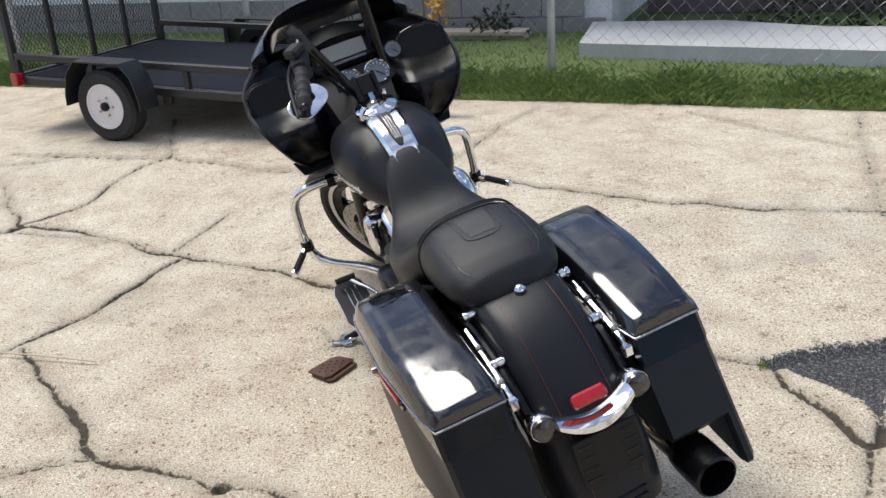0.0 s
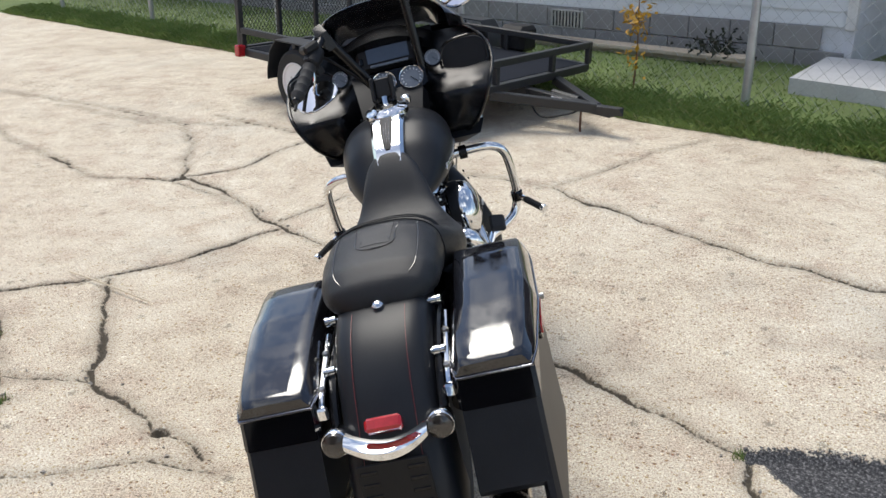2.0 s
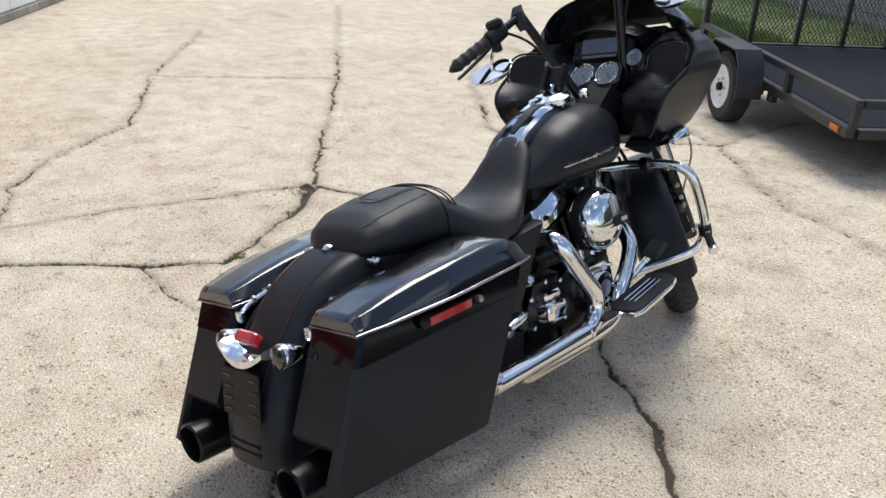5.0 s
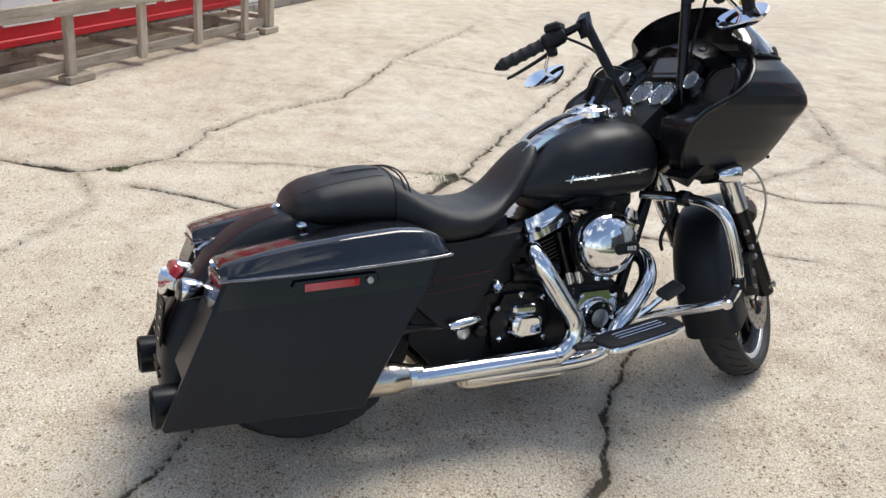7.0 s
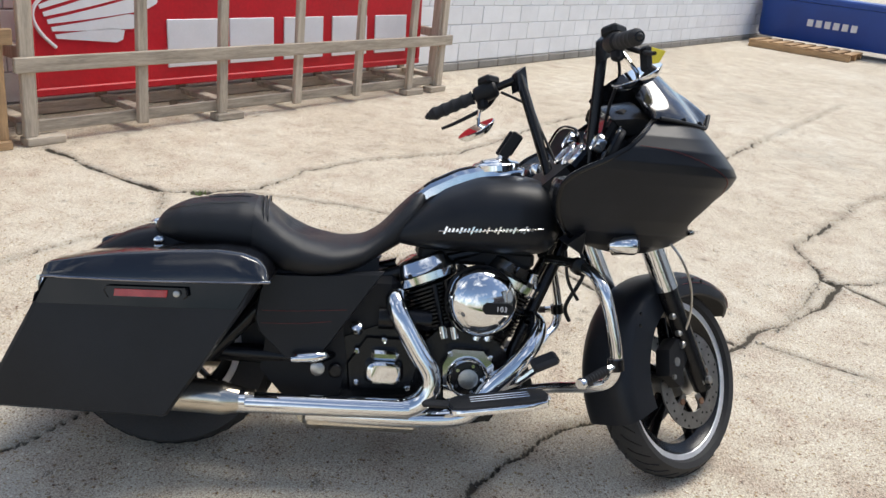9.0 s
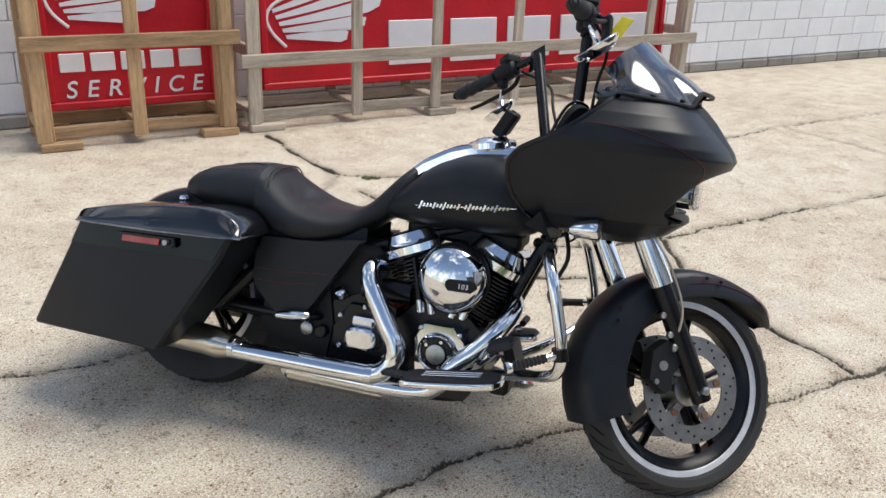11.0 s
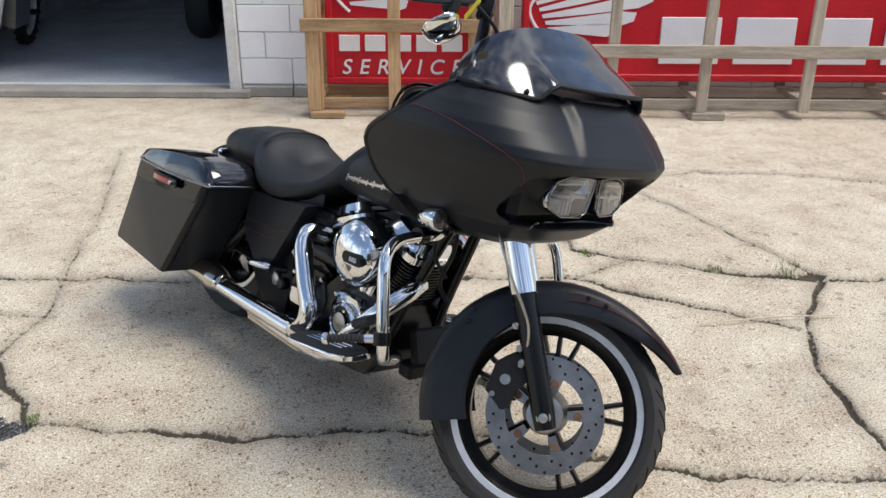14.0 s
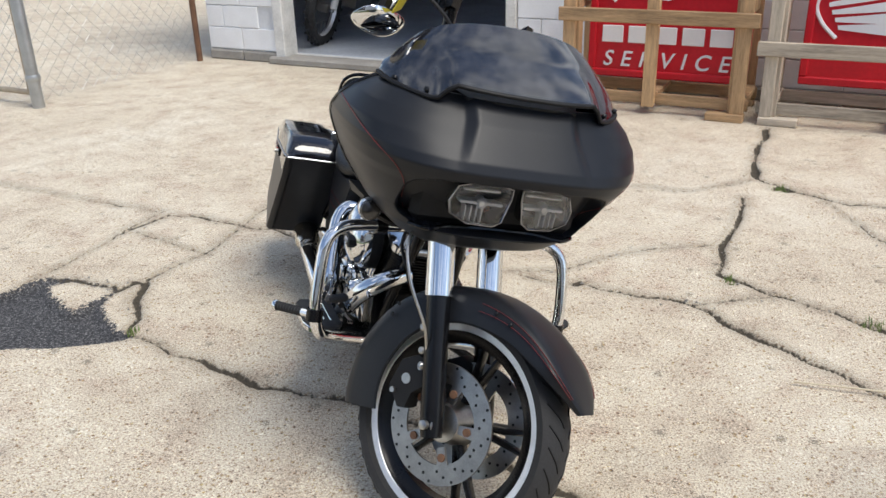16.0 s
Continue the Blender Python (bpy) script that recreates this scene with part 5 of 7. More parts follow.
# ---- tail ----
ra = [radians(-105 + 123 * k / 32) for k in range(33)]
TAIL_R = lambda a: 0.338 + 0.07 * max(0, (-a - 0.95)) ** 1.1
rf = fender(ra, TAIL_R, lambda a: 0.112 + 0.012 * min(1, max(0, -a - 1.0)), lambda a: 0.075 + 0.09 * min(1, max(0, -a - 0.2)))
rear_fender = part("rear_fender", rf.moved(rear), SATIN, bike, "satin black rear mudguard with red pinstripes", 40)
for sgn in (-1, 1):
    pts = [rear @ Vector(((TAIL_R(a) + 0.0005) * math.sin(a), sgn * 0.062, (TAIL_R(a) - 0.0015) * math.cos(a))) for a in [radians(-92 + 80 * k / 24) for k in range(25)]]
    part("pinstripe", Shape().tube([p + (p - Vector((0.6, p.y, 0.315))).normalized() * 0.0003 for p in pts], 0.0008, 4, 0), REDSTRIPE, rear_fender)
    part("fender_strut", Shape().tube([(0.85, sgn * 0.118, 0.5), (0.6, sgn * 0.12, 0.56), (0.42, sgn * 0.12, 0.53), (0.33, sgn * 0.118, 0.46)], 0.011, 8), POWDER, rear_fender)
    for x, z in ((0.572, 0.61), (0.44, 0.55)):
        part("docking_stud", Shape().lathe([(0.007, 0), (0.007, 0.01), (0.012, 0.012), (0.012, 0.026), (0.008, 0.028), (0.012, 0.03), (0.012, 0.038), (0.005, 0.041)], (x, sgn * 0.1, z), (0, sgn, 0), 14), CHROME, rear_fender, "chrome docking stud")
rearlip = Shape()
for dz in (0.0, 0.02):
    rearlip.tube([rear @ Vector((TAIL_R(radians(-97 - dz * 150)) * math.sin(radians(-97 - dz * 150)), 0.058 * t, TAIL_R(radians(-97 - dz * 150)) * math.cos(radians(-97 - dz * 150)))) for t in (-1, -0.6, 0, 0.6, 1)], 0.004, 6, 4)
part("fender_rib", rearlip, SATIN, rear_fender)
tail = part("tail_light", Shape().box((0.272, 0, 0.497), (0.03, 0.078, 0.03), 0.006, Euler((0, -0.75, 0)).to_matrix()), REDLENS, bike, "small red tail lamp")
bar = []
for k in range(17):
    t = -1 + 2 * k / 16
    y, dz = 0.088 * t, -0.016 + 0.03 * t * t
    xx = 0.244 + 0.012 * t * t
    h = 0.018 - 0.006 * t * t
    bar.append([(xx, y, 0.462 + dz - h), (xx - 0.014, y, 0.462 + dz - h * 0.4), (xx - 0.014, y, 0.462 + dz + h * 0.5), (xx + 0.004, y, 0.462 + dz + h), (xx + 0.03, y, 0.462 + dz + h * 0.8), (xx + 0.03, y, 0.462 + dz - h * 0.8)])
sigbar = part("signal_bar", Shape().loft(bar), CHROME, bike, "curved chrome rear signal bar")
for sgn in (-1, 1):
    ts = part("turn_signal", Shape().lathe([(0.012, 0.05), (0.024, 0.036), (0.03, 0.005), (0.031, -0.008), (0.029, -0.012)], (0.285, sgn * 0.112, 0.468), (1, 0, -0.1), 22), CHROME, bike, "chrome rear turn signal with smoked lens")
    part("lens", Shape().lathe([(0.0285, -0.011), (0.026, -0.02), (0.012, -0.026)], (0.285, sgn * 0.112, 0.468), (1, 0, -0.1), 22), SMOKE, ts)
pm = Matrix.Translation((0.228, 0, 0.375)) @ Matrix.Rotation(radians(8), 4, "Y")
plate = part("plate_bracket", Shape().box((0, 0, 0), (0.006, 0.152, 0.115), 0.002).moved(pm), MATTE, bike, "empty black licence plate bracket with slots")
for sgn in (-1, 1):
    for k in range(4):
        part("slot", Shape().box((-0.0035, sgn * 0.05, -0.042 + 0.027 * k), (0.003, 0.036, 0.008), 0.001).moved(pm), GLOSS, plate)

# ---- saddlebags ----
BODY = [(0.345, 0.528), (0.33, 0.49), (0.195, 0.2), (0.2, 0.19), (0.65, 0.195), (0.66, 0.2), (0.845, 0.5), (0.865, 0.552), (0.86, 0.556)]
INNER = [(0.345, 0.528), (0.33, 0.49), (0.245, 0.308), (0.255, 0.29), (0.29, 0.283), (0.42, 0.28), (0.56, 0.26), (0.63, 0.2), (0.66, 0.2), (0.845, 0.5), (0.865, 0.552), (0.86, 0.556)]
BAND = [(0.343, 0.527), (0.315, 0.463), (0.32, 0.461), (0.822, 0.482), (0.828, 0.485), (0.862, 0.55)]


def bagged(shape):
    """The bags draw in towards the tail and flare a little towards the ground."""
    out = []
    for x, y, z in shape.v:
        k = max(0.0, (abs(y) - 0.15) / 0.22)
        a = abs(y) - k * (0.1 * max(0, 0.6 - x) + 0.021 - 0.045 * max(0, 0.55 - z))
        out.append((x, math.copysign(a, y), z))
    shape.v = out
    return shape


for sgn in (-1, 1):
    bag = part("saddlebag", bagged(Shape().prism(BODY, sgn * 0.325, sgn * 0.366, 0.012)), SATIN, bike, "black stretched hard saddlebag with gloss lid")
    part("inner_shell", bagged(Shape().prism(INNER, sgn * 0.158, sgn * 0.345)), SATIN, bag)
    part("gloss_band", bagged(Shape().prism(BAND, sgn * 0.15, sgn * 0.3685, 0.012)), GLOSS, bag, "gloss black upper band")
    rows = []
    LX = [0.338, 0.345, 0.365, 0.40, 0.44, 0.52, 0.64, 0.76, 0.82, 0.86, 0.885, 0.893]
    LT = [0.556, 0.5635, 0.568, 0.5765, 0.5855, 0.6, 0.615, 0.624, 0.62, 0.606, 0.582, 0.562]
    LB = [0.527, 0.528, 0.53, 0.531, 0.533, 0.536, 0.541, 0.547, 0.55, 0.552, 0.553, 0.554]
    for i in range(49):
        x = 0.338 + 0.555 * i / 48
        t, b = interp(x, LX, LT), interp(x, LX, LB)
        taper = 1 - 0.1 * max(0, (0.42 - x) / 0.08) ** 2 - 0.10 * max(0, (x - 0.8) / 0.09) ** 2
        w0, c = 0.113 * taper, sgn * 0.262
        slope = 0.012
        hgt = t - b
        ring = [(-w0, b), (-w0, b + min(0.012, hgt * 0.5)), (-w0 * 0.95, b + hgt * 0.4), (-w0 * 0.83, b + hgt * 0.9), (-w0 * 0.78, b + hgt * 0.98), (-w0 * 0.4, t), (0, t + 0.001), (w0 * 0.4, t), (w0 * 0.78, b + hgt * 0.98),
                (w0 * 0.83, b + hgt * 0.9), (w0 * 0.95, b + hgt * 0.4), (w0, b + min(0.012, hgt * 0.5)), (w0, b)]
        rows.append([(x, c + y, z) for y, z in ring])
    lid = part("lid", bagged(Shape().loft(rows)), LIDPAINT, bag, "dusty gloss black bag lid", 50)
    edge = [(r[0][0], r[0][1] - 0.0015, r[0][2] + 0.002) for r in rows] + [(r[-1][0], r[-1][1] + 0.0015, r[-1][2] + 0.002) for r in reversed(rows)]
    edge = [(x - (0.002 if i in (0, 97) else 0), y, z) for i, (x, y, z) in enumerate(edge)]
    edge.append(edge[0])
    part("lid_trim", bagged(Shape().tube(edge, 0.0036, 8, 0)), TRIMRIM, bag, "bright raised lid rim")
    rm = Shape().prism([(0.505, 0.492), (0.69, 0.501), (0.7, 0.51), (0.695, 0.53), (0.5, 0.522), (0.493, 0.51)], sgn * 0.366, sgn * 0.378, 0.003)
    lat = part("latch_panel", bagged(rm), GLOSS, bag)
    part("reflector", bagged(Shape().prism([(0.52, 0.498), (0.648, 0.504), (0.65, 0.522), (0.522, 0.516)], sgn * 0.376, sgn * 0.381, 0.001)), REDLENS, lat, "red side reflector")
    part("lock", bagged(Shape().lathe([(0.008, 0.37), (0.008, 0.39), (0.004, 0.391)], (0.673, 0, 0.516), (0, sgn, 0), 14)), STEEL, lat)
    rail = part("bag_rail", Shape().tube([(0.345, sgn * 0.14, 0.505), (0.37, sgn * 0.14, 0.525), (0.46, sgn * 0.14, 0.55), (0.57, sgn * 0.14, 0.575)], 0.0075, 10), CHROME, bike, "chrome bag support rail")
    part("rail_foot", Shape().box((0.345, sgn * 0.14, 0.505), (0.018, 0.024, 0.03), 0.004), CHROME, rail)
    for x in (0.36, 0.47):
        part("rail_bolt", Shape().lathe([(0.008, 0), (0.008, 0.012), (0.004, 0.016)], (x + 0.03, sgn * 0.14, 0.53 + 0.25 * (x - 0.36)), (0, 0, 1), 10), STEEL, rail)
    # muffler with black tip
    mf = part("muffler", Shape().tube([(0.86, sgn * 0.215, 0.205), (0.78, sgn * 0.215, 0.207), (0.7, sgn * 0.212, 0.21), (0.3, sgn * 0.208, 0.215)], lambda t: 0.03 + 0.016 * min(1, max(0, (t - 0.1) * 4)), 24, 6), NICKEL, bike, "chrome muffler running under the bag")
    tip = Shape().lathe([(0.046, 0.3), (0.05, 0.295), (0.052, 0.27), (0.052, 0.185), (0.046, 0.18), (0.043, 0.19), (0.042, 0.26), (0.0, 0.262)], (0, sgn * 0.208, 0.214), (1, 0, 0.0), 32, False)
    part("tip", tip, POWDER, mf, "black round exhaust tip")

# ---- engine ----
engine = part("engine", Shape().loft([[(x, y, z) for x, z in q] for y, q in ((-0.13, [(1.27, 0.15), (1.52, 0.15), (1.575, 0.24), (1.55, 0.36), (1.48, 0.42), (1.36, 0.42), (1.28, 0.34)]), (0.13, [(1.27, 0.15), (1.52, 0.15), (1.575, 0.24), (1.55, 0.36), (1.48, 0.42), (1.36, 0.42), (1.28, 0.34)]))]), POWDER, bike, "air-cooled V-twin engine, black with chrome covers")
CR = Vector((1.43, 0, 0.27))
for sgn, nm in ((-1, "rear"), (1, "front")):
    d = Vector((sgn * math.sin(radians(23)), 0, math.cos(radians(23))))
    e = Vector((d.z, 0, -d.x))
    for part_i in range(14):
        h = 0.135 + 0.0112 * part_i
        k = 1.0 if part_i > 2 else 0.9
        fin = Shape().loft([[CR + d * (h + dh) + e * (0.088 * k * c) + Vector((0, 0.115 * k * s_, 0)) for c, s_ in sup(20, 1, 1, 4.5)] for dh in (0, 0.0055)])
        part("cooling_fin", fin, POWDER, engine)
    part("cylinder", Shape().tube([CR + d * 0.1, CR + d * 0.33], 0.062, 20, 0), MATTE, engine)
    head = Shape().loft([[CR + d * (0.294 + h) + e * (w * 1.25 * c) + Vector((0, w2 * 1.15 * s_, 0)) for c, s_ in sup(20, 1, 1, 5)] for h, w, w2 in ((0, 0.07, 0.1), (0.008, 0.074, 0.106), (0.03, 0.074, 0.106), (0.034, 0.071, 0.1), (0.045, 0.066, 0.094), (0.068, 0.058, 0.085), (0.075, 0.045, 0.07))])
    rk = part("rocker_cover", head, CHROME, engine, "chrome rocker cover")
    for q in (-0.045, 0.045):
        part("cover_bolt", Shape().lathe([(0.007, 0), (0.007, 0.012)], CR + d * 0.33 + e * q + Vector((0, -0.115, 0)), (0, -1, 0), 10), MATTE, rk)
    # pushrod tubes
    for q in (-0.018, 0.018):
        a = CR + d * 0.29 + e * (-sgn * 0.03 + q) + Vector((0, -0.122, 0))
        b = CR + Vector((sgn * 0.045 + q * 0.9, -0.13, 0.12))
        part("pushrod_tube", Shape().tube([a, b], 0.0085, 10, 0), POWDER, engine)
        part("pushrod_base", Shape().tube([b + (a - b).normalized() * 0.035, b], 0.013, 12, 0), CHROME, engine)
cam_c = Vector((1.44, -0.13, 0.29))
cover = part("cam_cover", Shape().prism([(1.375, 0.225), (1.41, 0.2), (1.48, 0.205), (1.52, 0.25), (1.515, 0.33), (1.48, 0.37), (1.39, 0.37), (1.365, 0.32)], -0.125, -0.165, 0.012), CHROME, engine, "chrome cam cover")
part("timer_cover", Shape().lathe([(0.06, 0.03), (0.058, 0.045), (0.05, 0.054), (0.046, 0.05)], cam_c, (0, -1, 0), 32, False), CHROME, cover)
part("timer_plate", Shape().lathe([(0.047, 0.03), (0.047, 0.05), (0.03, 0.051), (0.03, 0.056), (0.01, 0.057)], cam_c, (0, -1, 0), 32), POWDER, cover)
part("timer_badge", Shape().lathe([(0.028, 0.052), (0.028, 0.0585), (0.02, 0.06)], cam_c, (0, -1, 0), 24), STEEL, cover)
for a in range(5):
    part("timer_bolt", Shape().lathe([(0.005, 0.05), (0.005, 0.055)], cam_c + Vector((0.038 * math.cos(a * 1.257), 0, 0.038 * math.sin(a * 1.257))), (0, -1, 0), 8), CHROME, cover)
for x, z in ((1.385, 0.355), (1.5, 0.35), (1.505, 0.255), (1.395, 0.215)):
    part("cover_bolt", Shape().lathe([(0.008, 0), (0.008, 0.008), (0.004, 0.011)], (x, -0.164, z), (0, -1, 0), 10), CHROME, cover)
ac_c = Vector((1.46, -0.1, 0.507))
acp = part("air_cleaner", Shape().lathe([(0.07, 0.0), (0.085, 0.02), (0.097, 0.045), (0.099, 0.07), (0.094, 0.088), (0.08, 0.105), (0.05, 0.118), (0.02, 0.1225), (0.004, 0.123)], ac_c, (0, -1, 0), 48), CHROME, bike, "round domed chrome air cleaner cover", 50)
part("backplate", Shape().lathe([(0.1, 0.03), (0.102, 0.05), (0.1, 0.062)], ac_c, (0, -1, 0), 40), MATTE, acp)
ins = Shape().prism([(1.455, 0.497), (1.465, 0.485), (1.53, 0.487), (1.542, 0.498), (1.538, 0.513), (1.525, 0.52), (1.465, 0.518), (1.456, 0.51)], -0.196, -0.2265, 0.003)
badge = part("insert", ins, MATTE, acp, "black insert with raised number")
txt = words("103", badge, 0, 0, 0.019, WHITEM, 1.15, 0.0)
txt.matrix_local = pose(1.508, -0.2275, 0.4965, 90, 0, 0)
# gearbox and covers
gear = part("gearbox", Shape().loft([[(x, y, z) for x, z in ((1.05, 0.17), (1.28, 0.16), (1.29, 0.38), (1.2, 0.42), (1.06, 0.36))] for y in (-0.12, 0.13)]), POWDER, engine)
tc = Shape().loft([[(x, y, 0.287 + z) for x, z in [(1.205 + a, b) for a, b in sup(24, 0.055 * k, 0.035 * k, 4)]] for y, k in ((-0.12, 1.0), (-0.15, 1.0), (-0.158, 0.9), (-0.172, 0.86), (-0.178, 0.7))])
part("gearbox_cover", tc, CHROME, gear, "ribbed chrome gearbox cover")
part("gearbox_cap", Shape().box((1.205, -0.14, 0.335), (0.075, 0.05, 0.028), 0.008), CHROME, gear)
part("gearbox_flange", Shape().prism([(1.11, 0.22), (1.28, 0.21), (1.3, 0.3), (1.27, 0.38), (1.15, 0.38), (1.1, 0.3)], -0.118, -0.135, 0.006), POWDER, gear)
for x, z in ((1.13, 0.25), (1.125, 0.34), (1.27, 0.36), (1.275, 0.24), (1.2, 0.375)):
    part("bolt", Shape().lathe([(0.008, 0), (0.008, 0.01), (0.004, 0.013)], (x, -0.134, z), (0, -1, 0), 10), CHROME, gear)
part("fill_plug", Shape().lathe([(0.018, 0), (0.02, 0.012), (0.016, 0.026), (0.006, 0.03)], (1.12, -0.13, 0.395), (0.0, -0.7, 0.7), 16), CHROME, gear, "chrome filler plug")
part("master_cylinder", Shape().lathe([(0.02, 0), (0.02, 0.03), (0.015, 0.035)], (1.07, -0.12, 0.28), (0, -1, 0), 14), POWDER, gear)
# left primary
pr = Shape().loft([[(x, y, z) for x, z in [(1.28 + a, 0.27 + b + 0.02 * (a / 0.25)) for a, b in sup(28, 0.25 * k, 0.1 * k, 3)]] for y, k in ((0.125, 1.0), (0.16, 1.0), (0.175, 0.94), (0.18, 0.8))])
part("primary_cover", pr, POWDER, engine, "black primary drive cover")
part("derby_cover", Shape().lathe([(0.075, 0.17), (0.075, 0.186), (0.06, 0.192)], (1.16, 0, 0.27), (0, 1, 0), 28), CHROME, engine)
part("horn", Shape().loft([[(x, y, z) for x, z in [(1.43 + a, 0.5 + b) for a, b in sup(20, 0.035 * k, 0.075 * k, 3)]] for y, k in ((0.11, 0.9), (0.15, 1.0), (0.165, 0.85), (0.172, 0.5))]), CHROME, bike, "chrome waterfall horn cover")

# ---- exhaust headers on the right ----
hp = part("exhaust_header", Shape().tube([(1.235, -0.115, 0.49), (1.22, -0.17, 0.5), (1.235, -0.2, 0.46), (1.29, -0.215, 0.37), (1.33, -0.22, 0.305), (1.325, -0.222, 0.25), (1.28, -0.222, 0.212), (1.2, -0.222, 0.205), (0.8, -0.22, 0.2)], 0.0285, 22, 8), CHROME, bike, "chrome exhaust header with heat shield")
for x in (1.27, 0.83):
    part("clamp", Shape().lathe([(0.031, -0.008), (0.031, 0.008)], (x, -0.222, 0.208), (1, 0, 0.02), 22), CHROME, hp)
fp = part("exhaust_header", Shape().tube([(1.615, -0.06, 0.455), (1.635, -0.12, 0.44), (1.61, -0.175, 0.39), (1.555, -0.195, 0.325), (1.5, -0.2, 0.27), (1.46, -0.2, 0.21), (1.4, -0.2, 0.18), (1.25, -0.2, 0.172), (1.0, -0.19, 0.17)], 0.027, 22, 8), CHROME, bike, "chrome front exhaust pipe curving below the engine")
part("collector_box", Shape().box((1.15, -0.185, 0.155), (0.32, 0.06, 0.05), 0.015), NICKEL, fp)
part("pipe_link", Shape().tube([(1.0, -0.19, 0.165), (0.95, 0.0, 0.16), (0.9, 0.21, 0.19), (0.82, 0.216, 0.205)], 0.026, 14, 6), NICKEL, fp)

# ---- frame, side covers, boards ----
for sgn in (-1, 1):
    fr = part("frame_tube", Shape().tube([(1.73, sgn * 0.03, 0.74), (1.69, sgn * 0.055, 0.64), (1.58, sgn * 0.085, 0.36), (1.53, sgn * 0.1, 0.2), (1.45, sgn * 0.11, 0.15), (1.05, sgn * 0.11, 0.14), (0.98, sgn * 0.11, 0.2), (0.95, sgn * 0.11, 0.4)], 0.0175, 14), POWDER, bike, "black tubular frame rail")
    part("backbone", Shape().tube([(1.72, sgn * 0.04, 0.7), (1.4, sgn * 0.06, 0.62), (1.1, sgn * 0.08, 0.53), (0.7, sgn * 0.1, 0.5)], 0.016, 10), POWDER, fr)
    v = Shape().prism([(1.185, 0.57), (1.0, 0.553), (0.87, 0.548), (0.85, 0.5), (0.842, 0.42), (0.855, 0.385), (0.93, 0.315), (0.96, 0.302), (1.01, 0.31), (1.05, 0.36), (1.1, 0.44)], sgn * 0.12, sgn * 0.172, 0.014)
    side = part("side_cover", v, SATIN, bike, "satin black side cover with red pinstripes")
    for z0 in (0.455, 0.42):
        part("pinstripe", Shape().tube([(0.86, sgn * 0.1725, z0 - 0.01), (0.95, sgn * 0.1735, z0 - 0.006), (1.05 if z0 < 0.44 else 1.09, sgn * 0.1735, z0 + 0.006)], 0.0008, 4, 4), REDSTRIPE, side)
    part("seat_rail_cover", Shape().hull([(0.84, sgn * 0.12, 0.57), (1.17, sgn * 0.1, 0.6), (1.17, sgn * 0.1, 0.56), (0.84, sgn * 0.15, 0.54), (1.0, sgn * 0.168, 0.56), (1.0, sgn * 0.15, 0.6)]), SATIN, bike)
    part("swingarm", Shape().tube([(1.02, sgn * 0.1, 0.3), (0.6, sgn * 0.12, 0.315)], 0.026, 12, 0), POWDER, bike)
    part("shock", Shape().tube([(0.72, sgn * 0.145, 0.3), (0.86, sgn * 0.13, 0.46)], 0.022, 12, 0), POWDER, bike)
    # rider's floorboard
    out = [(1.375, 0.0), (1.385, 0.055), (1.42, 0.068), (1.6, 0.068), (1.645, 0.055), (1.66, 0.02), (1.655, -0.03), (1.62, -0.045), (1.4, -0.045), (1.38, -0.03)]
    bm_ = Matrix.Translation((1.515, sgn * 0.265, 0.25)) @ Matrix.Rotation(radians(-9), 4, "Y") @ Matrix.Translation((-1.515, 0, 0))
    def bring(z, k):
        return [bm_ @ Vector((1.515 + (x - 1.515) * k, sgn * y * k, z)) for x, y in out]
    fb = part("floorboard", Shape().loft([bring(-0.006, 0.96), bring(-0.002, 1.0), bring(0.01, 1.0), bring(0.012, 0.98)]), CHROME, bike, "rider footboard with black rubber pad in a chrome rim")
    part("pad", Shape().loft([bring(0.011, 0.95), bring(0.018, 0.94), bring(0.02, 0.9)]), RUBBER, fb)
    for q in (-0.012, 0.006, 0.024):
        part("pad_rib", Shape().tube([bm_ @ Vector((1.44, sgn * q, 0.0205)), bm_ @ Vector((1.6, sgn * q, 0.0205))], 0.0022, 6, 0), CHROME, fb)
    part("bracket", Shape().tube([(1.5, sgn * 0.1, 0.2), (1.5, sgn * 0.25, 0.228)], 0.014, 10, 0), POWDER, fb)
    # passenger peg
    part("passenger_peg", Shape().tube([(1.045, sgn * 0.18, 0.332), (1.02, sgn * 0.19, 0.33), (0.97, sgn * 0.197, 0.325), (0.95, sgn * 0.198, 0.322)], lambda t: 0.009 + 0.006 * math.sin(min(1, t * 1.15) * math.pi * 0.9), 12), CHROME, bike, "folded chrome passenger footpeg")
    part("peg_mount", Shape().tube([(1.06, sgn * 0.12, 0.32), (1.03, sgn * 0.17, 0.32), (0.99, sgn * 0.18, 0.315)], 0.012, 8), POWDER, bike)
    # engine guard and highway peg
    gd = part("engine_guard", Shape().tube([(1.665, sgn * 0.047, 0.625), (1.713, sgn * 0.132, 0.63), (1.728, sgn * 0.227, 0.631), (1.740, sgn * 0.293, 0.622), (1.758, sgn * 0.331, 0.585), (1.785, sgn * 0.342, 0.5), (1.806, sgn * 0.342, 0.41), (1.800, sgn * 0.323, 0.348), (1.763, sgn * 0.283, 0.318), (1.688, sgn * 0.170, 0.275), (1.580, sgn * 0.085, 0.23)], 0.0158, 18, 8), CHROME, bike, "bent chrome engine guard tube")
    part("guard_clamp", Shape().lathe([(0.024, -0.014), (0.024, 0.014)], (1.718, sgn * 0.189, 0.631), (0.1, sgn, 0), 16), POWDER, gd)
    part("peg_clamp", Shape().lathe([(0.022, -0.016), (0.022, 0.016)], (1.805, sgn * 0.342, 0.4), (0.2, 0, -1), 16), POWDER, gd)
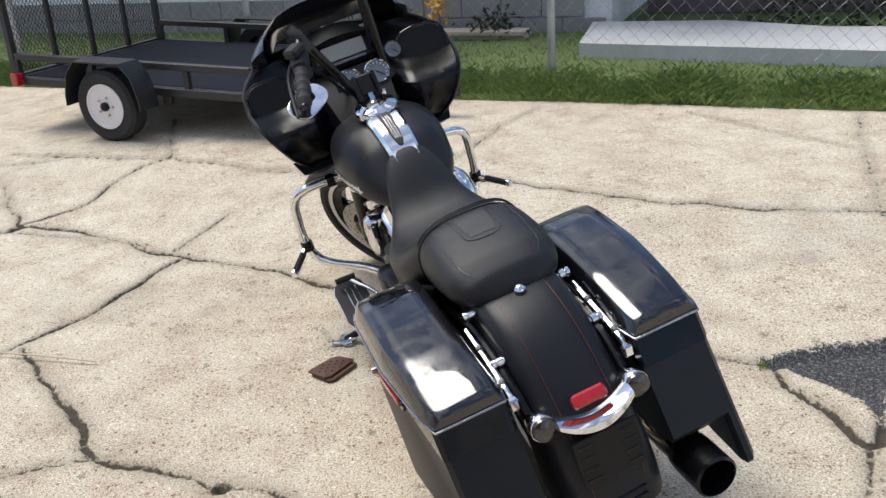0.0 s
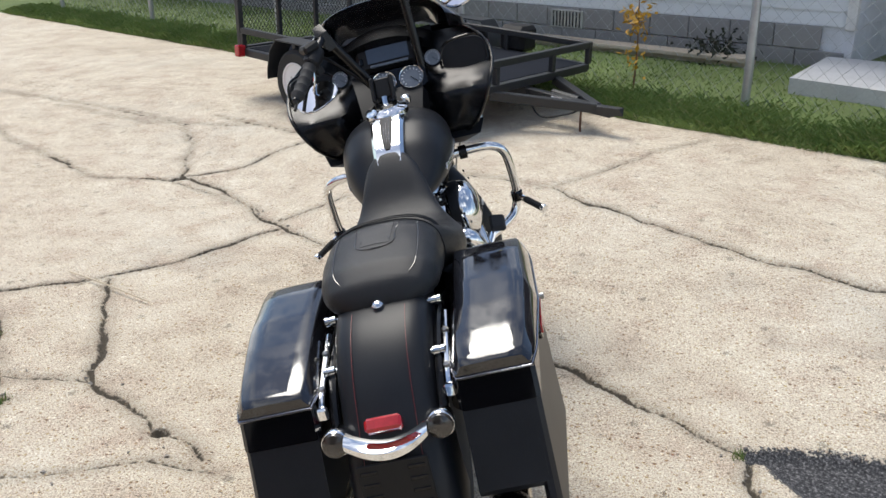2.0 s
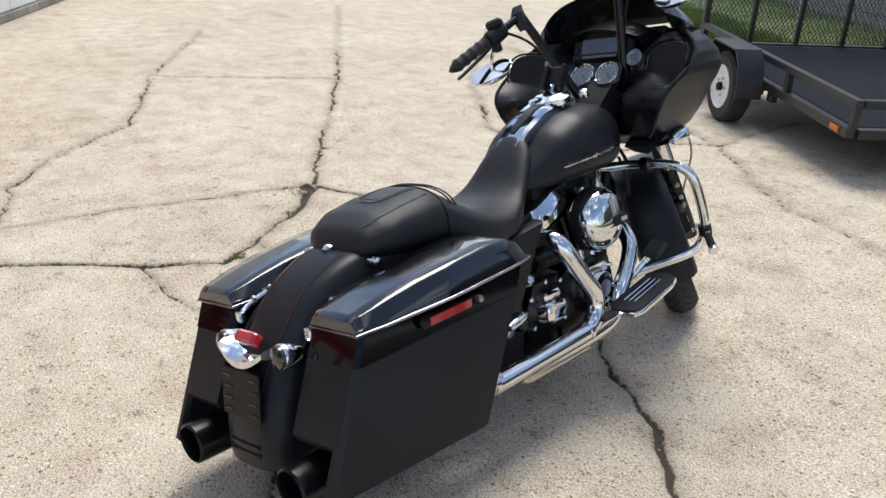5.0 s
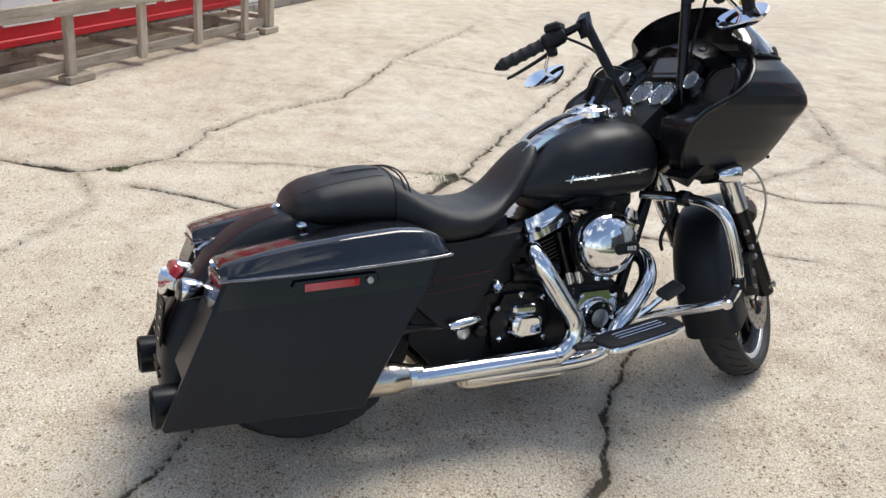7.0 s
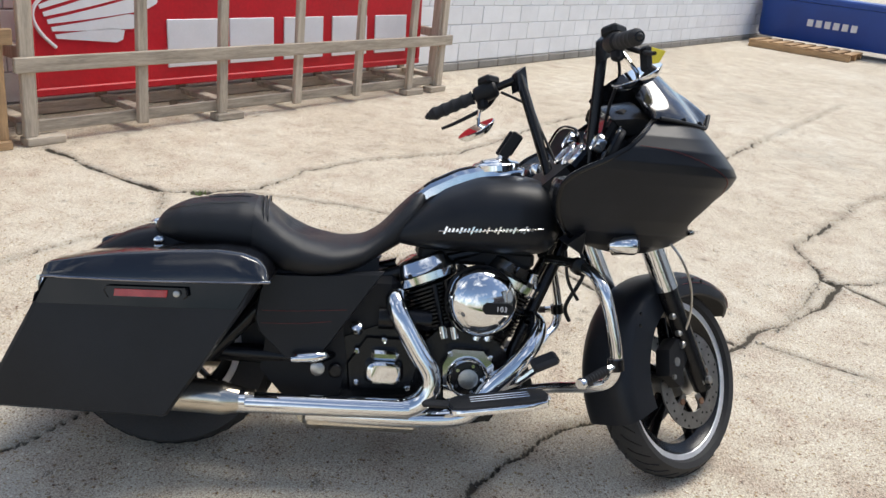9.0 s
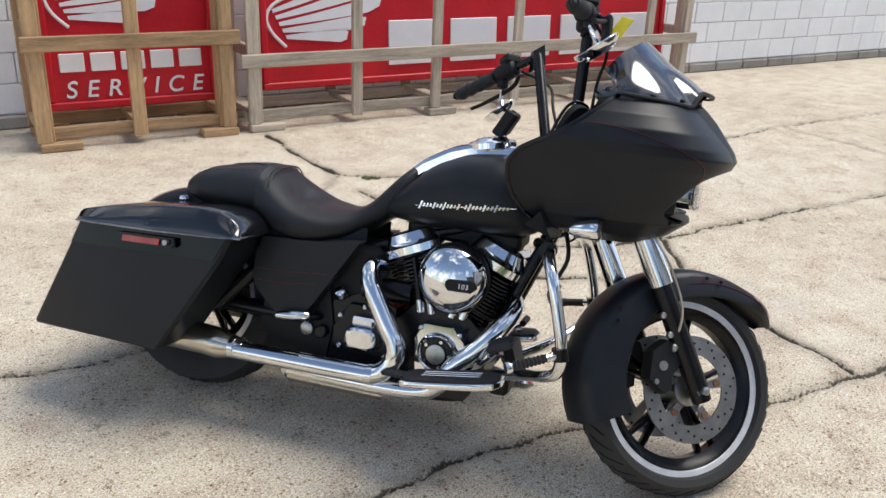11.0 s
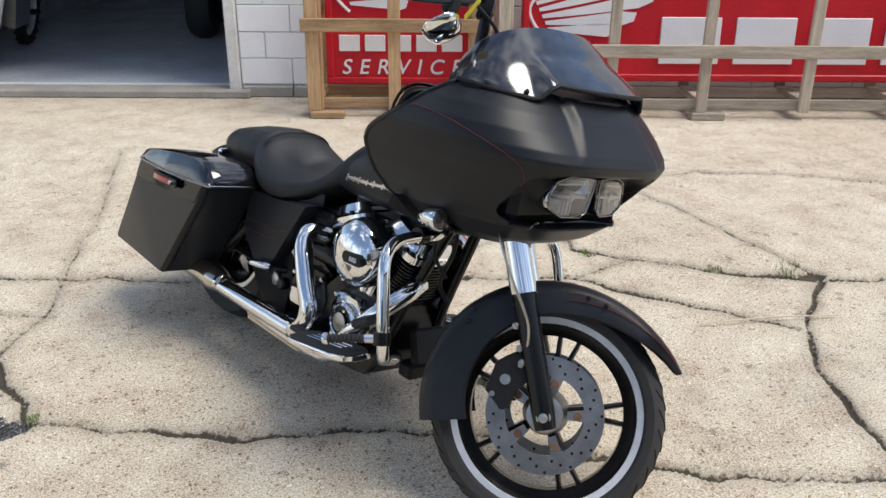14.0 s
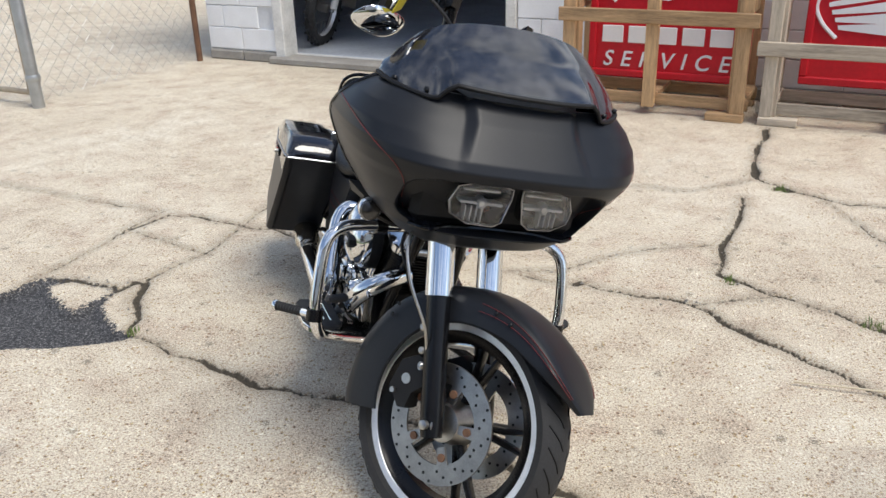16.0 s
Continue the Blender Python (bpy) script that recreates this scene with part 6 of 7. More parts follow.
    pa, pb = Vector((1.800, sgn * 0.348, 0.398)), Vector((1.688, sgn * 0.430, 0.365))
    pd = (pb - pa).normalized()
    Lp = (pb - pa).length
    pg = part("highway_peg", Shape().lathe([(0.009 if q % 2 else 0.013, Lp * (0.22 + 0.68 * q / 18)) if q else (0.008, 0.0) for q in range(19)], pa, pd, 14), RUBBER, bike, "ribbed rubber highway peg with chrome end")
    part("peg_end", Shape().lathe([(0.0145, Lp * 0.9), (0.016, Lp * 0.95), (0.013, Lp)], pa, pd, 16), CHROME, pg)
    part("peg_arm", Shape().tube([pa, pa + pd * Lp * 0.24], 0.011, 10, 0), CHROME, pg)
# right: brake pedal; left: gear levers and side stand
bp = part("brake_pedal", Shape().tube([(1.5, -0.15, 0.24), (1.57, -0.2, 0.29), (1.62, -0.235, 0.345)], 0.01, 8), CHROME, bike, "chrome brake pedal with black pad")
part("pad", Shape().box((1.635, -0.255, 0.372), (0.075, 0.055, 0.024), 0.008, Euler((0.2, -0.45, 0)).to_matrix()), RUBBER, bp)
part("heel_pad", Shape().box((1.36, -0.25, 0.235), (0.1, 0.035, 0.016), 0.006), RUBBER, bp)
sl = part("shift_lever", Shape().tube([(1.6, 0.26, 0.31), (1.5, 0.2, 0.27), (1.4, 0.24, 0.3)], 0.007, 8), CHROME, bike, "chrome heel-toe shift lever")
part("toe_peg", Shape().tube([(1.6, 0.24, 0.315), (1.6, 0.31, 0.318)], 0.011, 10, 0), RUBBER, sl)
part("oil_cooler", Shape().box((1.63, 0, 0.27), (0.03, 0.12, 0.1), 0.006, Euler((0, -0.35, 0)).to_matrix()), MATTE, bike)
part("regulator", Shape().box((1.6, 0, 0.185), (0.06, 0.1, 0.05), 0.01), MATTE, bike)
for sgn in (-1, 1):
    part("pivot_cover", Shape().hull([(x, sgn * y, z) for y in (0.07, 0.128) for x, z in ((0.86, 0.27), (0.88, 0.42), (1.08, 0.42), (1.1, 0.3), (1.08, 0.18), (0.95, 0.17))]), MATTE, bike, "black swingarm pivot cover")
    part("pivot_nut", Shape().lathe([(0.02, 0.128), (0.02, 0.14), (0.012, 0.143)], (1.02, 0, 0.28), (0, sgn, 0), 12), STEEL, bike)
part("coil_box", Shape().box((1.45, 0, 0.618), (0.34, 0.14, 0.05), 0.012), MATTE, bike)
part("throttle_body", Shape().tube([(1.43, -0.1, 0.5), (1.43, 0.1, 0.5)], 0.045, 18, 0), MATTE, engine)
part("battery_box", Shape().box((1.08, 0, 0.42), (0.3, 0.22, 0.26), 0.02), MATTE, bike)
part("starter", Shape().tube([(1.18, -0.1, 0.43), (1.33, -0.1, 0.43)], 0.035, 16, 0), POWDER, engine)
part("wiring", Shape().tube([(1.74, -0.08, 0.68), (1.76, -0.1, 0.6), (1.72, -0.09, 0.5), (1.74, -0.07, 0.45)], 0.006, 8), MATTE, bike)
part("wiring", Shape().tube([(1.7, -0.1, 0.66), (1.71, -0.12, 0.58), (1.75, -0.1, 0.52)], 0.005, 8), MATTE, bike)
INV = BIKE.inverted()
foot = INV @ Vector((-0.30, 2.70, 0.012))
stand = part("side_stand", Shape().tube([(1.48, 0.13, 0.19), ((1.48 + foot.x) / 2, (0.13 + foot.y) / 2, (0.19 + foot.z) / 2), foot], lambda t: 0.016 - 0.004 * t, 12, 3), POWDER, bike, "side stand swung out to the ground")
part("stand_foot", Shape().hull([foot + Vector(p) for p in ((-0.05, 0, -0.004), (0.05, 0.01, -0.004), (0.03, -0.03, 0.0), (-0.03, -0.03, 0.0), (0.0, 0.03, 0.008), (-0.04, 0.02, 0.006))]), CHROME, stand)

part("stand_toe", Shape().tube([INV @ Vector(p) for p in ((-0.25, 2.70, 0.05), (-0.27, 2.69, 0.022), (-0.31, 2.68, 0.012), (-0.35, 2.675, 0.016))], lambda t: 0.011 - 0.003 * t, 10), CHROME, stand, "curved chrome foot of the stand")
part("stand_tab", Shape().hull([INV @ Vector((-0.352 + dx - 0.5 * dz, 2.685 + dy, 0.012 + dz)) for dx in (-0.011, 0.011) for dy in (-0.003, 0.003) for dz in (0.0, 0.06)]), CHROME, stand, "flat chrome tab")

# ---- loose things on the pavement ----
PLATE = [(-0.078, -0.022), (-0.07, -0.012), (-0.005, 0.056), (0.02, 0.062), (0.072, 0.036), (0.07, 0.026), (0.0, -0.066), (-0.02, -0.07)]
def plate_rings(k, dx, dy, zs):
    return [[(x * k * q + dx, y * k * q + dy, z) for x, y in PLATE] for z, q in zs]
pkh = solid("stand_plate", Shape().loft(plate_rings(1.0, 0.0, 0.0, ((0.0115, 0.98), (0.0125, 1.0), (0.0185, 1.0), (0.0195, 0.97)))), PUCK, "brown kickstand plate with round holes lying on another plate", "plate", m=pose(-0.338, 2.505, 0.002))
solid("stand_plate", Shape().loft(plate_rings(0.97, 0.012, -0.01, ((0.0, 0.98), (0.002, 1.0), (0.009, 1.0), (0.0105, 0.97)))), PUCK, "brown kickstand plate lying flat on the concrete", "plate", m=pose(-0.338, 2.505, 0.002))
for i in range(4):
    for j in range(4):
        if (i, j) not in ((0, 3), (3, 0)):
            part("hole", Shape().lathe([(0.0045, 0.0192), (0.0045, 0.0202)], ((i - 1.5) * 0.021 + 0.004 * (j - 1.5), (j - 1.5) * 0.021 - 0.003, 0), (0, 0, 1), 8), MATTE, pkh)
for x, y in ((-0.064, -0.02), (0.012, 0.05), (0.06, 0.03), (-0.012, -0.058)):
    part("hole", Shape().lathe([(0.004, 0.0192), (0.004, 0.0202)], (x, y, 0), (0, 0, 1), 8), MATTE, pkh)
solid("dry_stalk", Shape().tube([(-1.72, 2.84, 0.012), (-1.45, 2.755, 0.02), (-1.19, 2.68, 0.012)], 0.003, 6, 4), STRAW, "pale dry plant stalk lying on the pavement", "stalk")


def debris():
    rng = random.Random(11)
    s = Shape()
    for _ in range(260):
        w, line = rng.choice(CRACKS)
        i = rng.randrange(len(line) - 1)
        t = rng.random()
        x = line[i][0] + (line[i + 1][0] - line[i][0]) * t + rng.gauss(0, 0.03)
        y = line[i][1] + (line[i + 1][1] - line[i][1]) * t + rng.gauss(0, 0.03)
        r = rng.uniform(0.003, 0.009)
        s.hull([(x + rng.uniform(-r, r), y + rng.uniform(-r, r), rng.uniform(0, r)) for _ in range(7)])
    solid("rubble", s, FOOTING, "small concrete crumbs along the cracks", "rubble", kind="stuff", sharp=0)
    g = Shape()
    for px, py, r in ((-1.93, 2.42, 0.05), (-1.86, 2.46, 0.04), (-1.6, 2.3, 0.03), (-1.75, 0.85, 0.03), (1.06, 2.32, 0.02), (-1.2, 1.92, 0.02)):
        for _ in range(46):
            x, y = rng.gauss(px, r * 0.6), rng.gauss(py, r * 0.6)
            a, h = rng.uniform(0, 6.3), rng.uniform(0.01, 0.028)
            dx, dy = math.cos(a) * 0.0025, math.sin(a) * 0.0025
            g.put([(x - dx, y - dy, -0.01), (x + dx, y + dy, -0.01), (x + dy * 4, y - dx * 4, h)], [(0, 1, 2)])
    solid("weeds", g, GRASS, "small green weeds growing in the cracks", "weeds", kind="stuff", sharp=0)


debris()

# ---- trailer ----
TR = pose(-0.73, 5.165, 0.0, 0, 0, -24.8) @ Matrix.Translation((0, 0, 0.34)) @ pose(0, 0, 0, 0, 2.2, 0) @ Matrix.Translation((0, 0, -0.34))  # x ahead, y to its left; origin under the near front corner
trailer = thing("utility_trailer", "black steel utility trailer with mesh tailgate standing up", "trailer", TR)
LEN, WID = 2.22, 1.52
part("bed", Shape().box((-LEN / 2, WID / 2, 0.365), (LEN - 0.06, WID - 0.06, 0.02), 0.003), BEDMAT, trailer, "dark worn bed boards")


def tbar(a, b, w, name="rail", mat=None, parent=None):
    a, b = Vector(a), Vector(b)
    d = (b - a)
    m = d.to_track_quat("X", "Z").to_matrix()
    return part(name, Shape().box((a + b) / 2, (d.length, w, w), 0.004, m), mat or TRAILER, parent or trailer)


for y in (0, WID):
    tbar((-LEN, y, 0.345), (0, y, 0.345), 0.055, "chassis_rail")
    tbar((-LEN, y, 0.51), (0.02, y, 0.51), 0.045, "top_rail")
    for x in (0, -0.78, -1.55, -LEN):
        tbar((x, y, 0.37), (x, y, 0.49), 0.04, "upright")
for x in (0, -LEN):
    tbar((x, 0.03, 0.345), (x, WID - 0.03, 0.345), 0.055, "cross_rail")
tbar((0, 0.03, 0.51), (0, WID - 0.03, 0.51), 0.045, "top_rail")
for y in (0.45, 1.07):
    tbar((0, y, 0.37), (0, y, 0.49), 0.04, "upright")
for y in (0.1, WID - 0.1):
    tbar((0, WID / 2 + (y - WID / 2) * 0.55, 0.31), (0.6, WID / 2, 0.27), 0.06, "tongue")
tbar((-0.4, WID / 2, 0.3), (0.72, WID / 2, 0.26), 0.06, "tongue")
cp = part("coupler", Shape().hull([(0.62, WID / 2 - 0.04, 0.29), (0.62, WID / 2 + 0.04, 0.29), (0.78, WID / 2 - 0.03, 0.3), (0.78, WID / 2 + 0.03, 0.3), (0.8, WID / 2, 0.25), (0.62, WID / 2 - 0.04, 0.24), (0.62, WID / 2 + 0.04, 0.24)]), TRAILER, trailer)
part("tongue_label", Shape().box((0.3, WID / 2 - 0.033, 0.277), (0.09, 0.004, 0.04), 0.001), SIGNWHITE, trailer, "white label with unreadable print")
part("tongue_label", Shape().box((0.52, WID / 2 - 0.033, 0.27), (0.07, 0.004, 0.035), 0.001), SIGNWHITE, trailer)
part("safety_chain", Shape().tube([(0.5, WID / 2 - 0.03, 0.25), (0.52, WID / 2 - 0.05, 0.1), (0.58, WID / 2 - 0.08, 0.02), (0.68, WID / 2 - 0.16, 0.012), (0.75, WID / 2 - 0.1, 0.012)], 0.008, 6), RUST, trailer)
part("cable", Shape().tube([(0.05, WID / 2 - 0.04, 0.3), (0.2, WID / 2 - 0.08, 0.16), (0.4, WID / 2 - 0.06, 0.2), (0.5, WID / 2 - 0.04, 0.25)], 0.006, 6), MATTE, trailer)
part("jack", Shape().tube([(0.42, WID / 2 + 0.05, 0.29), (0.2, WID / 2 + 0.06, 0.3)], 0.022, 10, 0), TRAILER, trailer)
part("side_marker", Shape().box((-0.12, -0.032, 0.345), (0.09, 0.012, 0.032), 0.004), AMBER, trailer, "amber side marker lamp")
part("tail_lamp", Shape().box((-LEN + 0.02, -0.05, 0.36), (0.06, 0.07, 0.09), 0.008), REDLENS, trailer, "red tail lamp")
for y, sg in ((-0.14, -1), (WID + 0.14, 1)):
    c = Vector((-1.3, y, 0.268))
    tw = part("trailer_wheel", Shape().lathe([(0.142, -0.06), (0.16, -0.068), (0.21, -0.07), (0.234, -0.052), (0.239, 0), (0.234, 0.052), (0.21, 0.07), (0.16, 0.068), (0.142, 0.06)], c, (0, 1, 0), 48, False), RUBBER, trailer, "black tyre on a white steel wheel")
    part("white_rim", Shape().lathe([(0.144, 0.06), (0.148, 0.07), (0.138, 0.072), (0.13, 0.055), (0.105, 0.04), (0.065, 0.05), (0.055, 0.05), (0.0, 0.05)], c, (0, sg, 0), 36), SIGNWHITE, tw)
    part("hub_cap", Shape().lathe([(0.03, 0.05), (0.028, 0.08), (0.018, 0.09), (0.0, 0.092)], c, (0, sg, 0), 20), MATTE, tw)
    for k in range(5):
        a = 2 * math.pi * k / 5
        part("lug_nut", Shape().lathe([(0.009, 0.05), (0.009, 0.068)], c + Vector((0.06 * math.cos(a), 0, 0.06 * math.sin(a))), (0, sg, 0), 6), STEEL, tw)
    for k in range(10):
        a = 2 * math.pi * (k + 0.5) / 10
        part("vent_hole", Shape().lathe([(0.0125, 0.036), (0.0125, 0.0515)], c + Vector((0.096 * math.cos(a), 0, 0.096 * math.sin(a))), (0, sg, 0), 10), MATTE, tw)
    fo = [(0.36, -0.01), (0.355, 0.06), (0.31, 0.2), (0.22, 0.285), (-0.22, 0.285), (-0.31, 0.2), (-0.355, 0.06), (-0.36, -0.01)]
    gu = Shape()
    ring = [[(c.x + x * 0.85, y + yy, 0.272 + z) for x, z in fo] for yy in (-0.088, 0.088)]
    ring2 = [[(c.x + x * 0.83, y + yy, 0.268 + z * 0.98) for x, z in fo] for yy in (-0.088, 0.088)]
    gu.loft([ring[0], ring[1]], caps=False, closed=False).loft([ring2[0], ring2[1]], caps=False, closed=False)
    gu.loft([ring[0], ring2[0]], caps=False, closed=False).loft([ring[1], ring2[1]], caps=False, closed=False)
    part("mudguard", gu, TRAILER, trailer, "black folded steel mudguard")
part("axle", Shape().tube([(-1.3, -0.1, 0.268), (-1.3, WID + 0.1, 0.268)], 0.025, 10, 0), TRAILER, trailer)
for x in (-1.15, -0.95):
    part("spring_hanger", Shape().box((x, 0.0, 0.29), (0.06, 0.05, 0.06), 0.006), TRAILER, trailer)
# standing tailgate with expanded-metal mesh
gate = tbar((-LEN - 0.03, -0.02, 0.36), (-LEN - 0.03, WID + 0.02, 0.36), 0.05, "tailgate")
GH = 1.55
for y in (0.0, 0.38, 0.76, 1.14, WID):
    tbar((-LEN - 0.03, y, 0.385), (-LEN - 0.03, y, GH), 0.045 if y in (0.0, WID) else 0.035, "gate_bar", parent=gate)
tbar((-LEN - 0.03, 0.02, GH + 0.02), (-LEN - 0.03, WID - 0.02, GH + 0.02), 0.04, "gate_bar", parent=gate)
net = Shape()
n = 46
for k in range(n):
    for sg in (-1, 1):
        pts = []
        for j in range(25):
            z = 0.39 + (GH - 0.39) * j / 24
            y = WID * (k + 0.5) / n + sg * (0.5 * WID / n) * (1 if j % 2 else -1)
            pts.append((-LEN - 0.03 + 0.003 * sg, min(max(y, 0.01), WID - 0.01), z))
        net.tube(pts, 0.0028, 3, 0, False)
part("gate_mesh", net, TRAILER, gate, "black expanded metal mesh")
part("gate_latch", Shape().tube([(-LEN - 0.05, -0.03, 0.86), (-LEN - 0.1, -0.1, 0.86)], 0.012, 8, 0), TRAILER, gate)
for x0 in (-0.75, ):
    part("spare_box", Shape().box((x0, WID + 0.1, 0.46), (0.25, 0.2, 0.2), 0.03), MATTE, trailer)


# ---- lawn, chain-link fence, house ----
def ground_strip(name, s0, s1, d0, d1, z0, z1, mat, label, cat):
    """A sheet that climbs a bank and then runs on level."""
    sh = Shape()
    ss = [s0 + (s1 - s0) * k / 160 for k in range(161)]
    ds = [d0, d0 + 0.05, d0 + 0.12, d0 + 0.22, d0 + 0.4, d0 + 1, d1]
    zs = [z0 - 0.02, z0 + 0.03, z1 * 0.55, z1 * 0.85, z1, z1 + 0.02, z1 + 0.1]
    rows = []
    for d, z in zip(ds, zs):
        rows.append([(s, -(d + (0.04 * noise.noise((s * 1.7, d * 2, 0)) if d < d0 + 0.3 else 0)), z + 0.02 * noise.noise((s * 2.3, d * 3, 4))) for s in ss])
    sh.loft(rows, caps=False, closed=False)
    return solid(name, sh, mat, label, cat, kind="structure", m=SHOP_M)


ground_strip("lawn", -8, 26, 7.5, 30, 0.085, 0.16, TURF, "green lawn with a ragged grassy edge", "lawn")


def lawn_grass():
    rng = random.Random(21)
    V, F = [], []

    def blade(s, d, z, h, w, lean):
        a = rng.uniform(0, 6.3)
        cx, cy = math.cos(a) * w, math.sin(a) * w
        b = rng.uniform(0, 6.3)
        lx, ly = math.cos(b) * lean * h, math.sin(b) * lean * h
        k = len(V)
        V.extend([(s - cx, -d - cy, z), (s + cx, -d + cy, z), (s + cx * 0.6 + lx * 0.5, -d + cy * 0.6 + ly * 0.5, z + h * 0.65), (s + lx, -d + ly, z + h * 0.9)])
        F.extend([(k, k + 1, k + 2), (k, k + 2, k + 3)])
    for _ in range(105000):
        s = rng.uniform(-4.5, 13)
        u = rng.random()
        tuft = noise.noise((s * 2.2, 0, 9))
        if u < 0.62:
            d = 7.5 + abs(rng.gauss(0.0, 0.24)) + 0.03 * tuft
            h = rng.uniform(0.02, 0.075) * (1 + 0.6 * tuft)
            z = interp(d, [7.5, 7.62, 7.75, 8.0], [0.08, 0.12, 0.145, 0.155])
            blade(s, d, z, max(0.025, h), 0.002, 1.0)
        else:
            d = 7.8 + rng.random() ** 1.3 * 2.1
            blade(s, d, 0.155 + 0.01 * (d - 8), rng.uniform(0.02, 0.055), 0.003, 0.7)
    me = bpy.data.meshes.new("grass")
    me.from_pydata(V, [], F)
    me.materials.append(GRASS)
    ob = new("grass", me)
    ob.matrix_world = SHOP_M
    tagged(ob, "long uncut grass blades along the lawn edge", "grass", kind="stuff")


lawn_grass()


def chain_link(name, label, L, H, m, posts, rail=True, cell=0.057):
    f = thing(name, label, "fence", m)
    net = Shape()
    n = int(L / cell)
    rows = int(H / cell)
    for k in range(n):
        pts = [((k + 0.5) * cell + (0.5 * cell if (j + k) % 2 else -0.5 * cell), 0.0025 * (1 if j % 2 else -1), 0.03 + j * cell) for j in range(rows)]
        net.tube(pts, 0.0017, 3, 0, False)
    tagged(part("mesh", net, GALV, f, "galvanised diamond wire mesh"), kind="stuff")
    for x in posts:
        p = part("post", Shape().lathe([(0.03, -0.2), (0.03, H + 0.02), (0.024, H + 0.04), (0.0, H + 0.05)], (x, 0.035, 0), (0, 0, 1), 16), GALV, f)
        for z in (0.3, 0.8):
            part("tie", Shape().lathe([(0.033, -0.008), (0.033, 0.008)], (x, 0.035, z), (0, 0, 1), 14), GALV, p)
    if rail:
        part("top_rail", Shape().tube([(0, 0.03, H), (L, 0.03, H)], 0.02, 10, 0), GALV, f)
    return f


chain_link("chain_link_fence", "galvanised chain-link fence on round posts along the lawn", 17.5, 1.5, at_shop(-5.0, 8.12, 0.12), [0.3, 3.4, 6.7, 9.33, 12.0, 14.7, 17.3])


def house():
    h = thing("house", "white clapboard house on a grey block foundation", "house", SHOP_M)
    d = -9.8
    part("wall", Shape().box((9.8, d - 0.12, 1.6), (16.4, 0.2, 3.2), 0.004), MORTAR, h)
    part("side_wall", Shape().box((1.72, d - 2.1, 1.6), (0.2, 3.7, 3.2), 0.004), MORTAR, h)
    lap = Shape().loft([[(x, y, z) for y, z in ((0.0, 0.0), (0.016, 0.0), (0.004, 0.125), (0.0, 0.125))] for x in (-8.2, 8.2)]).mesh("siding_board", SIDING, 0)
    lap2 = Shape().loft([[(x, y, z) for x, z in ((0.0, 0.0), (-0.016, 0.0), (-0.004, 0.125), (0.0, 0.125))] for y in (-2.0, 2.0)]).mesh("siding_board", SIDING, 0)
    for k in range(20):
        ob = new("siding_board", lap)
        ob.parent = h
        ob.location = (9.8, d - 0.018, 0.52 + 0.12 * k)
        ob = new("siding_board", lap2)
        ob.parent = h
        ob.location = (1.62, d - 2.02, 0.52 + 0.12 * k)
    part("corner_trim", Shape().box((1.63, d, 1.7), (0.08, 0.06, 2.4), 0.006), WHITEPAINT, h)
    blk = Shape().box((0, 0, 0), (0.393, 0.03, 0.19), 0.006).mesh("foundation_block", FOUND, 0)
    for r in range(2):
        for k in range(41):
            ob = new("foundation_block", blk)
            ob.parent = h
            ob.location = (1.85 + 0.4 * k + 0.2 * (r % 2), d + 0.004, 0.22 + 0.2 * r)
    vent = part("foundation_vent", Shape().box((4.4, d + 0.02, 0.4), (0.4, 0.02, 0.18), 0.004), GALV, h, "louvred foundation vent")
    for k in range(9):
        part("louvre", Shape().box((4.24 + 0.04 * k, d + 0.034, 0.4), (0.008, 0.012, 0.15), 0.002), MATTE, vent)
    part("roof", Shape().loft([[(x, y, z) for y, z in ((d + 0.4, 3.15), (d - 2.2, 4.4), (d - 4.6, 3.15), (d - 2.2, 4.25))] for x in (1.2, 18.4)]), PURPLE, h, "brown shingle roof")
    for x0, y0, z0, l0 in ((3.6, 0.3, 0.2, 2.6), (3.4, 0.35, 0.245, 2.2)):
        solid("board", Shape().box((x0, d + y0, z0), (l0, 0.22, 0.04), 0.006), WOODG, "grey weathered board lying on the lawn by the house", "board", group="boards by the house", m=SHOP_M)


house()
solid("concrete_slab", Shape().loft([[(x, y, z) for x, y in ((1.62, -8.62), (1.75, -9.72), (0.6, -9.75), (-0.2, -9.4), (-2.5, -9.3), (-2.6, -8.1))] for z in (0.1, 0.29)]), SLABC, "pale poured concrete slab beside the house", "slab", kind="structure", m=SHOP_M)
shed = thing("outbuilding", "low dark brown shingled lean-to behind the slab", "shed", SHOP_M)
part("wall", Shape().box((-0.2, -11.0, 1.2), (3.3, 0.2, 2.4), 0.01), PURPLE, shed)
for k in range(11):
    part("shingle_board", Shape().loft([[(x, -10.9 + y, 0.2 + 0.2 * k + z) for y, z in ((0.0, 0.0), (0.022, 0.0), (0.006, 0.21), (0.0, 0.21))] for x in (-1.85, 1.45)]), PURPLE, shed)
part("eave", Shape().box((-0.2, -10.8, 2.45), (3.6, 0.7, 0.08), 0.01), PURPLE, shed)
hedge = Shape()
rg = random.Random(4)
for _ in range(1800):
    x, y, z = rg.uniform(-2.6, 0.4), rg.uniform(-10.2, -9.75), rg.uniform(0.15, 1.5)
    a, r = rg.uniform(0, 6.3), rg.uniform(0.03, 0.07)
    hedge.put([(x, y, z), (x + r * math.cos(a), y + r * 0.5, z + r * math.sin(a)), (x + r * math.cos(a + 1), y + r * 0.3, z + r * math.sin(a + 1))], [(0, 1, 2)])
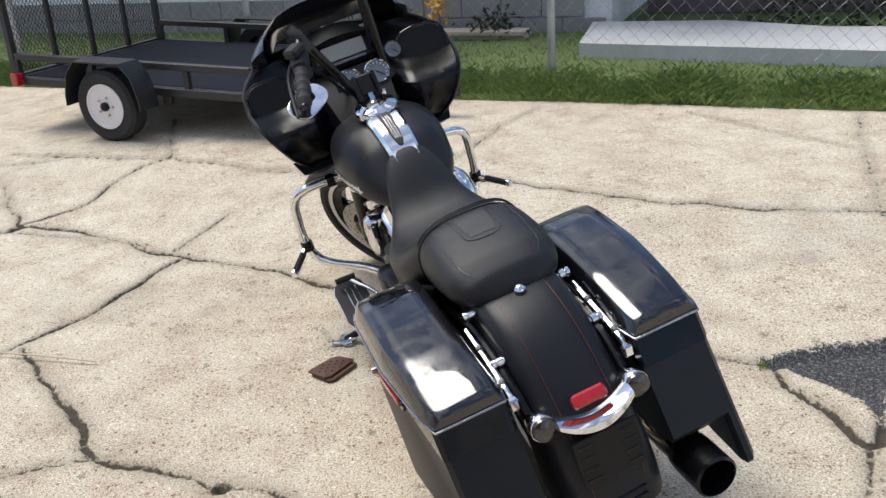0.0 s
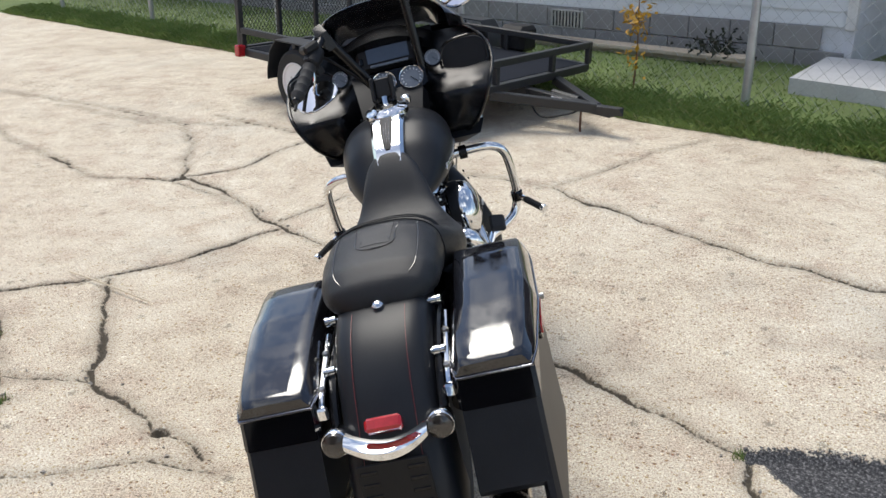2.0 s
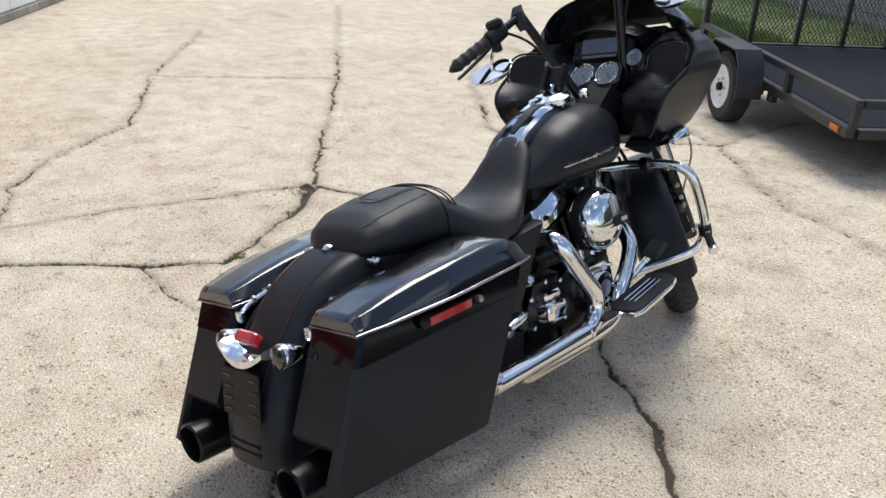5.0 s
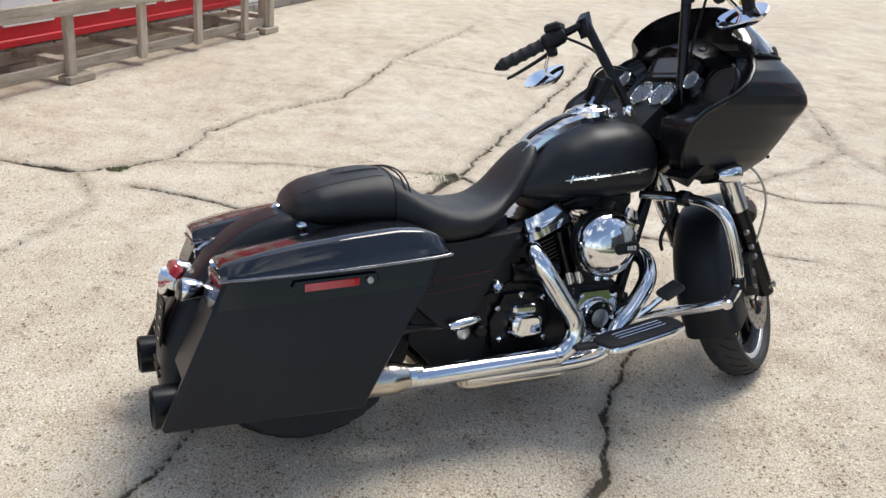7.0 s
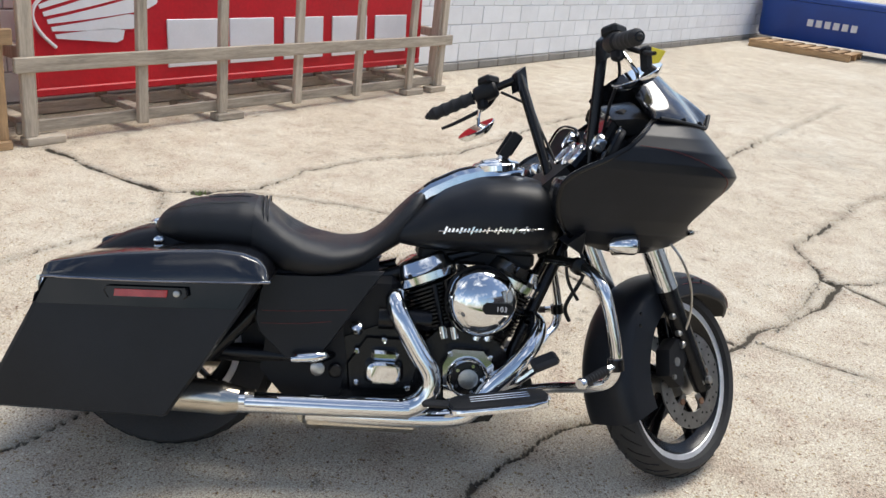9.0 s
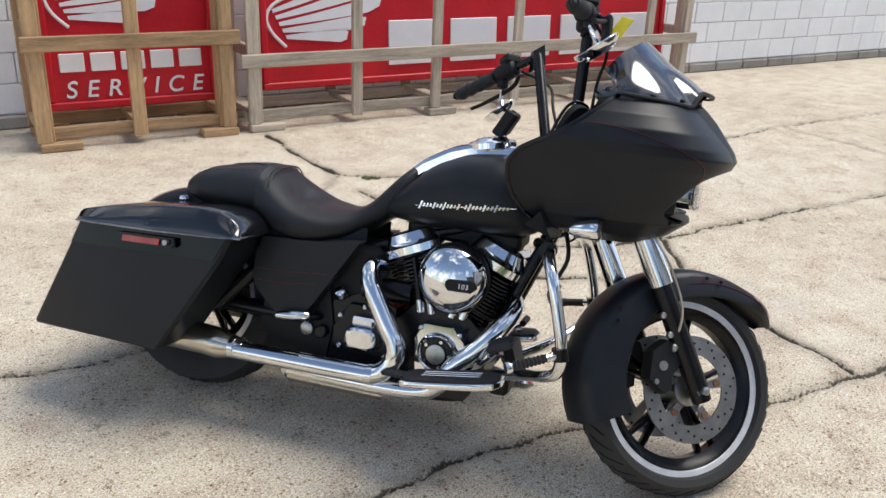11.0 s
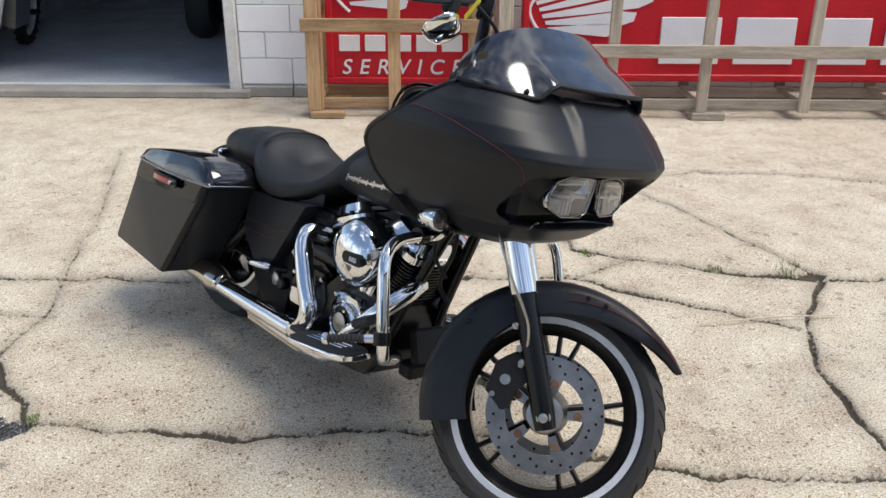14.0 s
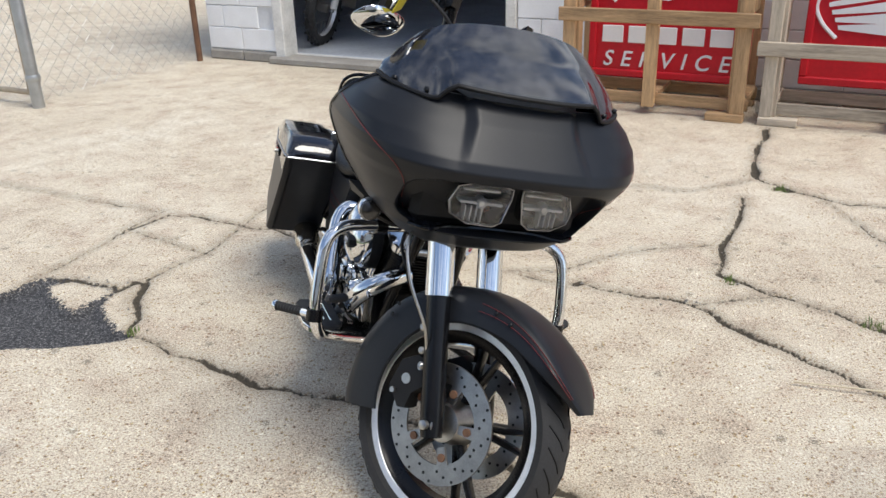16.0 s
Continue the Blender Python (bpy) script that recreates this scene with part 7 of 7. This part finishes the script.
solid("hedge", hedge, DARKGREEN, "dark dense shrub against the outbuilding", "shrub", m=SHOP_M, sharp=0)


def sapling(x, y):
    t = thing("sapling", "young sapling with yellow autumn leaves at the fence", "tree", pose(x, y, 0.12))
    part("trunk", Shape().tube([(0, 0, 0), (0.01, 0.01, 0.35), (0.0, 0, 0.75)], lambda k: 0.008 - 0.004 * k, 6), RUST, t)
    rng = random.Random(9)
    crown = Shape()
    for _ in range(150):
        c = Vector((rng.gauss(0, 0.045), rng.gauss(0, 0.045), 0.56 + rng.gauss(0, 0.06)))
        if rng.random() < 0.12:
            c = Vector((rng.gauss(0, 0.06), rng.gauss(0, 0.06), rng.uniform(0.15, 0.4)))
        a, b = Vector((rng.gauss(0, 1), rng.gauss(0, 1), rng.gauss(0, 1))).normalized(), Vector((rng.gauss(0, 1), rng.gauss(0, 1), rng.gauss(0, 1))).normalized()
        crown.put([c, c + a * 0.03 + b * 0.015, c + a * 0.055, c + a * 0.03 - b * 0.015], [(0, 1, 2, 3)])
    part("crown", crown, LEAFY, t, sharp=0)


sapling(0.238, 6.7)
wd = Shape()
rg = random.Random(6)
for _ in range(240):
    c = Vector((rg.gauss(0, 0.12), rg.gauss(0, 0.1), abs(rg.gauss(0.12, 0.08))))
    a = Vector((rg.gauss(0, 1), rg.gauss(0, 1), rg.gauss(0, 1))).normalized() * 0.06
    b = a.orthogonal().normalized() * 0.015
    wd.put([c - b, c + b, c + a], [(0, 1, 2)])
solid("shrub", wd, DARKGREEN, "small dark shrub at the house foundation", "shrub", m=at_shop(2.6, 9.5, 0.15), sharp=0)

# ---- yard end: gate, bins, far things ----
yard = Matrix.Translation((2.45, -3.02, 0))
chain_link("chain_link_fence", "galvanised chain-link fence panel beside the shop corner", 1.9, 1.6, yard @ pose(0, 0, 0, 0, 0, 68.5), [1.92], False, 0.06)
solid("corner_post", Shape().lathe([(0.028, 0), (0.028, 1.65), (0.02, 1.68)], (2.42, -3.0, 0), (0, 0, 1), 14), RUST, "rusty steel post at the shop corner", "post")
solid("steel_post", Shape().lathe([(0.045, 0), (0.045, 1.65), (0.03, 1.7), (0, 1.71)], (3.12, -1.22, 0), (0, 0, 1), 20).lathe([(0.05, 0.2), (0.055, 0.21), (0.055, 0.24), (0.05, 0.25)], (3.12, -1.22, 0), (0, 0, 1), 20), GALV, "thick galvanised gate post with a hinge clamp", "post")
yg = thing("yard_gate", "tan pipe-framed chain-link gate standing open", "gate", pose(3.2, -1.3, 0, 0, 0, -25))
for z in (0.1, 1.5):
    part("gate_pipe", Shape().tube([(0, 0, z), (2.2, 0, z)], 0.022, 12, 0), TAN, yg)
for x in (0, 2.2):
    part("gate_pipe", Shape().tube([(x, 0, 0.08), (x, 0, 1.52)], 0.022, 12, 0), TAN, yg)
net = Shape()
for k in range(36):
    net.tube([((k + 0.5) * 0.06 + (0.03 if (j + k) % 2 else -0.03), 0.002, 0.12 + j * 0.06) for j in range(24)], 0.0024, 3, 0, False)
part("mesh", net, GALV, yg)


def parked_car(m, label):
    c = thing("parked_car", label, "car", m)
    body = []
    for x, w, zt in ((-2.1, 0.7, 0.75), (-2.0, 0.8, 0.95), (-1.2, 0.86, 1.0), (-0.7, 0.86, 1.4), (0.6, 0.86, 1.45), (1.3, 0.86, 1.0), (2.0, 0.8, 0.9), (2.15, 0.7, 0.7)):
        body.append([(x, y, z) for y, z in sup(20, w, 0.35, 4, (0, 0.6), zt - 0.6)])
    part("body", Shape().loft(body), GLOSS, c)
    for x in (-1.35, 1.35):
        for y in (-0.8, 0.8):
            w = part("wheel", Shape().lathe([(0.2, -0.1), (0.31, -0.1), (0.33, 0), (0.31, 0.1), (0.2, 0.1)], (x, y, 0.33), (0, 1, 0), 32, False), RUBBER, c)
            part("rim", Shape().lathe([(0.2, -0.09), (0.19, 0.0), (0.2, 0.09)], (x, y, 0.33), (0, 1, 0), 24), SILVER, w)


parked_car(pose(6.3, -11.5, 0, 0, 0, 10), "dark parked car seen through the fence")

bin_ = thing("storage_bin", "large blue plastic storage bin with a white logo", "bin", at_shop(17.3, 1.5, 0) @ pose(0, 0, 0, 0, 0, 90))
part("body", Shape().loft([[(x, y, z) for x, y in sup(24, 1.4 * k, 0.5 * k, 6)] for z, k in ((0.14, 0.94), (0.2, 0.97), (0.75, 1.0), (0.8, 1.02), (0.86, 1.02))]), BLUE, bin_)
part("lid", Shape().loft([[(x, y, z) for x, y in sup(24, 1.4 * k, 0.5 * k, 6)] for z, k in ((0.87, 1.03), (0.95, 1.03), (0.98, 0.98))]), BLUE, bin_)
for k in range(6):
    part("logo_bar", Shape().box((-0.45 + 0.16 * k, 0.498, 0.5), (0.11, 0.012, 0.13), 0.003), SIGNWHITE, bin_)
    part("logo_bar", Shape().box((-0.45 + 0.16 * k, -0.498, 0.5), (0.11, 0.012, 0.13), 0.003), SIGNWHITE, bin_)
pal = thing("pallet", "flat wooden pallet on the concrete", "pallet", at_shop(16.1, 1.35, 0) @ pose(0, 0, 0, 0, 0, 90))
for k in range(9):
    plank(pal, (-0.84 + 0.21 * k, 0, 0.125), (0.14, 1.0, 0.02), WOOD)
for y in (-0.45, 0, 0.45):
    plank(pal, (0, y, 0.057), (1.8, 0.09, 0.11), WOOD)
lift = thing("machine", "grey machine with a red round knob beside the bin", "machine", at_shop(16.9, 3.6, 0))
part("body", Shape().box((0, 0, 0.45), (1.2, 0.8, 0.8), 0.06), MATTE, lift)
part("mast", Shape().box((0.4, 0.2, 1.2), (0.15, 0.5, 1.2), 0.03), MATTE, lift)
part("knob", Shape().lathe([(0.0, -0.1), (0.07, -0.07), (0.1, 0), (0.07, 0.07), (0.0, 0.1)], (-0.7, -0.3, 0.3), (0, 0, 1), 20), SIGNRED, lift)


# ---- things in the workshop ----
def dirt_bike(m):
    b = thing("dirt_bike", "dirt bike with knobby tyres and white fork guards inside the workshop", "motorcycle", m)
    for x, R in ((0.0, 0.35), (-1.45, 0.33)):
        t = part("wheel", Shape().lathe([(R - 0.085, -0.035), (R - 0.05, -0.05), (R - 0.015, -0.045), (R, -0.02), (R, 0.02), (R - 0.015, 0.045), (R - 0.05, 0.05), (R - 0.085, 0.035)], (x, 0, R), (0, 1, 0), 40, False), RUBBER, b)
        kn = Shape()
        for k in range(40):
            a = 2 * math.pi * k / 40
            for yy in (-0.035, 0, 0.035):
                kn.box((x + (R + 0.003) * math.cos(a), yy + (0.008 if k % 2 else -0.008), R + (R + 0.003) * math.sin(a)), (0.02, 0.018, 0.022), 0.003, Matrix.Rotation(-a, 3, "Y"))
        tagged(part("tread", kn, RUBBER, t), kind="stuff")
        part("rim", Shape().lathe([(R - 0.085, -0.03), (R - 0.1, 0), (R - 0.085, 0.03)], (x, 0, R), (0, 1, 0), 36, False), SILVER, t)
        sp = Shape()
        for k in range(24):
            a = 2 * math.pi * k / 24
            sp.tube([(x + 0.03 * math.cos(a + 0.5), 0.02 * (1 if k % 2 else -1), R + 0.03 * math.sin(a + 0.5)), (x + (R - 0.095) * math.cos(a), 0, R + (R - 0.095) * math.sin(a))], 0.002, 4, 0)
        part("spokes", sp, STEEL, t)
        part("hub", Shape().lathe([(0.04, -0.05), (0.04, 0.05)], (x, 0, R), (0, 1, 0), 14), STEEL, t)
    for y in (-0.09, 0.09):
        part("fork_leg", Shape().tube([(0.02, y, 0.33), (-0.33, y, 1.1)], 0.025, 12, 0), STEEL, b)
        part("fork_guard", Shape().tube([(0.03, y * 1.2, 0.36), (-0.12, y * 1.2, 0.68)], 0.034, 12, 0), WHITEPAINT, b, "white plastic fork guard")
    part("frame", Shape().tube([(-0.3, 0, 1.0), (-0.45, 0, 0.6), (-0.6, 0, 0.32), (-0.95, 0, 0.32), (-1.0, 0, 0.7), (-0.35, 0, 0.95)], 0.03, 10), MATTE, b)
    part("engine", Shape().hull([(-0.5, y, z) for y in (-0.13, 0.13) for z in (0.3, 0.6)] + [(-0.92, y, z) for y in (-0.15, 0.15) for z in (0.3, 0.5)]), STEEL, b)
    part("swingarm", Shape().tube([(-0.95, 0.0, 0.36), (-1.45, 0.1, 0.33)], 0.03, 8, 0), MATTE, b)
    part("seat", Shape().box((-0.85, 0, 0.92), (0.75, 0.16, 0.1), 0.03), MATTE, b)
    part("tank", Shape().hull([(-0.3, 0.05, 1.0), (-0.3, -0.05, 1.0), (-0.65, 0.14, 0.95), (-0.65, -0.14, 0.95), (-0.5, 0.12, 0.8), (-0.5, -0.12, 0.8)]), MATTE, b)
    part("front_fender", Shape().hull([(0.25, y, 0.8) for y in (-0.04, 0.04)] + [(-0.2, y, 0.86) for y in (-0.08, 0.08)] + [(0.0, y, 0.84) for y in (-0.07, 0.07)]), WHITEPAINT, b)


dirt_bike(SHOP_M @ pose(-2.6, 0.66, 0.068, 0, 0, -80) @ pose(0, 0, 0, -11, 0, 0))
quad = thing("quad_bike", "dark quad bike with fat tyres parked in the workshop", "quad", SHOP_M @ pose(-0.85, 2.9, 0.065))
for x in (-0.3, 0.4):
    for y in (-0.4, 0.7):
        w = part("wheel", Shape().lathe([(0.13, -0.1), (0.26, -0.12), (0.3, -0.05), (0.3, 0.05), (0.26, 0.12), (0.13, 0.1)], (x, y, 0.3), (1, 0, 0), 28, False), RUBBER, quad)
        part("rim", Shape().lathe([(0.13, -0.09), (0.1, 0), (0.13, 0.09)], (x, y, 0.3), (1, 0, 0), 20), MATTE, w)
part("body", Shape().hull([(-0.2, -0.5, 0.45), (0.3, -0.5, 0.45), (-0.2, 0.9, 0.45), (0.3, 0.9, 0.45), (-0.1, -0.3, 0.8), (0.2, -0.3, 0.8), (0.0, 0.8, 0.75), (0.15, 0.8, 0.75)]), MATTE, quad)
